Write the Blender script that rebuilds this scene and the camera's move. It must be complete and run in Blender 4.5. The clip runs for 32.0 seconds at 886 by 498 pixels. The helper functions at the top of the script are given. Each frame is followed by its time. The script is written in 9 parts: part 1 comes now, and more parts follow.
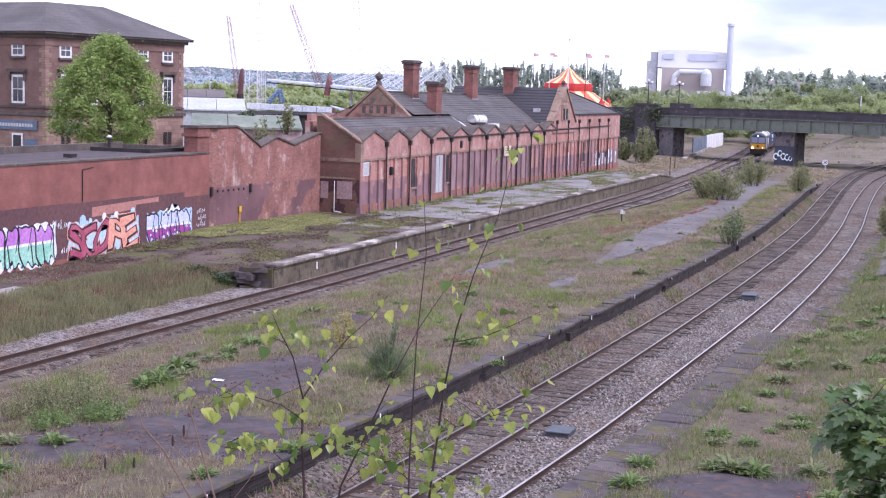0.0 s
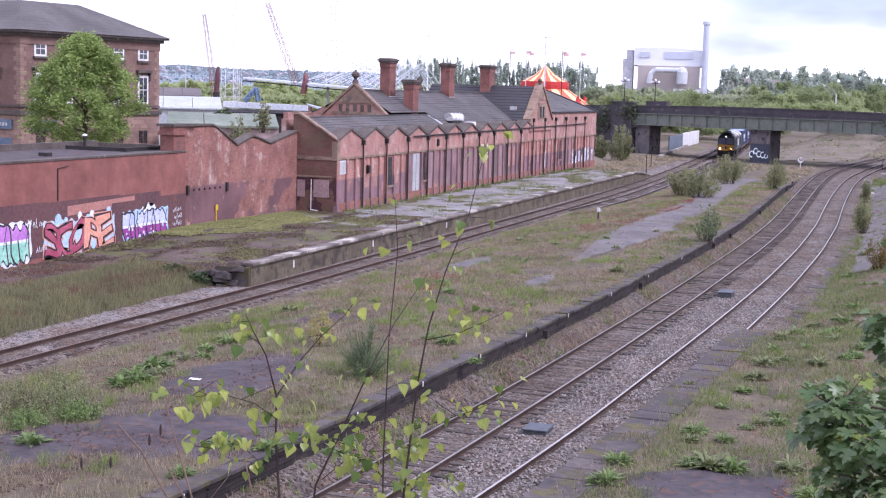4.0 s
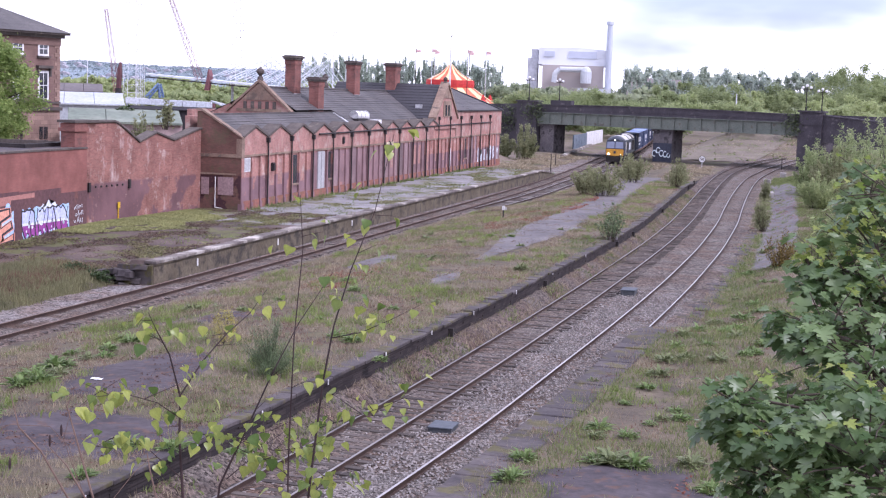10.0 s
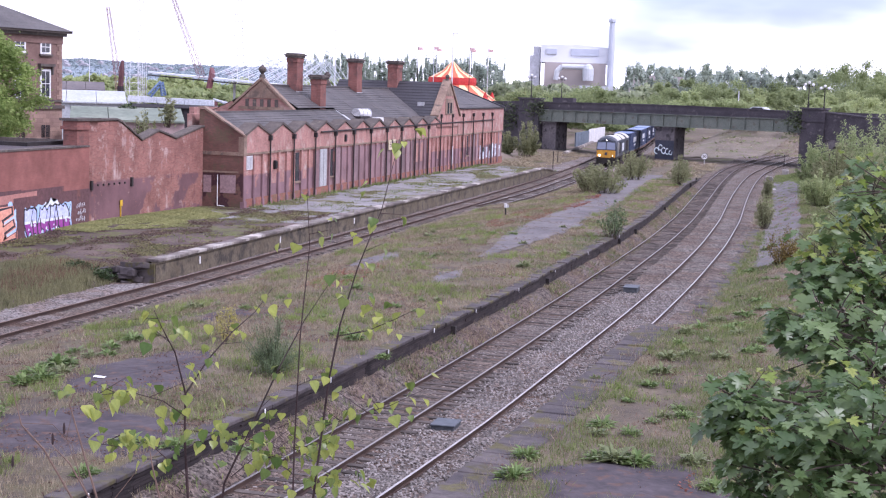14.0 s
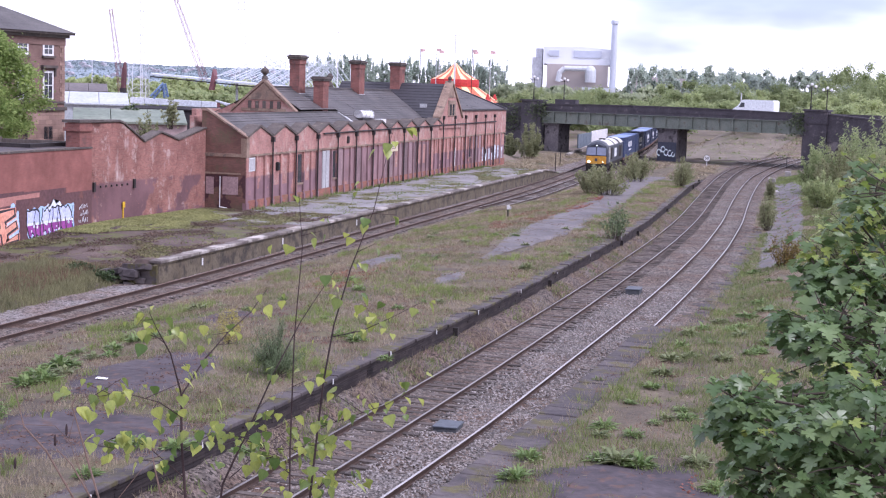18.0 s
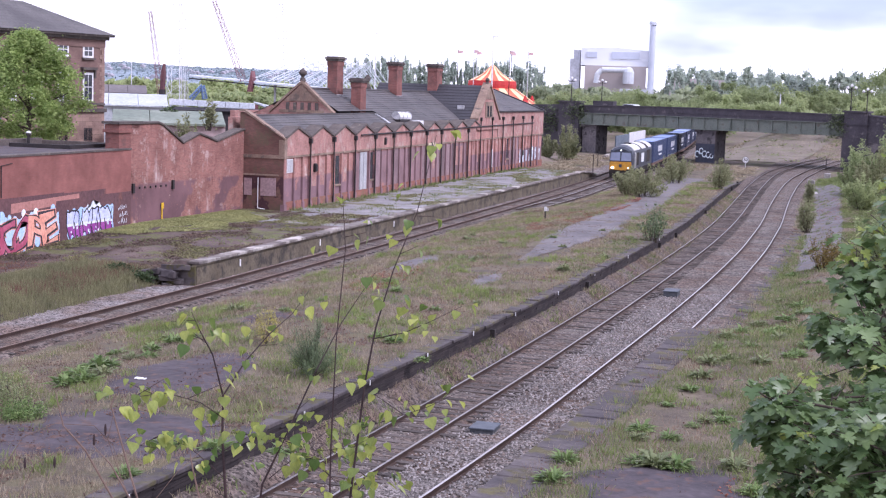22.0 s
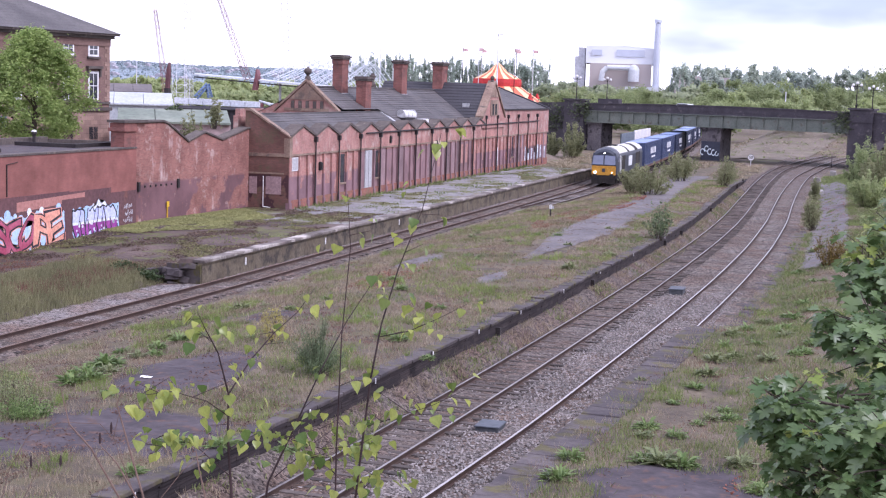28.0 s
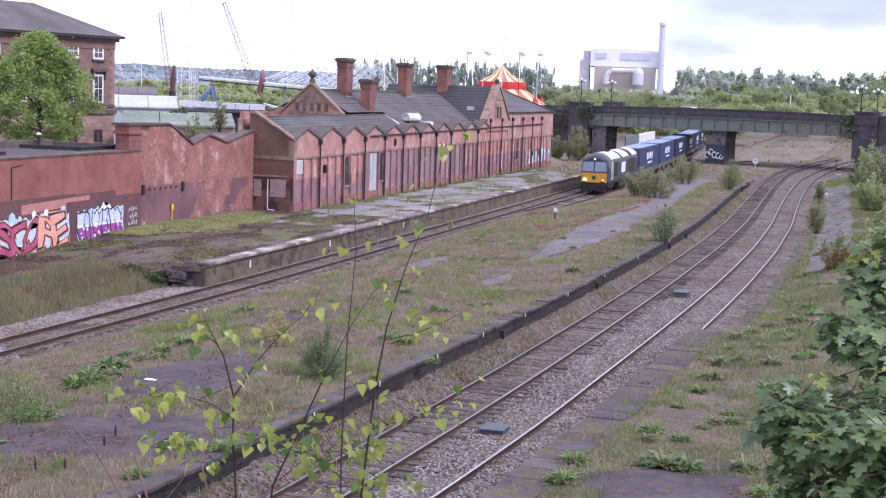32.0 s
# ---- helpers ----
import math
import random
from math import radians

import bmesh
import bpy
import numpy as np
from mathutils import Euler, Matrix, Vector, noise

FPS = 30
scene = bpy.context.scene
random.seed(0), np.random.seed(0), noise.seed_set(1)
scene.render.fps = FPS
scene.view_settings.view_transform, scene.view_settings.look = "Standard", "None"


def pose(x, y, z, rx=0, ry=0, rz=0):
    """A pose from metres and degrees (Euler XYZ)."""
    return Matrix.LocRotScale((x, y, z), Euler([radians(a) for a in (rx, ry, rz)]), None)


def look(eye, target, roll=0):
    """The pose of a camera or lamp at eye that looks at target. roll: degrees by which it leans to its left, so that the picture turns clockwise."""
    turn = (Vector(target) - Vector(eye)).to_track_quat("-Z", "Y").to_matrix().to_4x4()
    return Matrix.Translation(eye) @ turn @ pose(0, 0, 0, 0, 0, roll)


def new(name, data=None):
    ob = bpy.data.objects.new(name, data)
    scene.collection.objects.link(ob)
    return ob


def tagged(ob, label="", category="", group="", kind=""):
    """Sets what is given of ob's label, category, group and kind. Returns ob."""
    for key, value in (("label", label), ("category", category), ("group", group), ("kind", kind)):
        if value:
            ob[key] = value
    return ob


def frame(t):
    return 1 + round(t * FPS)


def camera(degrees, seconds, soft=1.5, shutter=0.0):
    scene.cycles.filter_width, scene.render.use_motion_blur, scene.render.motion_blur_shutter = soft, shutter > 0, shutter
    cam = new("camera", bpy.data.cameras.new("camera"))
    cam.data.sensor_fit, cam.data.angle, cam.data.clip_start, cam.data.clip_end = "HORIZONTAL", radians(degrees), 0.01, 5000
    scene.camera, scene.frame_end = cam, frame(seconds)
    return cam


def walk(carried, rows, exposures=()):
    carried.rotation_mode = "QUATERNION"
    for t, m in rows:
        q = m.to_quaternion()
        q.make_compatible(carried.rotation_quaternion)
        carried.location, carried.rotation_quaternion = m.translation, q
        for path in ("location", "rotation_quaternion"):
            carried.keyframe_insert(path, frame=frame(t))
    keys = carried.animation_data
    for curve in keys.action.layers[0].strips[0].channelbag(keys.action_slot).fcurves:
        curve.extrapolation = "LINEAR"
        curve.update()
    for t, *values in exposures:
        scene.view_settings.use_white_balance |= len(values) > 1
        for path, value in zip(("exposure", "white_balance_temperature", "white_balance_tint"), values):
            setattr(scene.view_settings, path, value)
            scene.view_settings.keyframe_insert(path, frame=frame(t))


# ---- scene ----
EYE_Z = 9.273
cam = camera(33.5, 32.0, soft=1.2)
TURNS = [
    (0, 83.907, -1.542, 18.944),
    (0.5, 83.903, -1.531, 18.911),
    (1, 83.903, -1.557, 18.808),
    (1.5, 83.881, -1.561, 18.679),
    (2, 83.845, -1.464, 18.603),
    (2.5, 83.843, -1.480, 18.480),
    (3, 83.830, -1.454, 18.288),
    (3.5, 83.833, -1.487, 18.044),
    (5.5, 83.925, -1.534, 18.068),
    (6, 83.931, -1.534, 18.212),
    (6.5, 83.920, -1.510, 18.517),
    (7, 83.889, -1.384, 19.087),
    (7.5, 83.857, -1.375, 19.559),
    (8, 83.833, -1.399, 19.522),
    (8.5, 83.844, -1.441, 18.200),
    (9, 83.862, -1.635, 16.702),
    (9.5, 83.848, -1.737, 15.438),
    (10, 83.891, -1.904, 14.385),
    (10.5, 83.920, -1.948, 13.807),
    (11, 83.908, -1.950, 13.699),
    (11.5, 83.858, -1.908, 13.789),
    (12, 83.828, -1.904, 13.906),
    (12.5, 83.806, -1.872, 14.035),
    (13, 83.784, -1.835, 14.195),
    (13.5, 83.778, -1.805, 14.345),
    (14, 83.796, -1.809, 14.465),
    (14.5, 83.783, -1.765, 14.611),
    (16.5, 83.816, -1.759, 14.524),
    (17, 83.809, -1.824, 14.492),
    (17.5, 83.845, -1.882, 14.462),
    (18, 83.859, -1.826, 14.560),
    (18.5, 83.864, -1.821, 14.744),
    (19, 83.864, -1.784, 14.874),
    (19.5, 83.879, -1.798, 14.952),
    (20, 83.882, -1.801, 15.104),
    (20.5, 83.890, -1.789, 15.308),
    (21, 83.894, -1.792, 15.647),
    (21.5, 83.872, -1.764, 15.879),
    (22, 83.871, -1.792, 16.010),
    (22.5, 83.898, -1.748, 16.079),
    (23, 83.873, -1.816, 16.104),
    (23.5, 83.885, -1.784, 16.060),
    (24, 83.899, -1.782, 16.308),
    (24.5, 83.890, -1.712, 16.649),
    (26.5, 83.844, -1.618, 16.811),
    (27, 83.779, -1.669, 16.567),
    (27.5, 83.790, -1.683, 16.385),
    (28, 83.793, -1.687, 16.206),
    (28.5, 83.797, -1.704, 16.077),
    (29, 83.802, -1.711, 16.013),
    (29.5, 83.819, -1.679, 16.033),
    (30, 83.815, -1.772, 16.236),
    (30.5, 83.860, -1.788, 16.350),
    (31, 83.872, -1.724, 16.470),
    (31.5, 83.881, -1.735, 16.473),
    (32, 83.903, -1.715, 16.379),
]

walk(cam, [(t, pose(0, 0, EYE_Z, rx, ry, rz)) for t, rx, ry, rz in TURNS], [(0.0, 0.70, 5650, 27), (32.0, 0.70, 5650, 27)])

# ---- daylight: bright overcast sky with a thin break of blue ----
scene.view_settings.exposure = 0.0
world = bpy.data.worlds.new("overcast")
scene.world = world
world.use_nodes = True
wt = world.node_tree
wt.nodes.clear()
SUN_EL, SUN_AZ = 46.0, 104.0
sky = wt.nodes.new("ShaderNodeTexSky")
sky.sky_type = "NISHITA"
sky.sun_disc = False
sky.sun_elevation = radians(SUN_EL)
sky.sun_rotation = radians(SUN_AZ)
sky.dust_density = 3.0
blue = wt.nodes.new("ShaderNodeBackground")
blue.inputs["Strength"].default_value = 0.16
wt.links.new(sky.outputs["Color"], blue.inputs["Color"])
coord = wt.nodes.new("ShaderNodeTexCoord")
cloud_noise = wt.nodes.new("ShaderNodeTexNoise")
cloud_noise.inputs["Scale"].default_value = 2.6
cloud_noise.inputs["Detail"].default_value = 5.0
stretch = wt.nodes.new("ShaderNodeMapping")
stretch.inputs["Scale"].default_value = (1.0, 1.0, 3.5)
wt.links.new(coord.outputs["Generated"], stretch.inputs["Vector"])
wt.links.new(stretch.outputs["Vector"], cloud_noise.inputs["Vector"])
cover = wt.nodes.new("ShaderNodeMapRange")
cover.inputs["From Min"].default_value = 0.30
cover.inputs["From Max"].default_value = 0.46
wt.links.new(cloud_noise.outputs["Fac"], cover.inputs["Value"])
grey = wt.nodes.new("ShaderNodeMixRGB")
grey.inputs["Color1"].default_value = (0.50, 0.575, 0.64, 1)
grey.inputs["Color2"].default_value = (1.0, 0.98, 1.0, 1)
thin = wt.nodes.new("ShaderNodeMapRange")
thin.inputs["From Min"].default_value = 0.36
thin.inputs["From Max"].default_value = 0.50
wt.links.new(cloud_noise.outputs["Fac"], thin.inputs["Value"])
wt.links.new(thin.outputs["Result"], grey.inputs["Fac"])
white = wt.nodes.new("ShaderNodeBackground")
white.inputs["Strength"].default_value = 1.12
wt.links.new(grey.outputs["Color"], white.inputs["Color"])
mixed = wt.nodes.new("ShaderNodeMixShader")
wt.links.new(cover.outputs["Result"], mixed.inputs["Fac"])
wt.links.new(blue.outputs["Background"], mixed.inputs[1])
wt.links.new(white.outputs["Background"], mixed.inputs[2])
wout = wt.nodes.new("ShaderNodeOutputWorld")
wt.links.new(mixed.outputs["Shader"], wout.inputs["Surface"])
sun = new("sun", bpy.data.lights.new("sun", "SUN"))
sun.data.energy = 1.7
sun.data.angle = radians(12)
sun.data.color = (1.0, 0.95, 0.88)
sun_dir = Vector((math.sin(radians(SUN_AZ)) * math.cos(radians(SUN_EL)), math.cos(radians(SUN_AZ)) * math.cos(radians(SUN_EL)), math.sin(radians(SUN_EL))))
sun.matrix_world = look(sun_dir * 200, (0, 0, 0))

# ---- materials ----
def nodes_of(name):
    m = bpy.data.materials.new(name)
    m.use_nodes = True
    nt = m.node_tree
    return m, nt, nt.nodes["Principled BSDF"]


def noise_node(nt, vec, scale, detail=4.0, rough=0.6):
    n = nt.nodes.new("ShaderNodeTexNoise")
    n.inputs["Scale"].default_value = scale
    n.inputs["Detail"].default_value = detail
    n.inputs["Roughness"].default_value = rough
    nt.links.new(vec, n.inputs["Vector"])
    return n.outputs["Fac"]


def mix_node(nt, fac, a, b, blend="MIX"):
    n = nt.nodes.new("ShaderNodeMixRGB")
    n.blend_type = blend
    for key, v in (("Fac", fac), ("Color1", a), ("Color2", b)):
        if isinstance(v, (int, float)):
            n.inputs[key].default_value = v
        elif isinstance(v, tuple):
            n.inputs[key].default_value = (*v, 1)
        else:
            nt.links.new(v, n.inputs[key])
    return n.outputs["Color"]


def ramp_node(nt, fac, lo, hi):
    n = nt.nodes.new("ShaderNodeMapRange")
    n.inputs["From Min"].default_value = lo
    n.inputs["From Max"].default_value = hi
    nt.links.new(fac, n.inputs["Value"])
    return n.outputs["Result"]


def bump_node(nt, height, strength, dist, b):
    n = nt.nodes.new("ShaderNodeBump")
    n.inputs["Strength"].default_value = strength
    n.inputs["Distance"].default_value = dist
    nt.links.new(height, n.inputs["Height"])
    nt.links.new(n.outputs["Normal"], b.inputs["Normal"])


def object_coords(nt):
    return nt.nodes.new("ShaderNodeTexCoord").outputs["Object"]


def stuff_mat(name, a, b, big=0.4, fine=8.0, rough=0.85, metal=0.0, bump=0.3, dist=0.02, third=None, tlo=0.55, thi=0.7, tscale=1.2, spec=0.3, rand=0.0):
    """Two-scale mottled surface; third: stains in patches of their own."""
    m, nt, p = nodes_of(name)
    vec = nt.nodes.new("ShaderNodeNewGeometry").outputs["Position"] if rand else object_coords(nt)
    big_n = noise_node(nt, vec, big)
    fine_n = noise_node(nt, vec, fine)
    col = mix_node(nt, ramp_node(nt, big_n, 0.35, 0.65), a, b)
    if third:
        col = mix_node(nt, ramp_node(nt, noise_node(nt, vec, tscale, 6.0), tlo, thi), col, third)
    col = mix_node(nt, 0.5, col, mix_node(nt, ramp_node(nt, fine_n, 0.3, 0.7), (0.45, 0.45, 0.45), (1.35, 1.35, 1.35)), "MULTIPLY")
    if rand:
        info = nt.nodes.new("ShaderNodeObjectInfo")
        col = mix_node(nt, rand, col, mix_node(nt, info.outputs["Random"], (0.3, 0.3, 0.3), (1.6, 1.6, 1.6)), "MULTIPLY")
    nt.links.new(col, p.inputs["Base Color"])
    p.inputs["Roughness"].default_value = rough
    p.inputs["Metallic"].default_value = metal
    p.inputs["Specular IOR Level"].default_value = spec
    if bump:
        bump_node(nt, fine_n, bump, dist, p)
    return m


def brick_mat(name, a, b, mortar, stain, paint=None, p_lo=0.5, p_hi=0.56, p_scale=0.35, row=0.075, wide=0.225, upper=100.0, stain_lo=0.55, streak=None):
    """Brickwork in courses, with stains; paint: peeling coats in patches below the height upper."""
    m, nt, p = nodes_of(name)
    vec = object_coords(nt)
    sep = nt.nodes.new("ShaderNodeSeparateXYZ")
    nt.links.new(vec, sep.inputs[0])
    add = nt.nodes.new("ShaderNodeMath")
    nt.links.new(sep.outputs["X"], add.inputs[0])
    nt.links.new(sep.outputs["Y"], add.inputs[1])
    com = nt.nodes.new("ShaderNodeCombineXYZ")
    nt.links.new(add.outputs[0], com.inputs["X"])
    nt.links.new(sep.outputs["Z"], com.inputs["Y"])
    bt = nt.nodes.new("ShaderNodeTexBrick")
    bt.inputs["Scale"].default_value = 1.0
    bt.inputs["Brick Width"].default_value = wide
    bt.inputs["Row Height"].default_value = row
    bt.inputs["Mortar Size"].default_value = 0.006
    bt.inputs["Mortar Smooth"].default_value = 0.3
    bt.inputs["Bias"].default_value = -0.1
    bt.inputs["Color1"].default_value = (*a, 1)
    bt.inputs["Color2"].default_value = (*b, 1)
    bt.inputs["Mortar"].default_value = (*mortar, 1)
    nt.links.new(com.outputs[0], bt.inputs["Vector"])
    col = bt.outputs["Color"]
    col = mix_node(nt, 0.6, col, mix_node(nt, ramp_node(nt, noise_node(nt, vec, 0.7, 6.0), 0.3, 0.7), (0.55, 0.5, 0.5), (1.35, 1.3, 1.3)), "MULTIPLY")
    col = mix_node(nt, ramp_node(nt, noise_node(nt, vec, 0.9, 8.0, 0.7), stain_lo, stain_lo + 0.17), col, stain)
    if streak:
        drawn = nt.nodes.new("ShaderNodeMapping")
        drawn.inputs["Scale"].default_value = (0.8, 0.8, 0.3)
        nt.links.new(vec, drawn.inputs["Vector"])
        runs = noise_node(nt, drawn.outputs["Vector"], 1.3, 7.0, 0.65)
        col = mix_node(nt, ramp_node(nt, runs, 0.57, 0.76), col, streak)
        col = mix_node(nt, ramp_node(nt, runs, 0.42, 0.30), col, mix_node(nt, 1.0, col, (0.45, 0.42, 0.42), "MULTIPLY"))
    if paint:
        fac = ramp_node(nt, noise_node(nt, vec, p_scale, 5.0, 0.55), p_lo, p_hi)
        below = nt.nodes.new("ShaderNodeMapRange")
        below.inputs["From Min"].default_value = upper
        below.inputs["From Max"].default_value = upper - 0.15
        nt.links.new(sep.outputs["Z"], below.inputs["Value"])
        both = nt.nodes.new("ShaderNodeMath")
        both.operation = "MULTIPLY"
        nt.links.new(fac, both.inputs[0])
        nt.links.new(below.outputs["Result"], both.inputs[1])
        chips = ramp_node(nt, noise_node(nt, vec, 3.5, 6.0, 0.7), 0.68, 0.6)
        all3 = nt.nodes.new("ShaderNodeMath")
        all3.operation = "MULTIPLY"
        nt.links.new(both.outputs[0], all3.inputs[0])
        nt.links.new(chips, all3.inputs[1])
        painted = mix_node(nt, ramp_node(nt, noise_node(nt, vec, 0.5), 0.35, 0.65), paint, tuple(min(1, c * 1.5) for c in paint))
        col = mix_node(nt, all3.outputs[0], col, painted)
    nt.links.new(col, p.inputs["Base Color"])
    p.inputs["Roughness"].default_value = 0.9
    p.inputs["Specular IOR Level"].default_value = 0.2
    bump_node(nt, bt.outputs["Fac"], -0.4, 0.006, p)
    return m


def leaf_mat(name, a, b, back=0.35, big=0.6, rough=0.55, spec=0.3):
    """Thin leaves: colour varies leaf by leaf, light passes through."""
    m, nt, p = nodes_of(name)
    geo = nt.nodes.new("ShaderNodeNewGeometry")
    vec = object_coords(nt)
    info = nt.nodes.new("ShaderNodeObjectInfo")
    add = nt.nodes.new("ShaderNodeMath")
    nt.links.new(geo.outputs["Random Per Island"], add.inputs[0])
    nt.links.new(info.outputs["Random"], add.inputs[1])
    fract = nt.nodes.new("ShaderNodeMath")
    fract.operation = "FRACT"
    nt.links.new(add.outputs[0], fract.inputs[0])
    col = mix_node(nt, fract.outputs[0], a, b)
    col = mix_node(nt, 0.55, col, mix_node(nt, ramp_node(nt, noise_node(nt, vec, big), 0.3, 0.7), (0.6, 0.62, 0.6), (1.35, 1.3, 1.2)), "MULTIPLY")
    nt.links.new(col, p.inputs["Base Color"])
    p.inputs["Roughness"].default_value = rough
    p.inputs["Specular IOR Level"].default_value = spec
    tr = nt.nodes.new("ShaderNodeBsdfTranslucent")
    nt.links.new(col, tr.inputs["Color"])
    mx = nt.nodes.new("ShaderNodeMixShader")
    mx.inputs["Fac"].default_value = back
    out = nt.nodes["Material Output"]
    nt.links.new(p.outputs["BSDF"], mx.inputs[1])
    nt.links.new(tr.outputs["BSDF"], mx.inputs[2])
    nt.links.new(mx.outputs["Shader"], out.inputs["Surface"])
    return m


def glow_mat(name, colour, strength):
    m, nt, p = nodes_of(name)
    p.inputs["Base Color"].default_value = (*colour, 1)
    p.inputs["Emission Color"].default_value = (*colour, 1)
    p.inputs["Emission Strength"].default_value = strength
    return m


def glass_mat(name, colour, rough=0.08):
    m, nt, p = nodes_of(name)
    vec = object_coords(nt)
    nt.links.new(mix_node(nt, noise_node(nt, vec, 1.5), colour, tuple(c * 1.8 for c in colour)), p.inputs["Base Color"])
    p.inputs["Roughness"].default_value = rough
    p.inputs["Specular IOR Level"].default_value = 0.6
    return m


M = {}
M["soil"] = stuff_mat("soil", (0.115, 0.088, 0.074), (0.185, 0.145, 0.115), 0.25, 6.0, 0.95, bump=0.6, dist=0.05, third=(0.115, 0.12, 0.05), tlo=0.5, thi=0.62, tscale=0.22)
M["platform_top"] = stuff_mat("platform_top", (0.17, 0.16, 0.166), (0.262, 0.25, 0.256), 0.55, 7.0, 0.9, bump=0.4, dist=0.02, third=(0.15, 0.142, 0.085), tlo=0.53, thi=0.58, tscale=0.42)
M["earth"] = stuff_mat("earth", (0.062, 0.045, 0.042), (0.125, 0.092, 0.081), 0.35, 5.0, 0.95, bump=0.8, dist=0.06, third=(0.105, 0.105, 0.045), tlo=0.54, thi=0.60, tscale=0.55)
M["island_top"] = stuff_mat("island_top", (0.07, 0.056, 0.045), (0.15, 0.122, 0.086), 0.6, 9.0, 0.95, bump=0.8, dist=0.05, third=(0.115, 0.10, 0.058), tlo=0.5, thi=0.6, tscale=0.9)
M["asphalt"] = stuff_mat("asphalt", (0.045, 0.037, 0.044), (0.082, 0.068, 0.076), 0.9, 5.0, 0.88, bump=0.5, dist=0.015, third=(0.10, 0.062, 0.052), tlo=0.55, thi=0.63, tscale=2.2)
M["old_asphalt"] = stuff_mat("old_asphalt", (0.10, 0.091, 0.096), (0.158, 0.144, 0.148), 0.4, 5.0, 0.9, bump=0.5, dist=0.02, third=(0.12, 0.095, 0.07), tlo=0.54, thi=0.64, tscale=0.9)
M["ballast"] = None
M["coping"] = stuff_mat("coping", (0.115, 0.095, 0.09), (0.21, 0.185, 0.165), 0.5, 6.0, 0.9, bump=0.6, dist=0.03, third=(0.42, 0.385, 0.355), tlo=0.53, thi=0.60, tscale=0.30, rand=0.35)
M["dark_coping"] = stuff_mat("dark_coping", (0.055, 0.047, 0.052), (0.10, 0.085, 0.085), 0.7, 6.0, 0.9, bump=0.7, dist=0.03, rand=0.3, third=(0.085, 0.075, 0.035), tlo=0.52, thi=0.6, tscale=1.3)
M["mossy_wall"] = stuff_mat("mossy_wall", (0.105, 0.085, 0.06), (0.165, 0.138, 0.10), 0.7, 7.0, 0.92, bump=0.5, dist=0.03, third=(0.055, 0.046, 0.04), tlo=0.48, thi=0.62, tscale=1.4)
M["blue_brick"] = brick_mat("blue_brick", (0.030, 0.026, 0.028), (0.055, 0.045, 0.045), (0.02, 0.018, 0.018), (0.08, 0.07, 0.065), stain_lo=0.6, row=0.15, wide=0.45)
M["rail_side"] = stuff_mat("rail_side", (0.045, 0.028, 0.024), (0.075, 0.048, 0.038), 1.0, 20.0, 0.8, 0.2, bump=0.2, dist=0.005)
M["rail_top"] = stuff_mat("rail_top", (0.38, 0.345, 0.34), (0.50, 0.46, 0.45), 0.2, 5.0, 0.36, 1.0, bump=0.0)
M["rail_worn"] = stuff_mat("rail_worn", (0.22, 0.195, 0.185), (0.32, 0.29, 0.28), 0.2, 5.0, 0.4, 1.0, bump=0.0)
M["rail_rusty"] = stuff_mat("rail_rusty", (0.16, 0.11, 0.09), (0.20, 0.14, 0.11), 0.3, 8.0, 0.7, 0.3, bump=0.0)
M["sleeper"] = stuff_mat("sleeper", (0.062, 0.051, 0.047), (0.108, 0.09, 0.081), 1.0, 12.0, 0.95, bump=0.5, dist=0.015, rand=0.6)
M["brick_low_paint"] = brick_mat("brick_low_paint", (0.42, 0.215, 0.18), (0.32, 0.16, 0.138), (0.36, 0.26, 0.24), (0.55, 0.45, 0.41), paint=(0.175, 0.108, 0.12), p_lo=0.40, p_hi=0.42, p_scale=0.45, upper=3.15, stain_lo=0.56, streak=(0.45, 0.32, 0.28))
M["brick_full_paint"] = brick_mat("brick_full_paint", (0.42, 0.215, 0.18), (0.32, 0.16, 0.138), (0.36, 0.26, 0.24), (0.55, 0.45, 0.41), paint=(0.185, 0.118, 0.125), p_lo=0.33, p_hi=0.36, p_scale=0.4, upper=4.42, stain_lo=0.56)
M["plinth_brick"] = brick_mat("plinth_brick", (0.30, 0.125, 0.095), (0.22, 0.095, 0.075), (0.20, 0.14, 0.12), (0.15, 0.125, 0.075), stain_lo=0.53)
M["brick_plain"] = brick_mat("brick_plain", (0.40, 0.215, 0.185), (0.30, 0.158, 0.138), (0.30, 0.22, 0.20), (0.43, 0.34, 0.305), stain_lo=0.52, streak=(0.42, 0.31, 0.27))
M["brick_flat"] = brick_mat("brick_flat", (0.245, 0.105, 0.09), (0.22, 0.093, 0.08), (0.215, 0.11, 0.098), (0.18, 0.08, 0.075), stain_lo=0.6)
M["brick_old"] = brick_mat("brick_old", (0.29, 0.14, 0.118), (0.21, 0.10, 0.085), (0.24, 0.16, 0.14), (0.50, 0.40, 0.37), paint=(0.125, 0.07, 0.076), p_lo=0.45, p_hi=0.48, p_scale=0.3, upper=3.3, stain_lo=0.56, streak=(0.52, 0.43, 0.41))
M["stack_brick"] = brick_mat("stack_brick", (0.24, 0.105, 0.088), (0.17, 0.075, 0.065), (0.19, 0.12, 0.11), (0.12, 0.07, 0.065), stain_lo=0.5)
# mossy end brick, darkened further for shade on the side away from the sun
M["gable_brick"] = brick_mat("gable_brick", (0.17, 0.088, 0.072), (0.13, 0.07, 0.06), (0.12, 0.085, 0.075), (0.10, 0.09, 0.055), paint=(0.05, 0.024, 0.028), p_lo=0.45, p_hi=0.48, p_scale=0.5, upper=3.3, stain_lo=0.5)
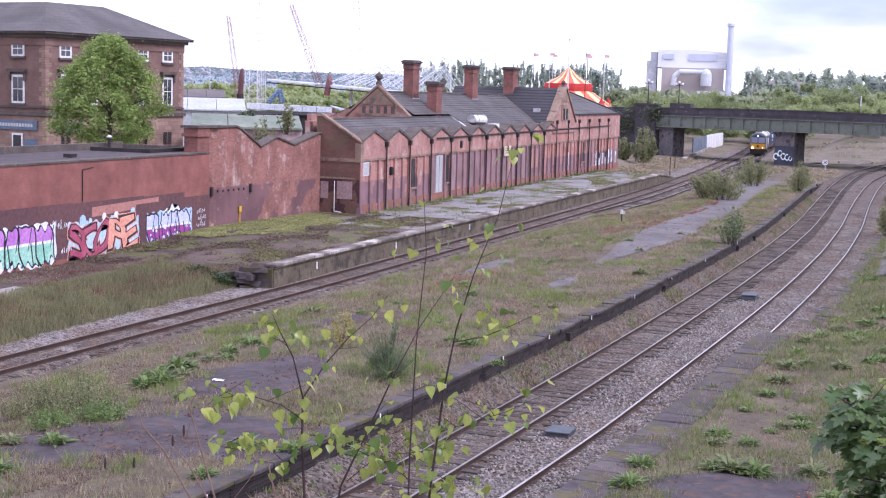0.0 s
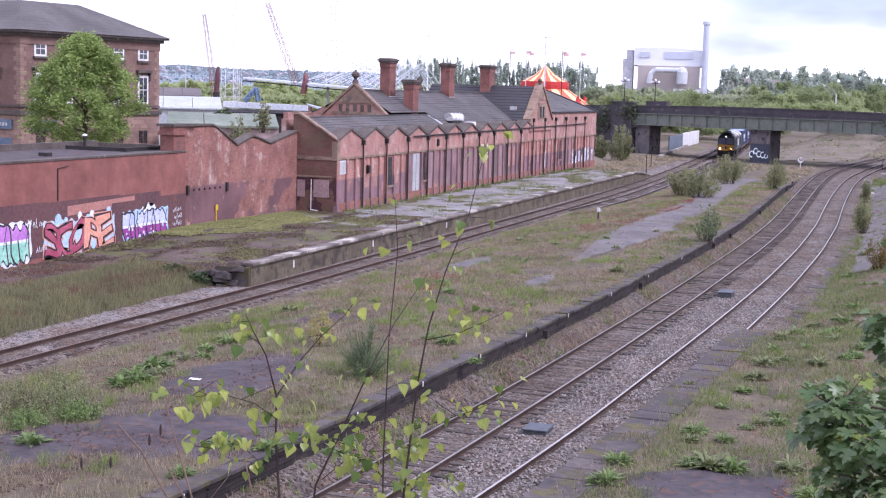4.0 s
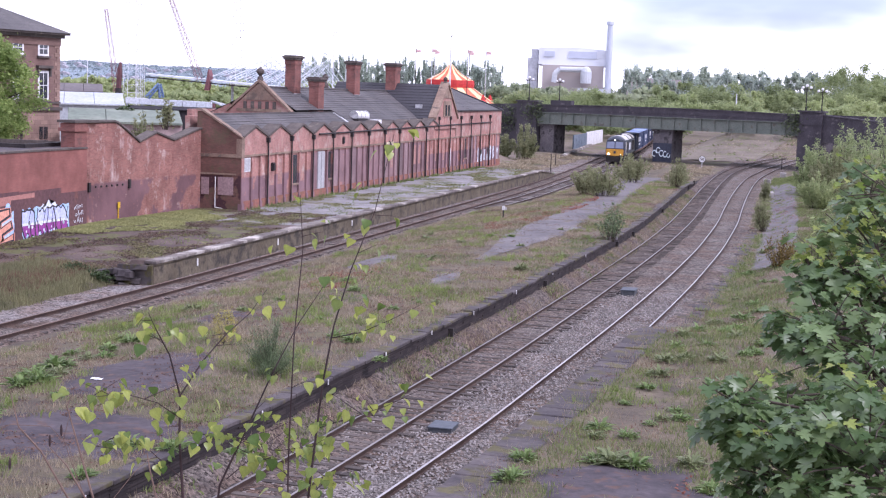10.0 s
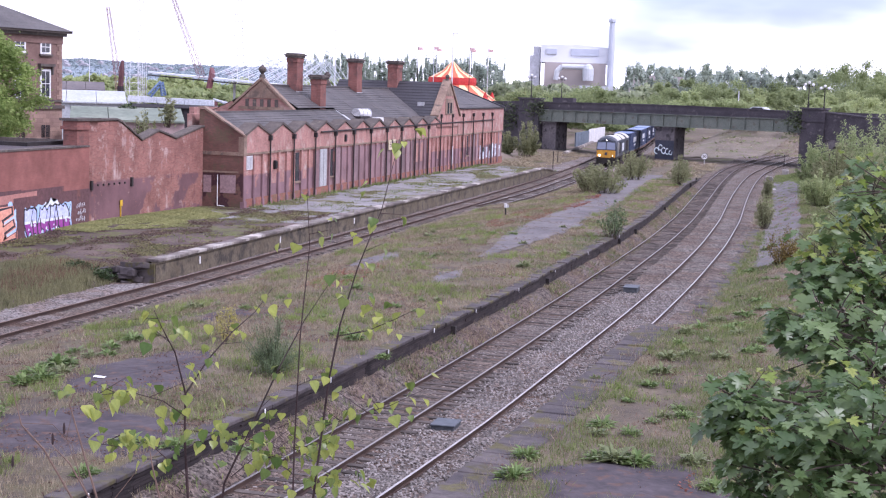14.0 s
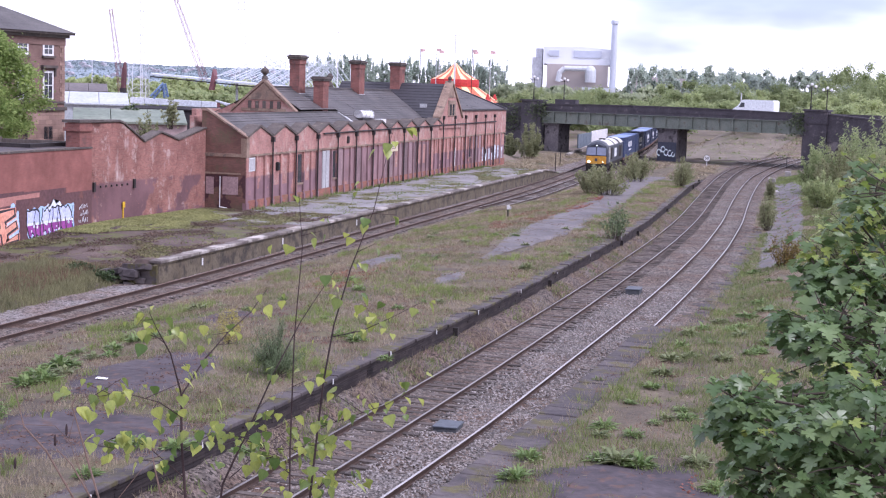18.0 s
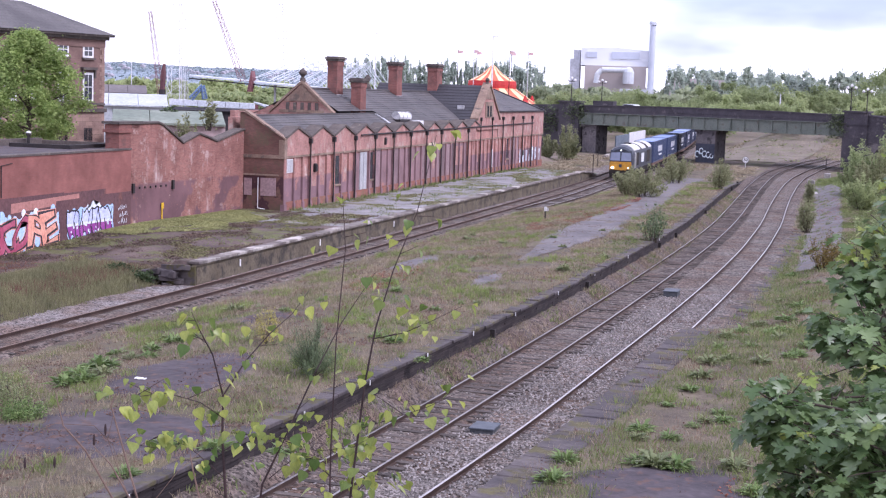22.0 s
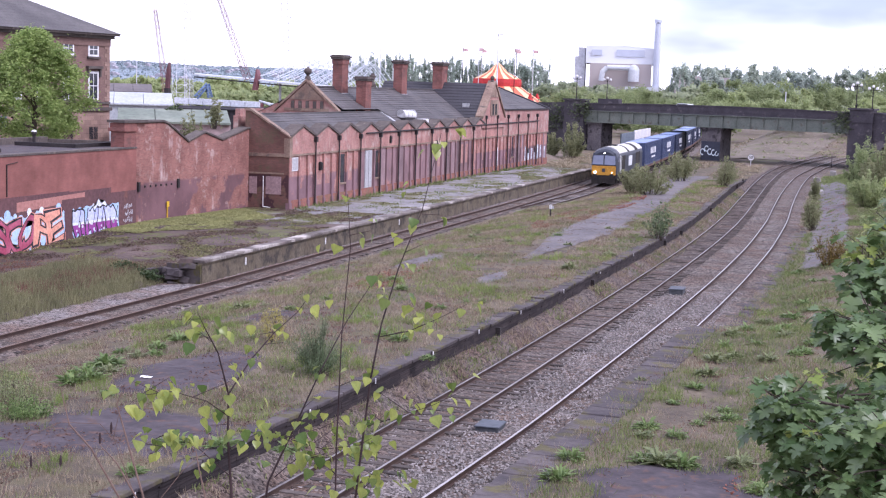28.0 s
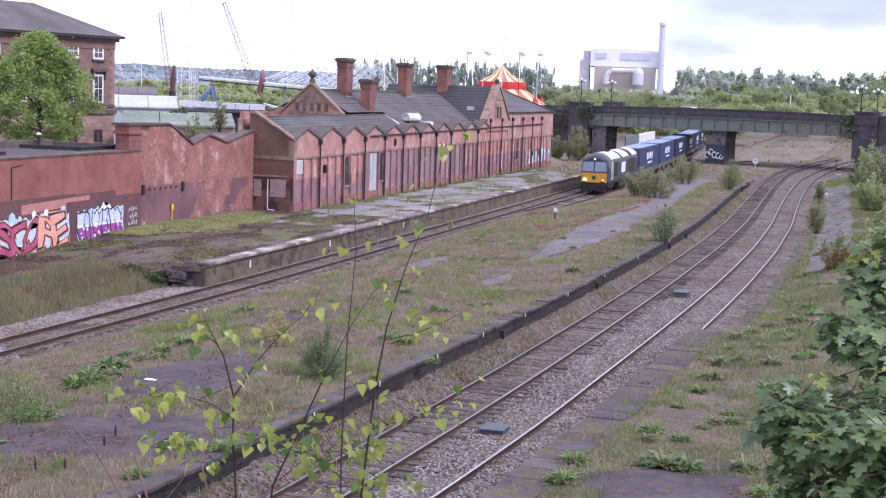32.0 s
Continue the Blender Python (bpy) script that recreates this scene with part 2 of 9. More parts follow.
M["stone"] = stuff_mat("stone", (0.20, 0.135, 0.105), (0.30, 0.22, 0.17), 0.9, 8.0, 0.9, bump=0.4, dist=0.01, third=(0.13, 0.10, 0.085), tlo=0.55, thi=0.65, tscale=1.5)
M["stone_dark"] = stuff_mat("stone_dark", (0.075, 0.062, 0.058), (0.12, 0.10, 0.09), 0.9, 8.0, 0.9, bump=0.4, dist=0.01, third=(0.20, 0.17, 0.14), tlo=0.6, thi=0.7, tscale=1.5)
M["hotel_stone"] = brick_mat("hotel_stone", (0.205, 0.135, 0.115), (0.17, 0.11, 0.10), (0.13, 0.09, 0.08), (0.12, 0.085, 0.08), stain_lo=0.6, row=0.075, wide=0.225)
M["ashlar"] = brick_mat("ashlar", (0.30, 0.21, 0.17), (0.22, 0.15, 0.13), (0.07, 0.055, 0.05), (0.16, 0.12, 0.11), stain_lo=0.62, row=0.35, wide=0.75)
M["slate"] = stuff_mat("slate", (0.058, 0.052, 0.053), (0.10, 0.090, 0.090), 0.35, 6.0, 0.65, bump=0.25, dist=0.01, third=(0.10, 0.085, 0.075), tlo=0.6, thi=0.72, tscale=0.8, spec=0.4)
# darker copy of the slate; on the wing it stands for a shaded slope
M["slate_dark"] = stuff_mat("slate_dark", (0.030, 0.028, 0.034), (0.045, 0.042, 0.05), 0.35, 6.0, 0.6, bump=0.25, dist=0.01, spec=0.4)
M["cast_iron"] = stuff_mat("cast_iron", (0.028, 0.024, 0.026), (0.045, 0.038, 0.038), 1.0, 9.0, 0.7, 0.2, bump=0.1, dist=0.005)
M["boards"] = stuff_mat("boards", (0.185, 0.125, 0.132), (0.26, 0.178, 0.185), 0.8, 10.0, 0.8, bump=0.2, dist=0.005, third=(0.16, 0.10, 0.10), tlo=0.62, thi=0.7, rand=0.5)
M["white_paint"] = stuff_mat("white_paint", (0.62, 0.61, 0.63), (0.76, 0.75, 0.76), 0.7, 8.0, 0.6, bump=0.1, dist=0.003, third=(0.40, 0.38, 0.37), tlo=0.64, thi=0.75)
M["grey_metal"] = stuff_mat("grey_metal", (0.46, 0.46, 0.48), (0.58, 0.58, 0.6), 0.8, 8.0, 0.45, 0.4, bump=0.1, dist=0.003)
M["white_steel"] = stuff_mat("white_steel", (0.50, 0.53, 0.58), (0.62, 0.64, 0.68), 0.1, 4.0, 0.5, bump=0.0)
M["window_dark"] = glass_mat("window_dark", (0.03, 0.032, 0.038))
M["girder_green"] = stuff_mat("girder_green", (0.125, 0.145, 0.125), (0.17, 0.185, 0.16), 0.5, 6.0, 0.7, bump=0.15, dist=0.01, third=(0.10, 0.075, 0.06), tlo=0.58, thi=0.68, tscale=1.1)
M["parapet_iron"] = stuff_mat("parapet_iron", (0.042, 0.037, 0.046), (0.075, 0.066, 0.078), 0.4, 6.0, 0.7, bump=0.15, dist=0.01, third=(0.13, 0.115, 0.12), tlo=0.58, thi=0.68)
M["pier_stone"] = stuff_mat("pier_stone", (0.10, 0.09, 0.10), (0.17, 0.15, 0.155), 0.6, 5.0, 0.9, bump=0.3, dist=0.03, third=(0.05, 0.045, 0.05), tlo=0.52, thi=0.62)
M["concrete"] = stuff_mat("concrete", (0.22, 0.205, 0.20), (0.34, 0.32, 0.31), 0.6, 7.0, 0.9, bump=0.2, dist=0.01)
M["bark"] = stuff_mat("bark", (0.055, 0.042, 0.034), (0.10, 0.08, 0.065), 2.0, 20.0, 0.9, bump=0.5, dist=0.01)
M["twig"] = stuff_mat("twig", (0.030, 0.020, 0.022), (0.06, 0.036, 0.036), 4.0, 60.0, 0.8, bump=0.3, dist=0.002)
M["dry_twig"] = stuff_mat("dry_twig", (0.12, 0.08, 0.065), (0.19, 0.13, 0.105), 4.0, 60.0, 0.85, bump=0.2, dist=0.002)


def ballast_mat(name="ballast", dark=(0.032, 0.028, 0.026), pale=(0.25, 0.219, 0.202)):
    """Crushed stone: cells of differing grey and brown, with deep relief."""
    m, nt, p = nodes_of(name)
    vec = object_coords(nt)
    v = nt.nodes.new("ShaderNodeTexVoronoi")
    v.inputs["Scale"].default_value = 13.0
    nt.links.new(vec, v.inputs["Vector"])
    sep = nt.nodes.new("ShaderNodeSeparateColor")
    nt.links.new(v.outputs["Color"], sep.inputs["Color"])
    col = mix_node(nt, sep.outputs["Red"], dark, pale)
    col = mix_node(nt, ramp_node(nt, noise_node(nt, vec, 0.55), 0.4, 0.65), col, mix_node(nt, 1.0, col, (0.80, 0.64, 0.55), "MULTIPLY"))
    col = mix_node(nt, ramp_node(nt, noise_node(nt, vec, 0.25, 6.0), 0.5, 0.7), col, mix_node(nt, 1.0, col, (0.6, 0.55, 0.52), "MULTIPLY"))
    nt.links.new(col, p.inputs["Base Color"])
    p.inputs["Roughness"].default_value = 0.9
    p.inputs["Specular IOR Level"].default_value = 0.2
    bump_node(nt, v.outputs["Distance"], 1.0, -0.06, p)
    return m


M["ballast"] = ballast_mat()
M["grey_ballast"] = ballast_mat("grey_ballast", (0.05, 0.044, 0.043), (0.34, 0.31, 0.30))
M["dirty_ballast"] = ballast_mat("dirty_ballast", (0.034, 0.028, 0.026), (0.222, 0.188, 0.168))


# ---- building blocks ----
def thing(name, label, category, group="", kind="", at=(0, 0, 0)):
    ob = new(name)
    ob.location = at
    ob.empty_display_size = 0.2
    return tagged(ob, label, category, group, kind)


def part(name, bm, material, parent=None, label=""):
    me = bpy.data.meshes.new(name)
    if isinstance(bm, tuple):
        me.from_pydata(*[[tuple(v) for v in x] for x in (bm[0],)], [], [tuple(int(i) for i in fc) for fc in bm[1]])
    else:
        bmesh.ops.recalc_face_normals(bm, faces=bm.faces)
        bm.to_mesh(me)
        bm.free()
    me.materials.append(material)
    ob = new(name, me)
    if parent:
        ob.parent = parent
    if label:
        ob["label"] = label
    return ob


def np_mesh(name, verts, sides, material, smooth=False):
    """One mesh from an array of corners, in faces of `sides` corners each."""
    verts = np.asarray(verts, dtype=np.float32).reshape(-1, 3)
    n = len(verts) // sides
    me = bpy.data.meshes.new(name)
    me.vertices.add(len(verts))
    me.vertices.foreach_set("co", verts.ravel())
    me.loops.add(len(verts))
    me.loops.foreach_set("vertex_index", np.arange(len(verts), dtype=np.int32))
    me.polygons.add(n)
    me.polygons.foreach_set("loop_start", np.arange(0, n * sides, sides, dtype=np.int32))
    me.polygons.foreach_set("loop_total", np.full(n, sides, dtype=np.int32))
    me.update(calc_edges=True)
    me.materials.append(material)
    return new(name, me)


def box(bm, x0, x1, y0, y1, z0, z1):
    vs = [bm.verts.new((x, y, z)) for x in (x0, x1) for y in (y0, y1) for z in (z0, z1)]
    for q in ((0, 1, 3, 2), (4, 6, 7, 5), (0, 4, 5, 1), (2, 3, 7, 6), (0, 2, 6, 4), (1, 5, 7, 3)):
        bm.faces.new([vs[i] for i in q])
    return vs


def prism(bm, pts, axis, a, b):
    """A polygon, given in the two other axes in order, drawn out along axis from a to b."""
    def place(u, v, w):
        return (w, u, v) if axis == "x" else (u, w, v) if axis == "y" else (u, v, w)
    lo = [bm.verts.new(place(u, v, a)) for u, v in pts]
    hi = [bm.verts.new(place(u, v, b)) for u, v in pts]
    bm.faces.new(lo[::-1])
    bm.faces.new(hi)
    for i in range(len(pts)):
        j = (i + 1) % len(pts)
        bm.faces.new((lo[i], lo[j], hi[j], hi[i]))


def tube(bm, a, b, r0, r1=None, n=8):
    """A round bar from a to b."""
    r1 = r0 if r1 is None else r1
    a, b = Vector(a), Vector(b)
    d = (b - a).normalized()
    u = d.orthogonal().normalized()
    v = d.cross(u)
    rings = []
    for c, r in ((a, r0), (b, r1)):
        rings.append([bm.verts.new(c + (u * math.cos(2 * math.pi * i / n) + v * math.sin(2 * math.pi * i / n)) * r) for i in range(n)])
    for i in range(n):
        j = (i + 1) % n
        bm.faces.new((rings[0][i], rings[0][j], rings[1][j], rings[1][i]))
    bm.faces.new(rings[0][::-1])
    bm.faces.new(rings[1])


def lathe(bm, c, prof, n=12):
    """Radii and heights turned about the upright through c."""
    rings = [[bm.verts.new((c[0] + r * math.cos(2 * math.pi * i / n), c[1] + r * math.sin(2 * math.pi * i / n), c[2] + z)) for i in range(n)] for r, z in prof]
    for lo, hi in zip(rings[:-1], rings[1:]):
        for i in range(n):
            j = (i + 1) % n
            bm.faces.new((lo[i], lo[j], hi[j], hi[i]))
    bm.faces.new(rings[0][::-1])
    bm.faces.new(rings[-1])


def boxes(*bs):
    bm = bmesh.new()
    for b in bs:
        box(bm, *b)
    return bm


def prisms(*ps):
    bm = bmesh.new()
    for q in ps:
        prism(bm, *q)
    return bm


def along(table):
    ys = [r[0] for r in table]
    xs = [r[1] for r in table]

    def at(y):
        # a smooth line through the table
        s = 0.0
        w = 0.0
        for d, k in ((-6, 1), (-3, 2), (0, 3), (3, 2), (6, 1)):
            s += k * float(np.interp(y + d, ys, xs))
            w += k
        return s / w
    return at


# plan lines: x of each track's middle and of each platform edge, by y
TRACK_A = along([(10, -30.5), (40, -29.05), (52, -28.75), (62, -28.4), (80, -28.25), (120, -28.0), (140, -28.15), (160, -28.55), (175, -29.2), (190, -29.85), (218, -31.5), (250, -33.1), (285, -35.6), (400, -46)])
TRACK_B = along([(100, -26.6), (118, -25.95), (130, -25.6), (138.5, -25.5), (147, -25.75), (159, -25.95), (174.5, -26.45), (190, -27.05), (221, -28.5), (252, -30.3), (300, -34.0), (400, -44)])
TRACK_C = along([(10, -13.2), (34, -11.8), (45, -11.2), (55, -10.8), (65, -10.45), (75, -10.2), (95, -9.85), (110, -9.85), (121, -10.05), (146, -10.75), (163, -11.2), (185, -11.5), (202, -11.3), (225, -9.8), (252, -6.9), (275, -3.4), (300, 1.5), (340, 12)])
TRACK_D = along([(10, -10.2), (31, -8.6), (40, -7.9), (49, -7.55), (56, -7.2), (68, -6.75), (77, -6.5), (94, -6.27), (114, -6.45), (130, -6.95), (146, -7.35), (165, -7.65), (185, -7.65), (213, -6.4), (246, -3.6), (270, 0.0), (300, 6.0), (340, 17)])
ISLAND_EDGE = along([(10, -14.9), (40, -13.4), (44, -13.2), (50, -12.9), (58, -12.4), (77, -11.8), (86, -11.55), (99, -11.4), (123, -11.85), (146, -12.5), (180, -13.4), (210, -13.2)])


# ---- ground and railway ----
def sheet(name, xa, xb, ys, nx, height, material, label="", category="", kind="structure", parent=None):
    """A surface between the lines xa(y) and xb(y) at height(x, y)."""
    bm = bmesh.new()
    rows = []
    for y in ys:
        a, b = xa(y), xb(y)
        rows.append([bm.verts.new((a + (b - a) * i / nx, y, height(a + (b - a) * i / nx, y))) for i in range(nx + 1)])
    for r0, r1 in zip(rows[:-1], rows[1:]):
        for i in range(nx):
            bm.faces.new((r0[i], r0[i + 1], r1[i + 1], r1[i]))
    ob = part(name, bm, material, parent)
    for poly in ob.data.polygons:
        poly.use_smooth = True
    return tagged(ob, label, category, "", kind) if label else ob


def rough(x, y, size=1.0, amount=0.05, seed=0.0):
    return amount * noise.noise((x * size, y * size, seed))


def steps(a, b, d):
    n = max(1, int(round((b - a) / d)))
    return [a + (b - a) * i / n for i in range(n + 1)]


def smooth(a, b, v):
    t = min(1, max(0, (v - a) / (b - a)))
    return t * t * (3 - 2 * t)


def land(x, y):
    """The lie of the land outside the railway."""
    z = -0.32
    # road level behind the long wall and the station
    z += 3.0 * smooth(-41.9, -44.0, x) * (1 - smooth(175, 215, y))
    z += 0.5 * smooth(-34, -44, x) * smooth(175, 215, y)
    # bank beyond the tracks on the other side
    east = 9.0 if y < 205 else 9.0 + (y - 205) * 0.45
    z += 6.5 * smooth(east, east + 16, x) * (1 - smooth(330, 500, y))
    # brown bank beyond the road bridge
    z += 4.5 * smooth(-27, -14, x) * smooth(250, 300, y) * (1 - smooth(330, 420, y))
    # slope below the viewpoint
    z += 7.95 * (1 - smooth(2.2, 18.5, y)) * smooth(-60, -20, x)
    far = smooth(300, 900, math.hypot(x, y))
    return z * (1 - far) + far * 2.0 + (rough(x, y, 0.2, 0.15) if y < 400 else 0)


def ground_lines(lo, hi, fine_lo, fine_hi, fine):
    out = list(np.arange(fine_lo, fine_hi + 0.01, fine))
    d, v = fine, fine_hi
    while v < hi:
        d *= 1.35
        v = min(hi, v + d)
        out.append(v)
    d, v = fine, fine_lo
    while v > lo:
        d *= 1.35
        v = max(lo, v - d)
        out.insert(0, v)
    return [float(q) for q in out]


def make_ground():
    xs = ground_lines(-4500, 4500, -64, 40, 2.0)
    ys = ground_lines(-600, 4800, -6, 330, 2.0)
    bm = bmesh.new()
    grid = [[bm.verts.new((x, y, land(x, y))) for x in xs] for y in ys]
    for r0, r1 in zip(grid[:-1], grid[1:]):
        for i in range(len(xs) - 1):
            bm.faces.new((r0[i], r0[i + 1], r1[i + 1], r1[i]))
    ob = part("ground", bm, M["soil"])
    for poly in ob.data.polygons:
        poly.use_smooth = True
    tagged(ob, "rough brown earth and grass reaching to the horizon", "ground", "", "structure")


make_ground()


def rail_profile(bm, line, off, y0, y1, head, z=0.0, step=2.0):
    """The web and foot, or the running surface, of one rail beside the line."""
    shape = [(-0.035, 0.0), (0.035, 0.0)] if head else [(-0.07, -0.155), (-0.07, -0.14), (-0.012, -0.125), (-0.012, -0.045), (-0.036, -0.035), (-0.036, -0.004), (0.036, -0.004), (0.036, -0.035), (0.012, -0.045), (0.012, -0.125), (0.07, -0.14), (0.07, -0.155)]
    if head:
        shape = [(-0.034, -0.004), (-0.028, 0.002), (0.028, 0.002), (0.034, -0.004)]
    prev = None
    for y in steps(y0, y1, step):
        x = line(y) + off
        ring = [bm.verts.new((x + u, y, z + v)) for u, v in shape]
        if prev:
            for i in range(len(ring) - (1 if head else 0)):
                j = (i + 1) % len(ring)
                bm.faces.new((prev[i], prev[j], ring[j], ring[i]))
        prev = ring


def track(label, line, y0, y1, top, gap, sleeper_z, near_end, skip=()):
    ob = thing("railway_track", label, "railway track", "railway tracks")
    for off in (-0.752, 0.752):
        if off in skip:
            continue
        bm = bmesh.new()
        rail_profile(bm, line, off, y0, y1, False)
        r = part("rail", bm, M["rail_side"], ob)
        bm = bmesh.new()
        rail_profile(bm, line, off, y0, y1, True)
        part("rail_head", bm, top, r, "worn bright running surface")
    me = bpy.data.meshes.new("sleeper")
    bm = boxes((-1.28, 1.28, -0.125, 0.125, -0.12, 0.0))
    for v in bm.verts:
        if v.co.z > -0.01:
            v.co.x *= 0.995
            v.co.y *= 0.93
    bmesh.ops.recalc_face_normals(bm, faces=bm.faces)
    bm.to_mesh(me)
    bm.free()
    me.materials.append(M["sleeper"])
    rng = random.Random(len(label))
    far = bmesh.new()
    y = y0
    while y < y1:
        a = math.atan2(line(y + 1) - line(y - 1), 2.0)
        m = pose(line(y) + rng.uniform(-0.04, 0.04), y, sleeper_z + rng.uniform(-0.012, 0.012), 0, 0, -math.degrees(a) + rng.uniform(-0.8, 0.8))
        if y < near_end:
            s = new("sleeper", me)
            s.parent = ob
            s.matrix_basis = m
        else:
            for v in box(far, -1.28, 1.28, -0.125, 0.125, -0.12, 0.0):
                v.co = m @ v.co
        y += gap
    if len(far.verts):
        part("sleeper_rest", far, M["sleeper"], ob)["kind"] = "stuff"
    else:
        far.free()
    return ob


def ballast_bed(name, xa, xb, y0, y1, z, label, nx=18, stone="ballast"):
    def h(x, y):
        edge = min(x - xa(y), xb(y) - x)
        return z - 0.12 * (1 - smooth(0, 0.5, edge)) + rough(x, y, 2.6, 0.045) + rough(x, y, 0.5, 0.05, 4.0)
    sheet(name, xa, xb, steps(y0, 120, 0.4) + steps(121, y1, 1.5), nx, h, M[stone], label, "ballast")


ballast_bed("ballast", lambda y: TRACK_A(y) - 3.6, lambda y: max(TRACK_A(y), TRACK_B(y) - 0.2 if y > 112 else -99) + (1.55 if y < 112 else 2.3), 6, 400, -0.165, "grey crushed stone ballast under the single line", 18, "grey_ballast")
sheet("dirty_ballast", lambda y: TRACK_C(y) - 1.55, lambda y: TRACK_C(y) + 1.2, steps(8, 120, 0.3) + steps(121, 330, 1.5), 16, lambda x, y: -0.142 - 0.10 * smooth(0.9, 1.5, abs(x - TRACK_C(y) + 0.15)) + rough(x, y, 3.1, 0.05) + rough(x, y, 0.7, 0.04, 3.0), M["dirty_ballast"], "oily brown ballast between the rails", "ballast")
sheet("dirty_ballast", lambda y: TRACK_A(y) - 1.0, lambda y: TRACK_A(y) + 1.5, steps(8, 120, 0.4) + steps(121, 330, 1.5), 14, lambda x, y: -0.145 - 0.12 * smooth(0.8, 1.45, abs(x - TRACK_A(y) - 0.2)) + rough(x, y, 2.6, 0.03) + rough(x, y, 0.7, 0.03, 3.0), M["dirty_ballast"], "oily brown ballast between the rails", "ballast")
ballast_bed("ballast", lambda y: ISLAND_EDGE(y) + 0.02, lambda y: TRACK_D(y) + 2.1, 6, 330, -0.175, "grey and brown stone ballast under the double track", 30)
def wall_bank(x, y):
    k = smooth(ISLAND_EDGE(y) + 1.0, ISLAND_EDGE(y) + 0.05, x) * (1 - 0.6 * smooth(120, 170, y))
    return -0.21 + 0.52 * k + rough(x, y, 1.3, 0.07, 2.0) + rough(x, y, 3.4, 0.04)


sheet("bank", lambda y: ISLAND_EDGE(y) - 0.08, lambda y: ISLAND_EDGE(y) + 1.0, steps(16, 120, 0.35) + steps(121, 186, 1.2), 7, wall_bank, M["dirty_ballast"], "dirty stones and weeds banked against the platform wall", "bank")
track("rusty-sided single line on buried sleepers", TRACK_A, 8, 390, M["rail_rusty"], 0.72, -0.150, 150)
track("overgrown diverging line meeting the single line", TRACK_B, 116, 390, M["rail_worn"], 0.75, -0.150, 117)
track("dark-sleepered line beside the island platform", TRACK_C, 8, 335, M["rail_worn"], 0.66, -0.128, 165)
track("bright-railed line in pale stone ballast", TRACK_D, 8, 335, M["rail_top"], 0.68, -0.20, 150)


# ---- platforms ----
def bank_height(x, y):
    z = np.interp(x, [-43, -41, -36.8, -35.2, -33.2, -32.2, -31.3], [0.32, 0.32, 0.36, 0.5, 0.3, 0.05, -0.45])
    return float(z) + rough(x, y, 0.7, 0.10) + 0.1 * smooth(56, 63, y) * smooth(-36, -32, x)


PE = -29.75


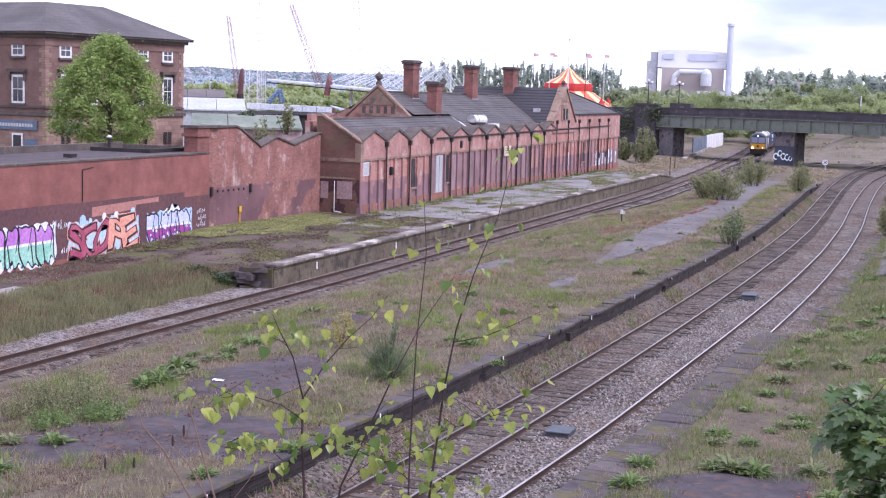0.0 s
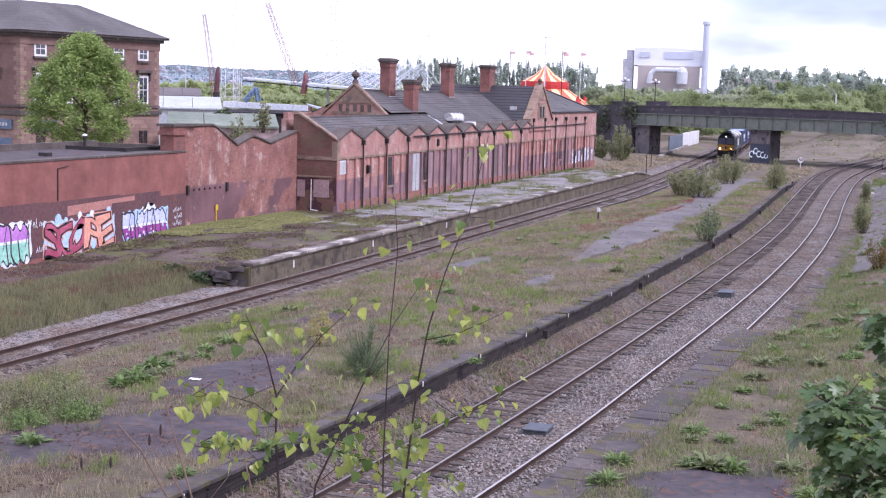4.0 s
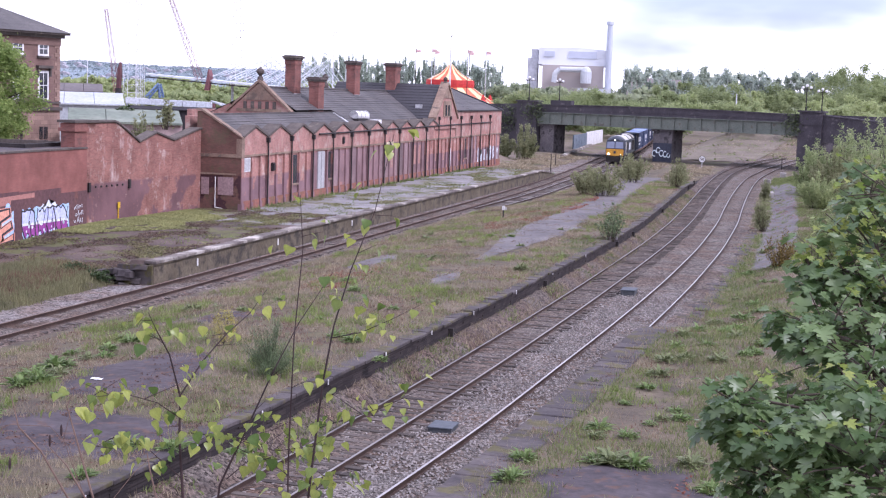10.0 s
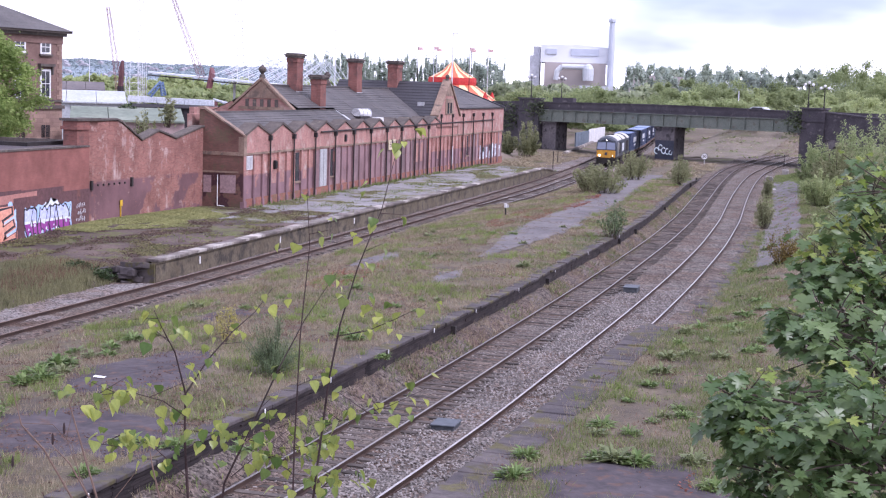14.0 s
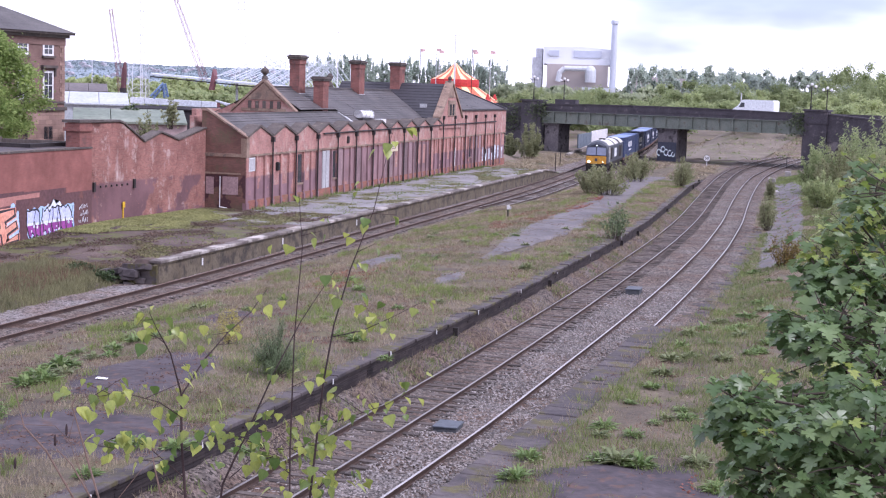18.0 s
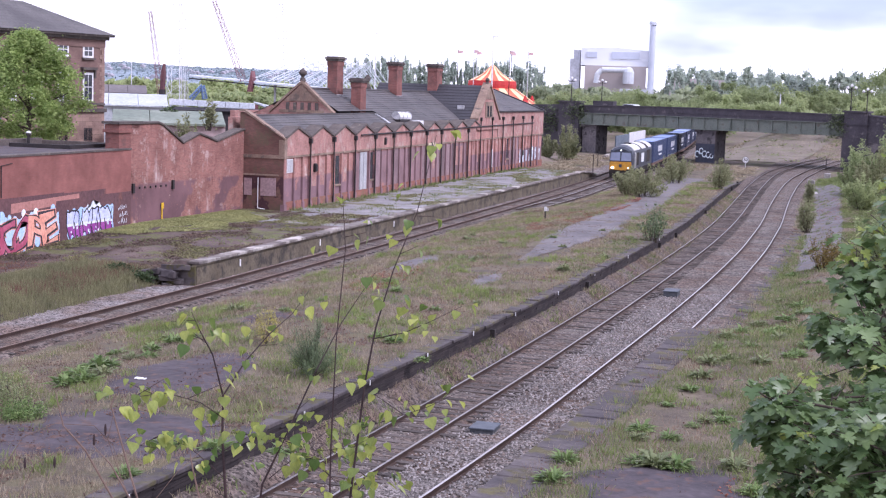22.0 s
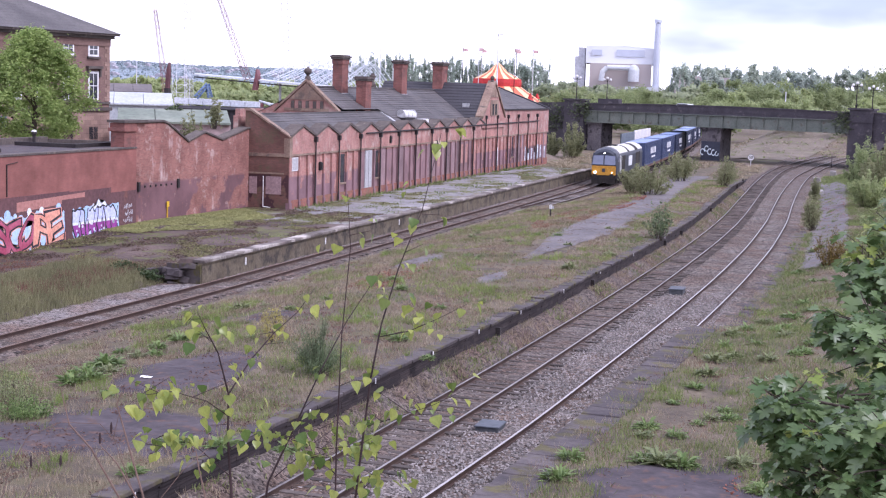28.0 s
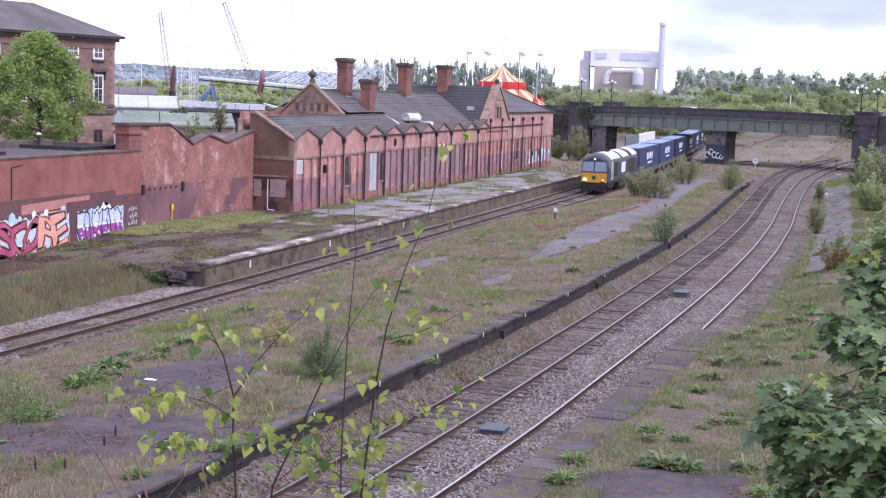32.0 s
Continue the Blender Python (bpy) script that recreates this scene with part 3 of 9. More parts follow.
def left_platform():
    ob = thing("platform", "overgrown station platform with crumbling pale edge stones", "platform", "", "structure")
    def top(x, y):
        z = 0.9 + rough(x, y, 0.6, 0.03) - 0.85 * smooth(160, 174, y)
        k = smooth(61.5, 78, y) if x < -31.2 else (1.0 if y > 62.9 else 0.0)
        return bank_height(x, y) * (1 - k) + z * k + 0.01
    sheet("earth_surface", lambda y: -42.6, lambda y: PE - 0.45, [61.6, 62.2, 62.85] + steps(62.95, 84.0, 0.7), 16, top, M["earth"], parent=ob)
    sheet("platform_surface", lambda y: -42.6 if y < 92.4 or y > 173.4 else -37.6, lambda y: PE - 0.45, steps(84.0, 92.2, 0.8) + steps(92.6, 173.2, 1.2) + [174, 176], 10, top, M["platform_top"], parent=ob)
    bm = bmesh.new()
    bm2 = bmesh.new()
    ys = steps(62.9, 172, 1.1)
    for y0, y1 in zip(ys[:-1], ys[1:]):
        zt = top(PE, (y0 + y1) / 2)
        box(bm2, PE - 0.3, PE - 0.06, y0, y1, -0.35, zt - 0.19)
        if zt < 0.5:
            continue
        box(bm2, PE - 0.3, PE + 0.02, y0, y1, zt - 0.19, zt - 0.13)
    part("platform_face", bm2, M["mossy_wall"], ob, "mossy buff brick face streaked with black")
    part("platform_end", boxes((-31.6, PE - 0.1, 62.78, 62.95, -0.35, 0.72)), M["dark_coping"], ob)
    rub = random.Random(19)
    for i in range(26):
        x, z = PE - 0.35 - rub.random() ** 0.8 * 2.6, -0.25 + 0.16 * (i % 6)
        if z > 0.85 - 0.35 * (PE - x):
            z *= 0.4
        w, d, h = rub.uniform(0.18, 0.4), rub.uniform(0.2, 0.35), rub.uniform(0.1, 0.18)
        bm = boxes((-w, w, -d, d, -h, h))
        for v in bm.verts:
            v.co += Vector((rub.uniform(-0.05, 0.05), rub.uniform(-0.05, 0.05), rub.uniform(-0.03, 0.03)))
        bmesh.ops.bevel(bm, geom=bm.edges[:], offset=0.03, segments=1, affect="EDGES")
        bmesh.ops.transform(bm, matrix=pose(x, 62.75 - rub.random() * 0.5, z + 0.1, rub.uniform(-12, 12), rub.uniform(-12, 12), rub.uniform(-30, 30)), verts=bm.verts)
        part("end_stone", bm, M["dark_coping"], ob)
    for y in (67.9, 79.2, 93.0):
        part("edge_marker", boxes((PE - 0.06, PE - 0.03, y - 0.06, y + 0.06, 0.2, 0.56)), M["white_paint"], ob, "small white painted plate")
    stone = bpy.data.meshes.new("edge_stone")
    bm = boxes((-0.55, 0.08, -0.548, 0.548, -0.125, 0.02))
    bmesh.ops.bevel(bm, geom=bm.edges[:], offset=0.02, segments=1, affect="EDGES")
    bm.to_mesh(stone)
    bm.free()
    stone.materials.append(M["coping"])
    rng = random.Random(3)
    for y0, y1 in zip(ys[:-1], ys[1:]):
        zt = top(PE, (y0 + y1) / 2)
        if zt < 0.45:
            continue
        s = new("edge_stone", stone)
        s.parent = ob
        s.matrix_basis = pose(PE + rng.uniform(-0.025, 0.015), (y0 + y1) / 2, zt + rng.uniform(-0.006, 0.008), rng.uniform(-0.25, 0.25), rng.uniform(-0.8, 0.8), rng.uniform(-0.4, 0.4))


left_platform()


sheet("bank", lambda y: -43.0, lambda y: TRACK_A(y) - 2.2, steps(4, 64, 0.8), 24, bank_height, M["earth"], "dark earth and grass bank beside the line", "bank")


def island_height(x, y):
    z = np.interp(x, [-29.0, -26.8, -25.6, -24.2, -22.0, -19.0, 0.0], [-0.24, -0.22, -0.08, 0.12, 0.55, 0.88, 0.9])
    fade = 1 - smooth(140, 185, y) * 0.97
    return (float(z) + 0.3) * fade - 0.3 + rough(x, y, 0.5, 0.05) + rough(x, y, 1.7, 0.03, 7.0)


def island_left(y):
    return TRACK_A(y) + 1.35 if y < 104 else max(-26.7, TRACK_B(y) + 2.0) if y > 118 else -26.7


sheet("island_platform", island_left, lambda y: ISLAND_EDGE(y) - 0.42, steps(14, 205, 0.7), 26, island_height, M["island_top"], "overgrown island platform with moss, dead stalks and litter", "platform")


def island_edge():
    ob = thing("platform_edge", "dark brick platform wall with flagstone edging", "platform edge", "", "structure")
    me = bpy.data.meshes.new("edge_stone")
    bm = boxes((-0.52, 0.06, -0.445, 0.445, -0.09, 0.015))
    bmesh.ops.bevel(bm, geom=bm.edges[:], offset=0.015, segments=1, affect="EDGES")
    bm.to_mesh(me)
    bm.free()
    me.materials.append(M["dark_coping"])
    bm = bmesh.new()
    bm2 = bmesh.new()
    rng = random.Random(5)
    y = 20.0
    while y < 186:
        x = ISLAND_EDGE(y)
        zt = island_height(x, y)
        a = math.degrees(math.atan2(ISLAND_EDGE(y + 1) - ISLAND_EDGE(y - 1), 2))
        m = pose(x, y, 0, 0, 0, -a)
        vs = box(bm, -0.45, -0.05, -0.46, 0.46, -0.4, zt - 0.18)
        z = -0.2
        while z < zt - 0.3:
            vs += box(bm, -0.2, -0.05 + rng.uniform(0.006, 0.03), -0.46, 0.46, z, z + 0.085)
            z += 0.105
        vs += box(bm2, -0.45, 0.0, -0.46, 0.46, zt - 0.18, zt - 0.095)
        for v in vs:
            v.co = m @ v.co
        if zt > 0.3:
            s = new("edge_stone", me)
            s.parent = ob
            s.matrix_basis = m @ pose(rng.uniform(-0.05, 0.02), 0, zt + rng.uniform(-0.01, 0.015), rng.uniform(-0.7, 0.7), rng.uniform(-1.5, 1.0), rng.uniform(-1, 1))
        y += 0.9
    part("wall_face", bm, M["blue_brick"], ob)
    part("string_course", bm2, M["blue_brick"], ob)
    # small white edge marks
    for y in (26.5, 31.5, 35.2, 39.8, 44.8, 49.6, 54.8, 61.5, 69.0, 77.5, 88.0):
        x = ISLAND_EDGE(y)
        part("edge_marker", boxes((x + 0.062, x + 0.08, y - 0.03, y + 0.03, 0.74, 0.89)), M["white_paint"], ob, "small white painted plate")


island_edge()


def right_edge(y):
    return TRACK_D(y) + 1.3


def right_height(x, y):
    full = 1 - smooth(52, 62, y)
    z = -0.22 + 1.12 * full + (1 - full) * 0.55 * smooth(right_edge(y) + 1.5, right_edge(y) + 4.0, x)
    z += (3.0 * smooth(5.0, 13.0, x)) + rough(x, y, 0.8, 0.05)
    return z


sheet("verge", lambda y: right_edge(y) + 0.32, lambda y: 12.0, steps(16, 205, 0.8), 22, right_height, M["island_top"], "overgrown disused platform with grass and weeds", "verge")


def right_platform_edge():
    ob = thing("platform_edge", "broken dark platform edge half buried in grass", "platform edge", "", "structure")
    bm = bmesh.new()
    rng = random.Random(31)
    for y in steps(18, 112, 0.95):
        x = right_edge(y)
        zt = right_height(x, y) + 0.01
        a = math.degrees(math.atan2(TRACK_D(y + 1) - TRACK_D(y - 1), 2))
        m = pose(x, y, 0, 0, 0, -a)
        for v in box(bm, 0.02, 0.4, -0.48, 0.48, -0.4, zt - 0.10):
            v.co = m @ v.co
        st = boxes((-0.05, rng.uniform(1.02, 1.1), -0.475, 0.475, -0.10, 0.02))
        bmesh.ops.bevel(st, geom=st.edges[:], offset=0.025, segments=1, affect="EDGES")
        for v in st.verts:
            v.co = m @ pose(rng.uniform(-0.02, 0.02), 0, zt + rng.uniform(-0.012, 0.008), rng.uniform(-0.5, 0.5), rng.uniform(-0.8, 0.8), rng.uniform(-0.8, 0.8)) @ v.co
        part("edge_stone", st, M["dark_coping"], ob)
    part("wall_face", bm, M["blue_brick"], ob)


right_platform_edge()


def patch(cx, cy, rx, ry, turn, height, label, seed, mat="asphalt", lift=0.014, n=46):
    """A worn sheet of old surfacing with a ragged outline."""
    bm = bmesh.new()
    rings = []
    for k in (0.0, 0.25, 0.5, 0.75, 1.0):
        ring = []
        for i in range(n):
            a = 2 * math.pi * i / n
            r = (1 + 0.38 * noise.noise((math.cos(a) * 1.5, math.sin(a) * 1.5, seed)) + 0.22 * noise.noise((math.cos(a) * 6, math.sin(a) * 6, seed + 3)))
            u, v = math.cos(a) * rx * r * k, math.sin(a) * ry * r * k
            x = cx + u * math.cos(turn) - v * math.sin(turn)
            y = cy + u * math.sin(turn) + v * math.cos(turn)
            ring.append(bm.verts.new((x, y, height(x, y) + lift + (0.012 if k < 1 else -0.03))))
            if k == 0.0:
                break
        rings.append(ring)
    for i in range(n):
        bm.faces.new((rings[0][0], rings[1][i], rings[1][(i + 1) % n]))
        for r0, r1 in zip(rings[1:-1], rings[2:]):
            bm.faces.new((r0[i], r1[i], r1[(i + 1) % n], r0[(i + 1) % n]))
    return tagged(part("pavement", bm, M[mat]), label, "pavement", "", "structure")


for i, (cx, cy, rx, ry) in enumerate(((-18.6, 38.6, 2.3, 3.6), (-16.8, 31.5, 2.6, 3.0), (-19.5, 29.0, 2.4, 2.0), (-21.2, 50.5, 1.1, 1.6), (-21.5, 71.0, 1.0, 4.5), (-16.0, 64.0, 0.7, 2.4))):
    patch(cx, cy, rx, ry, 0.05, island_height, "cracked grey asphalt showing through the weeds", i * 7.3, "asphalt" if cy < 60 else "old_asphalt")
for i, (cx, cy, rx, ry) in enumerate(((-3.7, 31.0, 2.1, 2.4), (-1.6, 29.5, 1.8, 2.6))):
    patch(cx, cy, rx, ry, 0.0, right_height, "cracked grey asphalt between tufts of grass", 60 + i * 5.1, "asphalt" if cy < 60 else "old_asphalt")


PATH = along([(70, -16.3), (92, -16.3), (118, -16.6), (136, -17.3), (150, -17.8), (175, -19.6)])


def path_side(y, s):
    return PATH(y) + s * (0.15 + 0.85 * smooth(72, 88, y)) * (1.6 + 0.4 * noise.noise((y * 0.35, s * 4.0, 1.0)) + 0.2 * noise.noise((y * 1.3, s * 4.0, 5.0)))


sheet("pavement", lambda y: path_side(y, -1), lambda y: path_side(y, 1), steps(72, 176, 0.6), 6, lambda x, y: island_height(x, y) + 0.035, M["old_asphalt"], "worn pale grey asphalt path along the old platform", "pavement")


def side_path(y, s):
    mid = float(np.interp(y, [84, 90, 137, 160, 172], [-2.1, -2.15, -2.8, -3.35, -4.3]))
    return mid + s * (1.25 + 0.25 * noise.noise((y * 0.4, s * 4.0, 3.0)) + 0.12 * noise.noise((y * 1.6, s * 4.0, 8.0)))


sheet("pavement", lambda y: side_path(y, -1), lambda y: side_path(y, 1), steps(84, 172, 0.6), 8, lambda x, y: right_height(x, y) + 0.045, M["old_asphalt"], "worn grey asphalt path on the side platform", "pavement")


# ---- long wall with paintings and the stepped wall ----
def long_wall():
    ob = thing("wall_west", "long red brick wall, lower half overpainted dull maroon", "wall", "", "structure")
    part("wall", boxes((-41.6, -41.0, 12, 77.5, 0.0, 5.30)), M["brick_flat"], ob)
    bm = bmesh.new()
    ys = [12, 20, 31, 44, 49, 56.5, 63, 70, 74.5, 77.5]
    tops = [2.9, 3.0, 2.8, 3.05, 3.0, 3.3, 3.25, 3.2, 2.9, 3.0]
    for a, b, t in zip(ys[:-1], ys[1:], tops):
        box(bm, -41.0, -40.988, a, b, 0.55, t)
    part("painted_band", bm, stuff_mat("maroon_paint", (0.105, 0.055, 0.06), (0.135, 0.068, 0.07), 0.4, 5.0, 0.85, bump=0.1, dist=0.004, third=(0.16, 0.075, 0.065), tlo=0.6, thi=0.7), ob)
    part("coping", boxes((-41.66, -40.95, 12, 77.5, 5.30, 5.40)), M["stone_dark"], ob)
    bm = bmesh.new()
    tube(bm, (-40.96, 64.0, 4.9), (-40.96, 64.0, 3.3), 0.03)
    tube(bm, (-40.96, 64.0, 4.9), (-40.96, 65.0, 5.0), 0.02)
    part("pipe", bm, M["cast_iron"], ob)
    # flat-roofed shed behind the wall
    sh = thing("shed", "low flat-roofed shed with grey felt roof", "shed")
    part("roof", boxes((-47.5, -41.68, 20, 78.6, 5.20, 5.36)), M["asphalt"], sh)
    part("parapet", boxes((-47.9, -47.5, 20, 78.6, 2.0, 5.72), (-47.5, -42.6, 78.6, 78.9, 2.0, 5.6)), M["stone_dark"], sh)
    bm = bmesh.new()
    lathe(bm, (-47.2, 76.6, 5.36), [(0.1, 0), (0.1, 0.55), (0.16, 0.56), (0.16, 0.62), (0.1, 0.72)], 8)
    part("vent_pipe", bm, M["cast_iron"], sh)
    bm = bmesh.new()
    lathe(bm, (-47.2, 76.6, 6.06), [(0.16, 0), (0.15, 0.06), (0.05, 0.12)], 8)
    part("vent_cap", bm, M["white_paint"], sh, "white vent cap")
    part("upstand", boxes((-46.8, -42.9, 73.9, 74.2, 5.36, 5.58), (-43.2, -42.9, 74.2, 78.5, 5.36, 5.58)), M["cast_iron"], sh, "low dark roof upstand")
    part("roof_vent", boxes((-43.4, -42.9, 66.0, 66.5, 5.36, 5.55)), M["cast_iron"], sh)


long_wall()


def stepped_wall():
    ob = thing("wall_north", "tall weathered red brick wall with sloping stepped top", "wall", "", "structure")
    ob.location = (-41.2, 77.5, 0)
    ob.rotation_euler = (0, 0, -0.076)
    outline = [(0.0, 0.3), (0.0, 6.75), (3.3, 6.78), (3.9, 6.62), (6.2, 5.5), (8.25, 6.05), (10.5, 5.52), (13.9, 6.2), (14.3, 6.2), (14.3, 0.3)]
    part("wall", prisms((outline, "x", -0.65, 0.0)), M["brick_old"], ob)
    line = outline[1:-1]
    for (ya, za), (yb, zb) in zip(line[:-1], line[1:]):
        bm = bmesh.new()
        prism(bm, [(ya - 0.03, za), (yb + 0.03, zb), (yb + 0.03, zb + 0.15), (ya - 0.03, za + 0.15)], "x", -0.72, 0.1)
        bmesh.ops.bevel(bm, geom=bm.edges[:], offset=0.03, segments=1, affect="EDGES")
        part("coping_stone", bm, M["stone_dark"], ob)
    part("pier", boxes((-0.8, 0.12, -1.15, 0.1, 0.3, 6.3), (-0.9, 0.22, -1.28, 0.16, 6.3, 6.5), (-0.82, 0.16, -1.2, 0.12, 6.5, 6.78)), M["stack_brick"], ob)
    part("pier_cap", boxes((-0.95, 0.25, -1.32, 1.2, 6.80, 6.95)), M["stone_dark"], ob)
    for y in (0.5, 5.0):
        part("old_bracket", boxes((0.0, 0.12, y - 0.1, y + 0.1, 2.75, 3.3)), M["cast_iron"], ob)
    for i in range(6):
        part("old_bolt", boxes((0.0, 0.07, 1.2 + i * 0.6, 1.28 + i * 0.6, 2.95, 3.07)), M["cast_iron"], ob)
    hyd = thing("hydrant_sign", "yellow hydrant marker post standing by the wall", "sign")
    part("post", boxes((-40.9, -40.84, 81.2, 81.27, 0.5, 1.6)), stuff_mat("yellow_paint", (0.6, 0.36, 0.02), (0.66, 0.42, 0.03), 2, 12, 0.6, bump=0.0), hyd)
    part("plate", boxes((-40.84, -40.81, 81.08, 81.38, 1.62, 1.98)), bpy.data.materials["yellow_paint"], hyd)


stepped_wall()


# ---- the station ----
SX = -37.2
BAY = 4.72
ST_Y = 91.7


def slate_roof(name, parent, y0, y1, xe, ze, xr, zr, material, course=0.32, cut=None):
    """Courses of slates from the eave (xe, ze) to the ridge (xr, zr), each lapped over the one below; cut(z) bounds y."""
    length = math.hypot(xr - xe, zr - ze)
    n = max(2, int(length / course))
    bm = bmesh.new()
    ux, uz = (xr - xe) / length, (zr - ze) / length
    nx, nz = -uz * (1 if ux > 0 else -1), abs(ux)
    for i in range(n):
        s0, s1 = length * i / n - 0.04, length * (i + 1) / n
        a, b = (y0, y1) if cut is None else cut(ze + uz * s0)
        if b - a < 0.1:
            continue
        t0, t1 = 0.035, 0.008
        pts = [(xe + ux * s0, ze + uz * s0), (xe + ux * s1, ze + uz * s1), (xe + ux * s1 + nx * t1, ze + uz * s1 + nz * t1), (xe + ux * s0 + nx * t0, ze + uz * s0 + nz * t0)]
        k = max(1, int((b - a) / 6))
        for j in range(k):
            d0, d1 = random.uniform(-0.012, 0.012), random.uniform(-0.012, 0.012)
            lo, hi = a + (b - a) * j / k, a + (b - a) * (j + 1) / k
            vs = []
            for yy, dz in ((lo, d0), (hi, d1)):
                vs.append([bm.verts.new((px, yy, pz + dz)) for px, pz in pts])
            bm.faces.new(vs[0][::-1])
            bm.faces.new(vs[1])
            for q in range(4):
                bm.faces.new((vs[0][q], vs[0][(q + 1) % 4], vs[1][(q + 1) % 4], vs[1][q]))
    ob = part("slate_course", bm, material, parent)
    ob["kind"] = "stuff"
    return ob


def chimney(x, y, z0, z1, w, d, label):
    ob = thing("chimney", label, "chimney", "station chimneys")
    h = z1 - z0
    part("shaft", boxes((x - w, x + w, y - d, y + d, z0 - 0.6, z1 - 0.75)), M["stack_brick"], ob)
    part("band", boxes((x - w - 0.05, x + w + 0.05, y - d - 0.05, y + d + 0.05, z1 - 0.75, z1 - 0.35)), M["stack_brick"], ob, "projecting brick band")
    part("cap", boxes((x - w - 0.14, x + w + 0.14, y - d - 0.14, y + d + 0.14, z1 - 0.35, z1 - 0.2), (x - w - 0.22, x + w + 0.22, y - d - 0.22, y + d + 0.22, z1 - 0.2, z1 - 0.06), (x - w - 0.1, x + w + 0.1, y - d - 0.1, y + d + 0.1, z1 - 0.06, z1 + 0.02)), M["stone_dark"], ob, "corbelled dark cap")
    part("flashing", boxes((x + w, x + w + 0.06, y - d - 0.06, y + d + 0.06, z0 - 0.45, z0 - 0.1)), M["grey_metal"], ob)
    return ob


def station():
    ob = thing("station_building", "long derelict red brick station with zigzag parapet", "station building")
    end = 173.7
    f = SX
    # facade: recessed backing, plinth, frieze
    part("wall", boxes((f - 0.6, f - 0.14, ST_Y, end, 0.7, 5.75)), M["brick_low_paint"], ob)
    part("plinth", boxes((f - 0.14, f - 0.02, ST_Y, end, 0.7, 1.5)), M["plinth_brick"], ob)
    part("frieze", boxes((f - 0.14, f, ST_Y, 142.0, 4.55, 5.72), (f - 0.14, f, 151.3, end, 4.55, 7.25)), M["brick_plain"], ob)
    part("stone_band", boxes((f - 0.02, f + 0.03, ST_Y, end, 4.46, 4.60)), M["stone"], ob, "stained projecting stone band")
    rng = random.Random(11)
    for k in range(17):
        y0 = ST_Y + BAY * k
        if y0 + 0.5 > end:
            break
        zig = k < 11
        coat = M["brick_full_paint"] if 3 <= k < 10 else M["brick_low_paint"]
        # pilasters of the bay
        for off, w in ((0.0, 0.36), (1.75, 0.24), (3.38, 0.26)):
            if y0 + off + w < end and not (k == 3 and off == 1.75):
                part("pilaster", boxes((f - 0.2, f + 0.04, y0 + off, y0 + off + w, 0.9, 4.45), (f - 0.2, f + 0.09, y0 + off - 0.05, y0 + off + w + 0.05, 0.9, 1.35)), coat, ob)
        # what fills the recesses
        for j, (a, b) in enumerate(((0.42, 1.72), (2.02, 3.35), (3.69, 4.72))):
            ya, yb = y0 + a, min(y0 + b, end)
            if ya > end - 0.6:
                continue
            kind = rng.random()
            part("painted_panel", boxes((f - 0.14, f - 0.10, ya, yb, 1.5, 4.45)), coat, ob, "peeling maroon paint over brick")
            if abs((ya + yb) / 2 - 108.2) < 0.9:
                dr = part("door", boxes((f - 0.14, f - 0.03, 107.3, 108.85, 0.92, 4.38)), M["grey_metal"], ob, "tall pale blue-grey boarded doorway")
                part("door_seam", boxes((f - 0.03, f - 0.022, 108.05, 108.09, 0.95, 4.35)), M["cast_iron"], dr)
                continue
            if abs((ya + yb) / 2 - 148.6) < 0.8:
                part("door", boxes((f - 0.14, f - 0.02, 148.4, 149.2, 0.92, 3.4)), M["white_paint"], ob, "white door")
                continue
            if k == 0 and j == 0:
                w = part("window", boxes((f - 0.14, f - 0.05, 92.4, 93.45, 3.45, 4.38)), M["white_paint"], ob, "white framed window")
                for q in range(2):
                    part("pane", boxes((f - 0.06, f - 0.035, 92.48 + q * 0.48, 92.88 + q * 0.48, 3.53, 4.3)), M["grey_metal"], w)
                continue
            if kind < 0.3 and k > 2:
                part("board", boxes((f - 0.14, f - 0.07, ya + 0.03, yb - 0.03, 1.5, 4.42)), M["boards"], ob, "maroon painted boarding")
            elif kind < 0.36:
                w = part("window", boxes((f - 0.14, f - 0.085, ya + 0.1, yb - 0.1, 2.2, 4.3)), M["window_dark"], ob, "dark broken window opening")
                part("sill", boxes((f - 0.14, f + 0.02, ya, yb, 2.06, 2.2)), M["stone"], w)
            elif kind < 0.55:
                part("bricked_opening", boxes((f - 0.14, f - 0.085, ya + 0.12, yb - 0.12, 2.3, 4.1)), M["brick_plain"], ob)
        # downpipe with hopper
        if y0 > ST_Y + 1:
            bm = bmesh.new()
            tube(bm, (f + 0.12, y0 - 0.12, 0.9), (f + 0.12, y0 - 0.12, 5.35 if zig else 6.4), 0.055, n=8)
            box(bm, f, f + 0.24, y0 - 0.26, y0 + 0.02, (5.35 if zig else 6.4), (5.7 if zig else 6.75))
            part("downpipe", bm, M["cast_iron"], ob, "black iron downpipe and hopper")
        if zig and y0 + BAY < 144.5:
            yc, ya, yb = y0 + 2.4, y0 + 0.08, y0 + BAY + 0.0
            part("parapet_gable", prisms(([(ya, 5.72), (yb, 5.72), (yc, 6.42)], "x", f - 0.32, f)), M["brick_plain"], ob)
            for (p0, p1) in (((ya, 5.72), (yc, 6.42)), ((yc, 6.42), (yb, 5.72))):
                part("coping_stone", prisms(([(p0[0], p0[1]), (p1[0], p1[1]), (p1[0], p1[1] + 0.17), (p0[0], p0[1] + 0.17)], "x", f - 0.95, f + 0.1)), M["stone_dark"], ob)
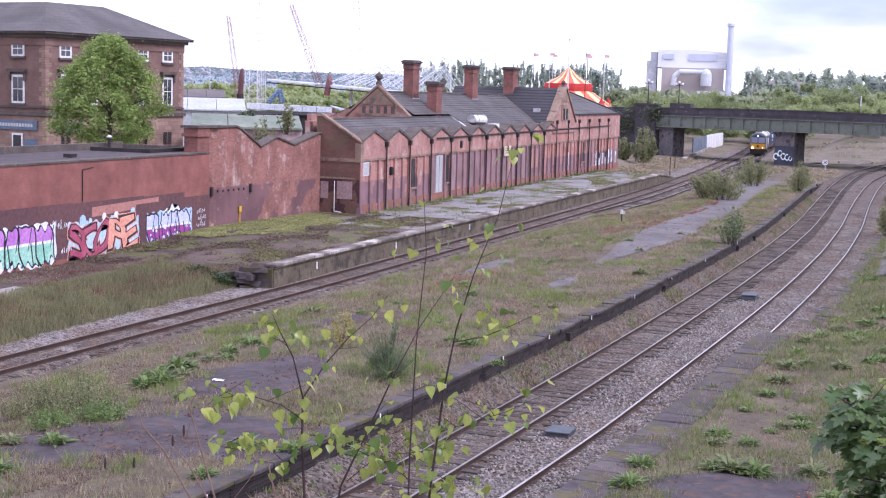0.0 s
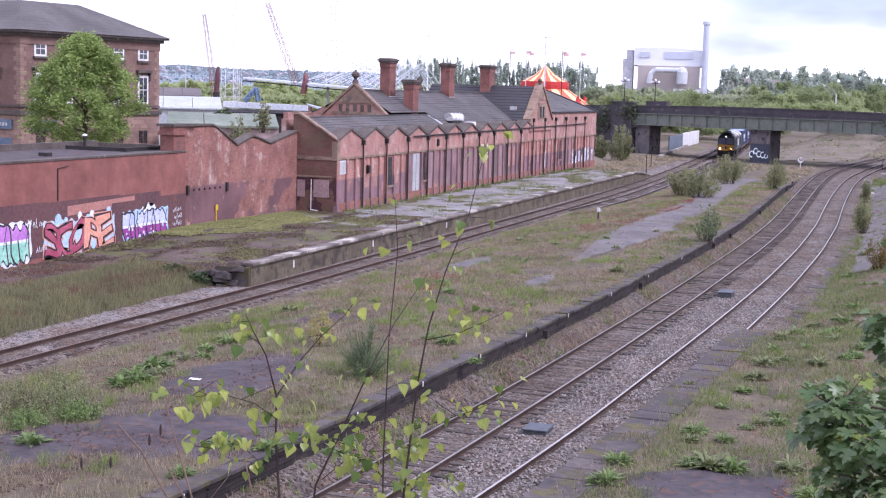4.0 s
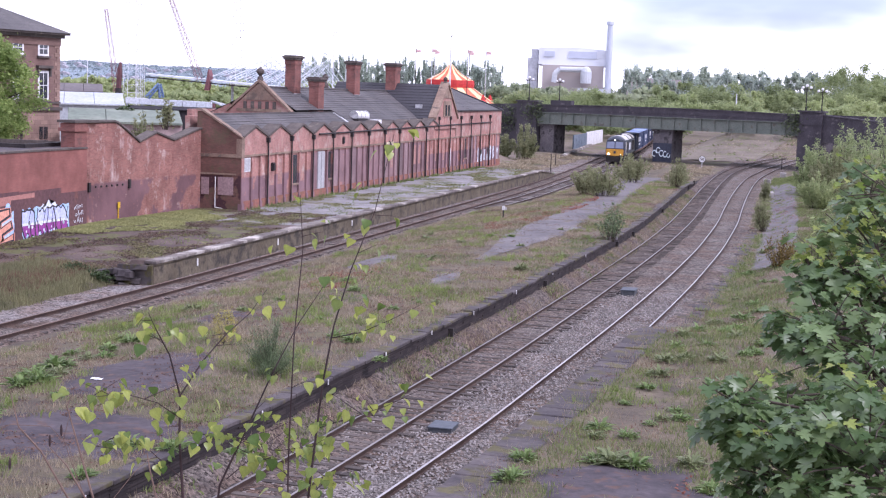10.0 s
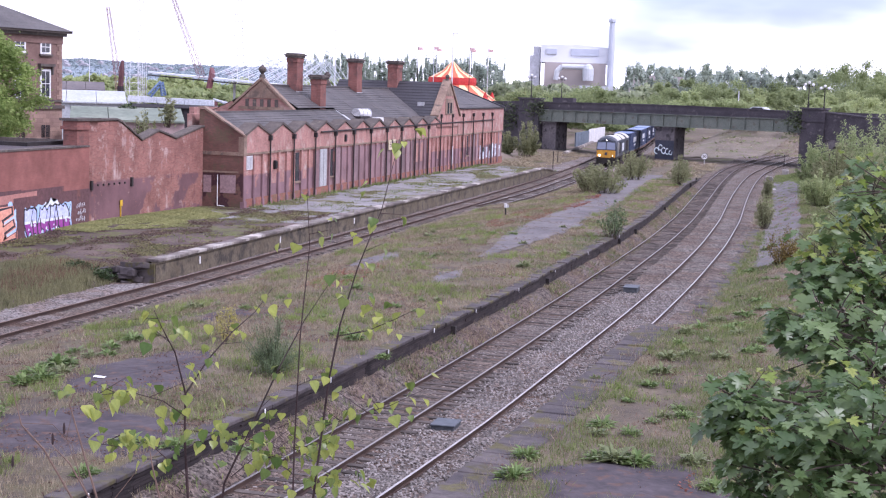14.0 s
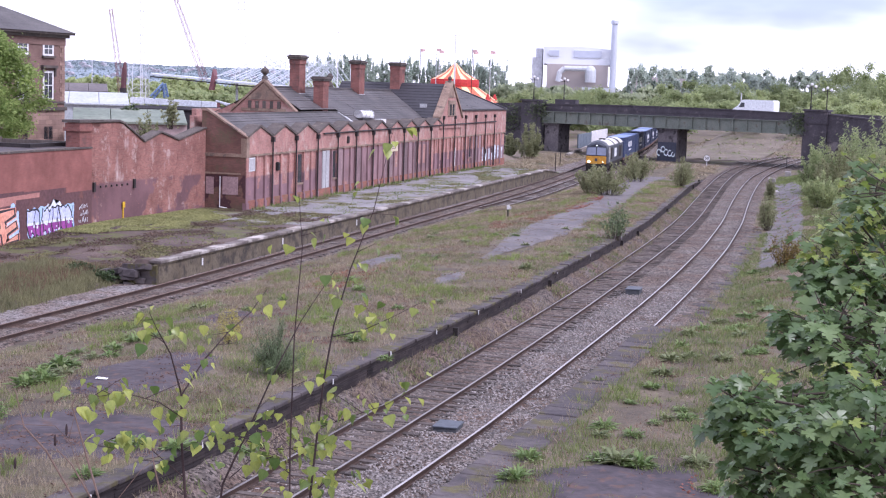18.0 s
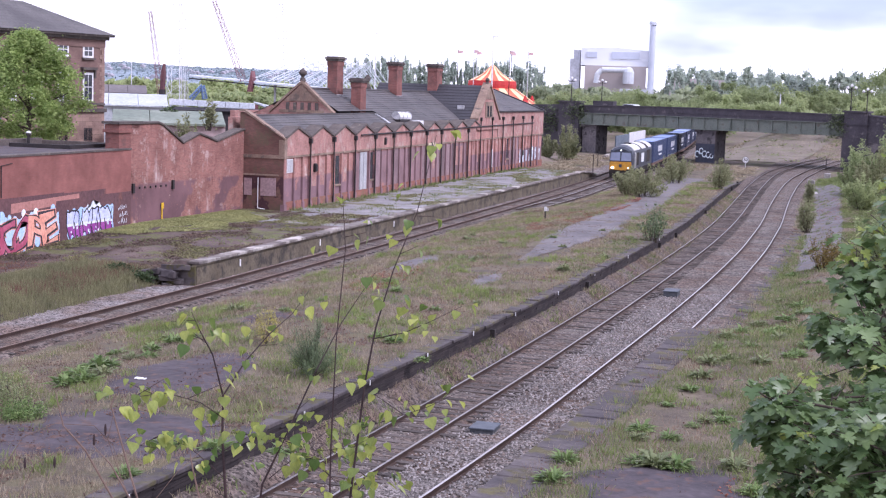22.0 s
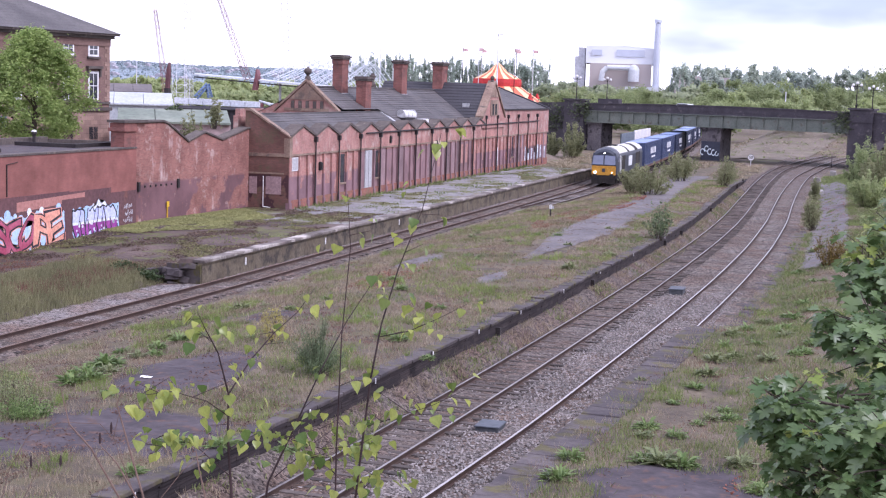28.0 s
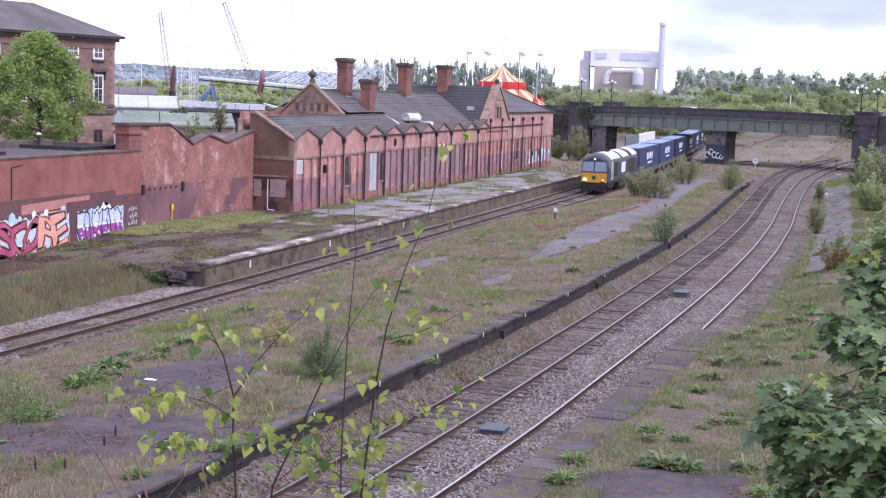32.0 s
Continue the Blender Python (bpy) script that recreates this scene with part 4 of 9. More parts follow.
            # little pitched roof behind the gable
            part("small_roof", prisms(([(ya, 5.75), (yb, 5.75), (yc, 6.48)], "x", f - 1.9, f - 0.96)), M["slate"], ob)
    bm = bmesh.new()
    tube(bm, (f + 0.12, 107.0, 5.72), (f + 0.12, 168, 5.92), 0.06, n=6)
    part("pipe", bm, M["cast_iron"], ob, "long iron pipe under the parapet")
    for y, z in ((97.6, 3.6), (113.2, 5.1), (126.4, 4.4)):
        bm = boxes((f - 0.2, f + 0.12, y - 0.22, y + 0.22, z - 0.3, z + 0.3))
        bmesh.ops.bevel(bm, geom=bm.edges[:], offset=0.06, segments=2, affect="EDGES")
        part("old_lamp_bracket", bm, M["cast_iron"], ob)
    nb = part("notice_board", boxes((f + 0.05, f + 0.09, 125.3, 127.4, 3.75, 4.65)), stuff_mat("cream_board", (0.52, 0.44, 0.30), (0.60, 0.52, 0.38), 1.0, 6.0, 0.7, bump=0, third=(0.34, 0.22, 0.16), tlo=0.58, thi=0.66), ob, "faded cream notice board")
    for i in range(3):
        part("bar", boxes((f + 0.09, f + 0.096, 125.6, 127.1 - 0.2 * i, 4.38 - 0.2 * i, 4.46 - 0.2 * i)), M["boards"], nb)
    # near end wall
    gable = [(SX - 0.02, 0.7), (SX - 0.02, 5.75), (-40.1, 7.45), (-40.4, 7.45), (-40.4, 0.7)]
    # end wall: moss and this side's shade are both in its brick colour
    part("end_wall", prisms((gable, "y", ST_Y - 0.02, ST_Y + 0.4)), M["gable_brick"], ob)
    part("rake_coping", prisms(([(SX + 0.1, 5.70), (-40.1, 7.5), (-40.45, 7.5), (-40.45, 7.62), (-40.05, 7.62), (SX + 0.1, 5.80)], "y", ST_Y - 0.12, ST_Y + 0.45)), M["stone"], ob, "pale stone coping")
    part("corner_stone", boxes((SX - 0.35, SX + 0.06, ST_Y - 0.08, ST_Y + 0.42, 4.4, 5.68)), M["stone"], ob)
    part("end_band", boxes((-40.4, SX - 0.36, ST_Y - 0.07, ST_Y - 0.02, 4.42, 4.66), (-40.4, SX - 0.36, ST_Y - 0.06, ST_Y - 0.02, 3.25, 3.36)), M["stone"], ob, "stained stone band")
    part("bricked_opening", boxes((-40.05, -39.5, ST_Y - 0.06, ST_Y, 1.9, 3.05)), M["boards"], ob)
    part("bricked_opening", boxes((-38.85, -37.75, ST_Y - 0.06, ST_Y, 1.9, 3.1)), M["boards"], ob)
    bm = bmesh.new()
    tube(bm, (-39.02, ST_Y - 0.08, 1.05), (-39.02, ST_Y - 0.08, 3.1), 0.03)
    tube(bm, (-39.02, ST_Y - 0.08, 1.05), (-38.5, ST_Y - 0.08, 1.0), 0.03)
    part("conduit", bm, M["white_paint"], ob, "white conduit pipe")
    # other walls closing the building
    part("back_wall", boxes((-49.6, -49.2, 110.5, end, 0.7, 7.2), (-41.3, -41.0, ST_Y, 110.5, 0.7, 7.1), (-49.2, -41.0, end - 0.4, end, 0.7, 7.25)), M["brick_plain"], ob)
    # roofs
    slate_roof("roof", ob, ST_Y + 0.42, 119.6, SX - 0.6, 5.72, -40.3, 7.18, M["slate"])
    part("ridge_tiles", boxes((-40.45, -40.2, ST_Y + 0.42, 119.6, 7.14, 7.26)), M["slate"], ob)
    part("inner_roof", boxes((-41.0, SX - 0.45, ST_Y + 0.42, 142, 5.3, 5.62)), M["slate_dark"], ob)
    # main roof with the near stone gable
    slate_roof("roof", ob, 0, 0, -39.6, 6.9, -43.4, 9.12, M["slate"], cut=lambda z: (110.9, 152.0) if z > 7.3 else (119.5, 152.0))
    slate_roof("roof", ob, 110.9, 152.0, -49.0, 6.4, -43.4, 9.12, M["slate"])
    slate_roof("roof", ob, 119.8, 142.5, SX - 0.7, 5.75, -39.62, 6.92, M["slate"])
    part("ridge_tiles", boxes((-43.55, -43.25, 110.9, 152, 9.1, 9.24)), M["slate"], ob)
    bm = bmesh.new()
    prism(bm, [(-40.35, 7.2), (-40.15, 7.2), (SX - 0.9, 5.95), (SX - 1.1, 5.85)], "y", 119.3, 119.9)
    part("valley_lead", bm, M["grey_metal"], ob)
    g = thing("station_gable", "buff stone gable with ball finial over carved panels", "gable")
    part("gable_wall", prisms(([(-46.0, 5.0), (-46.0, 7.2), (-43.4, 9.55), (-40.8, 7.2), (-40.8, 5.0)], "y", 110.45, 110.85)), M["brick_plain"], g)
    part("side_wall", prisms(([(-49.0, 5.0), (-49.0, 6.3), (-46.0, 7.75), (-46.0, 5.0)], "y", 110.55, 110.9)), M["brick_plain"], g)
    part("tympanum", prisms(([(-44.9, 8.1), (-43.4, 9.45), (-41.9, 8.1)], "y", 110.36, 110.45)), M["stone"], g)
    part("panel_band", boxes((-45.3, -41.5, 110.36, 110.45, 7.2, 7.42)), M["stone"], g)
    for i in range(5):
        part("carving", boxes((-44.7 + i * 0.62, -44.45 + i * 0.62, 110.33, 110.45, 7.42, 8.0)), M["stone_dark"], g)
    for s in (-1, 1):
        part("coping", prisms(([(-43.4, 9.55), (-43.4 + s * 2.75, 7.12), (-43.4 + s * 2.75, 7.32), (-43.4, 9.78)], "y", 110.3, 110.95)), M["stone"], g)
    bm = bmesh.new()
    lathe(bm, (-43.4, 110.6, 9.7), [(0.28, 0), (0.2, 0.25), (0.12, 0.3), (0.16, 0.42), (0.3, 0.55), (0.33, 0.7), (0.25, 0.85), (0.1, 0.95), (0.04, 1.05)])
    part("finial", bm, M["stone_dark"], g)
    fin = thing("finial", "dark stone ball finial on the far roof", "finial")
    bm = bmesh.new()
    lathe(bm, (-47.0, 137.0, 9.0), [(0.35, -2.0), (0.35, 0.5), (0.2, 0.75), (0.12, 0.85), (0.3, 1.15), (0.33, 1.3), (0.1, 1.6)])
    part("ball", bm, M["stone_dark"], fin)
    # cross wing with its gable to the line
    w = thing("station_wing", "red brick cross wing with stone-trimmed gable", "station wing")
    part("gable_wall", prisms(([(142.2, 5.5), (142.2, 6.6), (146.7, 10.0), (151.2, 6.6), (151.2, 5.5)], "x", SX - 0.5, SX + 0.05)), M["brick_plain"], w)
    part("tympanum", prisms(([(145.1, 8.6), (146.7, 9.8), (148.3, 8.6)], "x", SX + 0.05, SX + 0.12)), M["stone"], w)
    part("stone_panel", boxes((SX + 0.05, SX + 0.11, 145.2, 148.4, 6.7, 8.3)), M["stone"], w)
    for yy in (145.9, 147.0):
        part("window", boxes((SX + 0.11, SX + 0.14, yy, yy + 0.6, 6.8, 7.9)), M["window_dark"], w)
    for s in (-1, 1):
        part("coping", prisms(([(146.7, 10.0), (146.7 + s * 4.7, 6.45), (146.7 + s * 4.7, 6.7), (146.7, 10.28)], "x", SX - 0.65, SX + 0.2)), M["stone"], w)
    bm = bmesh.new()
    lathe(bm, (SX - 0.2, 146.7, 10.15), [(0.25, 0), (0.14, 0.2), (0.24, 0.35), (0.2, 0.5), (0.05, 0.62)])
    part("finial", bm, M["stone_dark"], w)
    bm = bmesh.new()
    for i in range(12):
        t0, t1 = i / 12, (i + 1) / 12
        for s in (-1, 1):
            y0, y1 = 146.7 + s * 4.6 * (1 - t0), 146.7 + s * 4.6 * (1 - t1)
            z0, z1 = 6.5 + 3.45 * t0, 6.5 + 3.45 * t1
            vs = [bm.verts.new(q) for q in ((SX - 0.66, y0, z0 + 0.05), (-49.0, y0, z0 + 0.05), (-49.0, y1, z1 + 0.01), (SX - 0.66, y1, z1 + 0.01))]
            bm.faces.new(vs)
            vs = [bm.verts.new(q) for q in ((SX - 0.66, y0, z0 - 0.02), (-49.0, y0, z0 - 0.02), (-49.0, y0, z0 + 0.05), (SX - 0.66, y0, z0 + 0.05))]
            bm.faces.new(vs)
    # slope turned from the sun: its shade is put into the slate colour
    part("slate_course", bm, M["slate_dark"], w)["kind"] = "stuff"
    part("skylight", boxes((-39.6, -38.9, 143.4, 143.6, 7.4, 7.9)), M["grey_metal"], w)
    # north block
    n = thing("station_block", "plain red brick end block with shallow slate roof", "station block")
    slate_roof("roof", n, 151.3, 173.9, SX - 0.2, 7.3, -43.5, 9.6, M["slate"])
    part("far_gable", prisms(([(SX - 0.2, 7.2), (-43.5, 9.55), (-49.4, 7.2)], "y", 173.3, 173.7)), M["brick_plain"], n)
    part("verge", prisms(([(SX + 0.05, 7.25), (-43.5, 9.6), (-43.5, 9.75), (SX + 0.05, 7.4)], "y", 173.6, 174.0)), M["slate_dark"], n)
    part("gutter", boxes((SX, SX + 0.15, 151.3, 173.8, 7.2, 7.36)), M["cast_iron"], n)
    # white paint over scrawls on the end bays
    scrawl = stuff_mat("pale_scrawl", (0.46, 0.52, 0.60), (0.30, 0.24, 0.26), 1.3, 3.0, 0.8, bump=0, third=(0.62, 0.66, 0.72), tlo=0.5, thi=0.55, tscale=1.6)
    for i in range(9):
        y = 158.6 + i * 1.57
        part("paint_patch", boxes((SX - 0.11, SX - 0.085, y, y + 1.5, 1.5 + 0.15 * math.sin(i * 2.1), 3.0 + 0.2 * math.sin(i * 1.3))), scrawl, ob, "pale painted scrawl on the wall")


station()
for x, y, z0, z1, w, d in ((-43.0, 117.0, 8.8, 11.83, 0.42, 0.75), (-41.0, 117.3, 7.3, 10.1, 0.42, 0.7), (-43.0, 133.4, 8.8, 11.83, 0.42, 0.8), (-43.0, 146.7, 8.75, 11.98, 0.5, 0.95)):
    chimney(x, y, z0, z1, w, d, "tall red brick chimney stack with corbelled cap")


def roof_duct():
    ob = thing("roof_duct", "white metal ventilation duct lying on the roof", "duct")
    bm = bmesh.new()
    tube(bm, (-39.2, 122.0, 6.98), (-38.9, 124.6, 6.9), 0.38, n=14)
    part("drum", bm, M["white_paint"], ob)
    for y in (122.0, 122.8, 123.6, 124.4):
        bm = bmesh.new()
        tube(bm, (-39.2 + (y - 122.0) * 0.115, y, 6.97), (-39.19 + (y - 122.0) * 0.115, y + 0.1, 6.97), 0.41, n=14)
        part("hoop", bm, M["grey_metal"], ob)
    part("cradle", boxes((-39.6, -38.6, 121.5, 124.3, 6.2, 6.7)), M["cast_iron"], ob)
    part("cowl", boxes((-38.4, -37.8, 124.2, 125.8, 6.1, 6.6)), M["white_paint"], ob)


roof_duct()


# ---- hotel ----
def hotel():
    ob = thing("hotel", "three-storey brown stone hotel with hipped slate roof", "building")
    ob.location = (-62.6, 92.9, 0)
    ob.rotation_euler = (0, 0, radians(-11.4))
    x1, y0, y1, x0 = 0.0, 0.0, 15.3, -26.0
    zg, zs, ze = 2.2, 6.72, 12.72
    part("wall", boxes((x0, x1, y0, y1, zs, ze)), M["hotel_stone"], ob)
    part("ground_floor", boxes((x0, x1 + 0.06, y0 - 0.06, y1, zg, zs)), M["ashlar"], ob, "rusticated ashlar ground floor")
    part("string_course", boxes((x0, x1 + 0.25, y0 - 0.25, y1 + 0.1, zs, zs + 0.28), (x0, x1 + 0.14, y0 - 0.14, y1, zs + 0.55, zs + 0.7)), M["stone_dark"], ob)
    part("cornice", boxes((x0, x1 + 0.3, y0 - 0.3, y1 + 0.3, ze - 0.25, ze), (x0, x1 + 0.6, y0 - 0.6, y1 + 0.6, ze, ze + 0.16)), M["stone_dark"], ob)
    part("frieze", boxes((x0, x1 + 0.08, y0 - 0.08, y1 + 0.08, ze - 0.85, ze - 0.25)), M["hotel_stone"], ob)
    # hipped roof
    bm = bmesh.new()
    e = 0.7
    n = 10
    for i in range(n):
        t0, t1 = i / n, (i + 1) / n
        def ring(t, dz):
            k = 5.2 * t
            return [(x0, y0 - e + k, ze + 0.16 + 2.45 * t + dz), (x1 + e - k, y0 - e + k, ze + 0.16 + 2.45 * t + dz), (x1 + e - k, y1 + e - k, ze + 0.16 + 2.45 * t + dz), (x0, y1 + e - k, ze + 0.16 + 2.45 * t + dz)]
        a, b, c = ring(t0, 0.006), ring(t1, 0.0), ring(t0, -0.004)
        for p in range(3):
            bm.faces.new([bm.verts.new(q) for q in (a[p], a[p + 1], b[p + 1], b[p])])
            bm.faces.new([bm.verts.new(q) for q in (c[p], c[p + 1], a[p + 1], a[p])])
    top = [(x0, y0 - e + 5.2, ze + 2.61), (x1 + e - 5.2, y0 - e + 5.2, ze + 2.61), (x1 + e - 5.2, y1 + e - 5.2, ze + 2.61), (x0, y1 + e - 5.2, ze + 2.61)]
    bm.faces.new([bm.verts.new(q) for q in top])
    roof = part("roof", bm, M["slate"], ob)
    roof["kind"] = "stuff"
    # quoins on the two visible corners
    for (cx, cy) in ((x1, y0), (x1, y1)):
        for i in range(14):
            z = zs + 0.75 + i * 0.35
            s, l = (0.35, 0.6) if i % 2 else (0.6, 0.35)
            ya, yb = (cy - 0.035, cy + s) if cy == y0 else (cy - s, cy + 0.035)
            part("quoin", boxes((cx - l, cx + 0.035, ya, yb, z + 0.02, z + 0.34)), M["ashlar"], ob)

    def win(face, u, z0, z1, w, hood=False, bars=2):
        def bx(ua, ub, da, db, za, zb):
            if face == "x":
                return (x1 + da, x1 + db, u + ua, u + ub, za, zb)
            return (u + ua, u + ub, y0 - db, y0 - da, za, zb)
        fr = part("window", boxes(bx(-w, w, -0.1, 0.05, z0, z1)), M["white_paint"], ob, "white sash window")
        zm = (z0 + z1) / 2
        for ua, ub in ((-w + 0.17, -0.03), (0.03, w - 0.17)):
            part("pane", boxes(bx(ua, ub, 0.05, 0.06, z0 + 0.15, zm - 0.03)), M["window_dark"], fr)
            part("pane", boxes(bx(ua, ub, 0.05, 0.06, zm + 0.03, z1 - 0.17)), M["window_dark"], fr)
        part("sill", boxes(bx(-w - 0.12, w + 0.12, 0.0, 0.18, z0 - 0.16, z0)), M["stone_dark"], fr)
        if hood:
            part("hood", boxes(bx(-w - 0.25, w + 0.25, 0.0, 0.32, z1 + 0.2, z1 + 0.42), bx(-w - 0.16, -w - 0.02, 0.0, 0.22, z1 - 0.45, z1 + 0.2), bx(w + 0.02, w + 0.16, 0.0, 0.22, z1 - 0.45, z1 + 0.2)), M["stone_dark"], fr)
    for i in range(5):
        u = (2.0, 4.72, 7.56, 10.45, 13.35)[i]
        win("x", u, 11.02, 12.15, 0.62)
        win("x", u, 7.55, 9.85, 0.62, True)
        win("x", u, 3.2, 5.6, 0.68)
    for i in range(5):
        u = x1 - 2.75 - i * 3.6
        win("y", u, 11.05, 12.2, 0.66)
        win("y", u, 7.6, 9.7, 0.66, True)
        if i:
            win("y", u, 3.2, 5.4, 0.68)
    sign = stuff_mat("sign_blue", (0.10, 0.14, 0.20), (0.13, 0.17, 0.24), 1.0, 6.0, 0.6, bump=0)
    part("fascia", boxes((x1 - 4.9, x1 - 0.7, y0 - 0.2, y0 - 0.06, 5.65, 6.35)), sign, ob, "blue grey name board")
    bm = bmesh.new()
    for i in range(12):
        box(bm, x1 - 4.5 + i * 0.29, x1 - 4.3 + i * 0.29, y0 - 0.22, y0 - 0.2, 5.88, 6.12)
    part("lettering", bm, M["grey_metal"], ob)
    part("notice_board", boxes((x1 - 1.95, x1 - 0.8, y0 - 0.18, y0 - 0.06, 2.8, 5.0)), sign, ob)
    dw = part("ground_window", boxes((x1 - 3.3, x1 - 2.2, y0 - 0.14, y0 - 0.06, 3.0, 5.4)), M["white_paint"], ob)
    part("pane", boxes((x1 - 3.15, x1 - 2.35, y0 - 0.16, y0 - 0.13, 3.2, 5.25)), M["window_dark"], dw)
    part("fascia", boxes((x1 + 0.06, x1 + 0.2, y0 + 1.0, y0 + 3.6, 5.5, 6.3)), sign, ob)
    bm = bmesh.new()
    tube(bm, (x1 - 5.3, y0 - 0.12, 2.2), (x1 - 5.3, y0 - 0.12, 12.4), 0.09)
    part("downpipe", bm, M["cast_iron"], ob)


hotel()


# ---- road bridge over the railway ----
def road_bridge():
    ob = thing("road_bridge", "iron girder road bridge with dark parapet on stone piers", "bridge")
    ob.rotation_euler = (0, 0, radians(-22.73))
    ob.location = (-41, 232, 0)

    def crown(u):
        return 7.97 - 0.00052 * (u - 18) ** 2
    us = steps(-3.2, 41.4, 2.23)
    for u0, u1 in zip(us[:-1], us[1:]):
        za, zb = crown(u0), crown(u1)
        q = [(u0, 6.5), (u1, 6.5), (u1, zb - 0.16), (u0, za - 0.16)]
        part("parapet_panel", prisms((q, "y", 0.0, 0.22)), M["parapet_iron"], ob)
        part("rail_cap", prisms(([(u0, za - 0.16), (u1, zb - 0.16), (u1, zb), (u0, za)], "y", -0.12, 0.32)), M["parapet_iron"], ob)
        part("string", prisms(([(u0, za - 0.95), (u1, zb - 0.95), (u1, zb - 0.85), (u0, za - 0.85)], "y", -0.07, 0.0)), M["parapet_iron"], ob)
        part("girder_plate", boxes((u0, u1, -0.02, 0.1, 4.78, 6.5)), M["girder_green"], ob)
        part("stiffener", boxes((u0 - 0.07, u0 + 0.07, -0.26, -0.02, 4.8, 6.48)), M["girder_green"], ob)
    part("flange", boxes((-3.2, 41.4, -0.32, 0.35, 4.68, 4.80), (-3.2, 41.4, -0.30, 0.0, 6.46, 6.56)), M["girder_green"], ob)
    part("deck", boxes((-8, 60, 0.35, 11.6, 6.0, 6.62)), M["concrete"], ob)
    bm = bmesh.new()
    for i in range(21):
        box(bm, -3 + i * 2.2, -2.75 + i * 2.2, 0.3, 11.4, 5.2, 6.0)
    part("cross_girders", bm, M["parapet_iron"], ob)
    part("far_parapet", boxes((-10, 60, 11.6, 11.8, 4.7, 7.7)), M["parapet_iron"], ob)
    # piers
    for u0, u1 in ((-2.9, -0.3), (17.7, 20.9), (40.9, 44.6)):
        p = part("pier", boxes((u0, u1, 0.3, 3.6, -0.6, 4.68)), M["pier_stone"], ob)
        part("pier_cap", boxes((u0 - 0.2, u1 + 0.2, 0.1, 3.8, 4.35, 4.675)), M["pier_stone"], p)
    for u0, u1, zt in ((-7.0, -3.2, 8.35), (41.4, 44.8, 8.3)):
        p = part("pedestal", boxes((u0, u1, -0.5, 0.9, -0.5, zt - 0.25)), M["parapet_iron"], ob, "dark stone pedestal")
        part("cap", boxes((u0 - 0.2, u1 + 0.2, -0.7, 1.1, zt - 0.25, zt)), M["parapet_iron"], p)
        part("moulding", boxes((u0 - 0.1, u1 + 0.1, -0.6, 0.0, 6.3, 6.6)), M["parapet_iron"], p)
    part("pedestal", boxes((-8.4, -4.4, 11.5, 12.6, 6.0, 8.45)), M["parapet_iron"], ob)
    # approach walls
    part("approach_wall", prisms(([(-16, -0.5), (-7, -0.5), (-7, 7.75), (-16, 7.45)], "y", 0.0, 0.6)), M["parapet_iron"], ob)
    part("approach_wall", prisms(([(44.8, 3.9), (60, 3.4), (70, 3.0), (70, 5.8), (56, 6.7), (44.8, 7.6)], "y", -0.1, 0.5)), M["parapet_iron"], ob)
    part("approach_coping", prisms(([(44.8, 7.6), (56, 6.7), (70, 5.8), (70, 6.0), (56, 6.9), (44.8, 7.8)], "y", -0.25, 0.65)), M["parapet_iron"], ob)
    arch = [(44.8, -0.5), (45.6, -0.5), (45.6, 1.5), (46.2, 2.9), (47.6, 3.6), (49.0, 2.9), (49.6, 1.5), (49.6, -0.5), (60, -0.5), (60, 4.0), (44.8, 4.0)]
    part("abutment", prisms((arch, "y", -0.05, 8.0)), M["pier_stone"], ob)
    # scrawl on the middle pier
    bm = bmesh.new()
    for i, (u, z, r) in enumerate(((18.0, 1.0, 0.42), (18.65, 1.5, 0.38), (19.2, 1.05, 0.42), (19.85, 0.95, 0.4), (20.4, 0.8, 0.3))):
        n = 16
        for a in range(n - 3):
            t0, t1 = 2 * math.pi * (a + i) / n, 2 * math.pi * (a + 1 + i) / n
            vs = [bm.verts.new((u + rr * math.cos(t), 0.27, z + rr * 1.25 * math.sin(t))) for t, rr in ((t0, r), (t1, r), (t1, r * 0.68), (t0, r * 0.68))]
            bm.faces.new(vs)
    part("scrawl", bm, stuff_mat("pale_blue_spray", (0.72, 0.84, 0.9), (0.85, 0.92, 0.95), 3, 10, 0.7, bump=0), ob, "pale blue sprayed tag")
    # dark blue-grey panel over the pier's lower front, behind the scrawl
    part("front_panel", boxes((17.72, 20.88, 0.285, 0.299, -0.2, 2.6)), stuff_mat("dark_blue_panel", (0.045, 0.05, 0.075), (0.06, 0.065, 0.09), 1, 6, 0.85, bump=0), ob)


road_bridge()


M["pale_bank"] = stuff_mat("pale_bank", (0.125, 0.104, 0.083), (0.19, 0.158, 0.126), 0.25, 3.0, 0.95, bump=0.4, dist=0.05, third=(0.115, 0.12, 0.06), tlo=0.52, thi=0.68, tscale=0.3)
sheet("bank", lambda y: -26.5 - 0.08 * (y - 246), lambda y: min(14.0, TRACK_C(y) - 3.0), steps(236, 304, 2.0), 22, lambda x, y: land(x, y) + 0.12 + rough(x, y, 0.5, 0.12), M["pale_bank"], "dry brown bank beyond the road bridge", "bank")


def road_approach():
    """The road leading off the bridge behind the station."""
    ob = thing("road", "grey asphalt road leading off the bridge on its bank", "road", "", "structure")
    ob.rotation_euler = (0, 0, radians(-22.73))
    ob.location = (-41, 232, 0)
    part("bank", prisms(([(0.7, 6.5), (11.4, 6.5), (13.5, -0.6), (0.7, -0.6)], "x", -44, -8.02)), M["earth"], ob)
    part("carriageway", boxes((-44, -8.02, 0.9, 11.2, 6.5, 6.62)), M["asphalt"], ob)


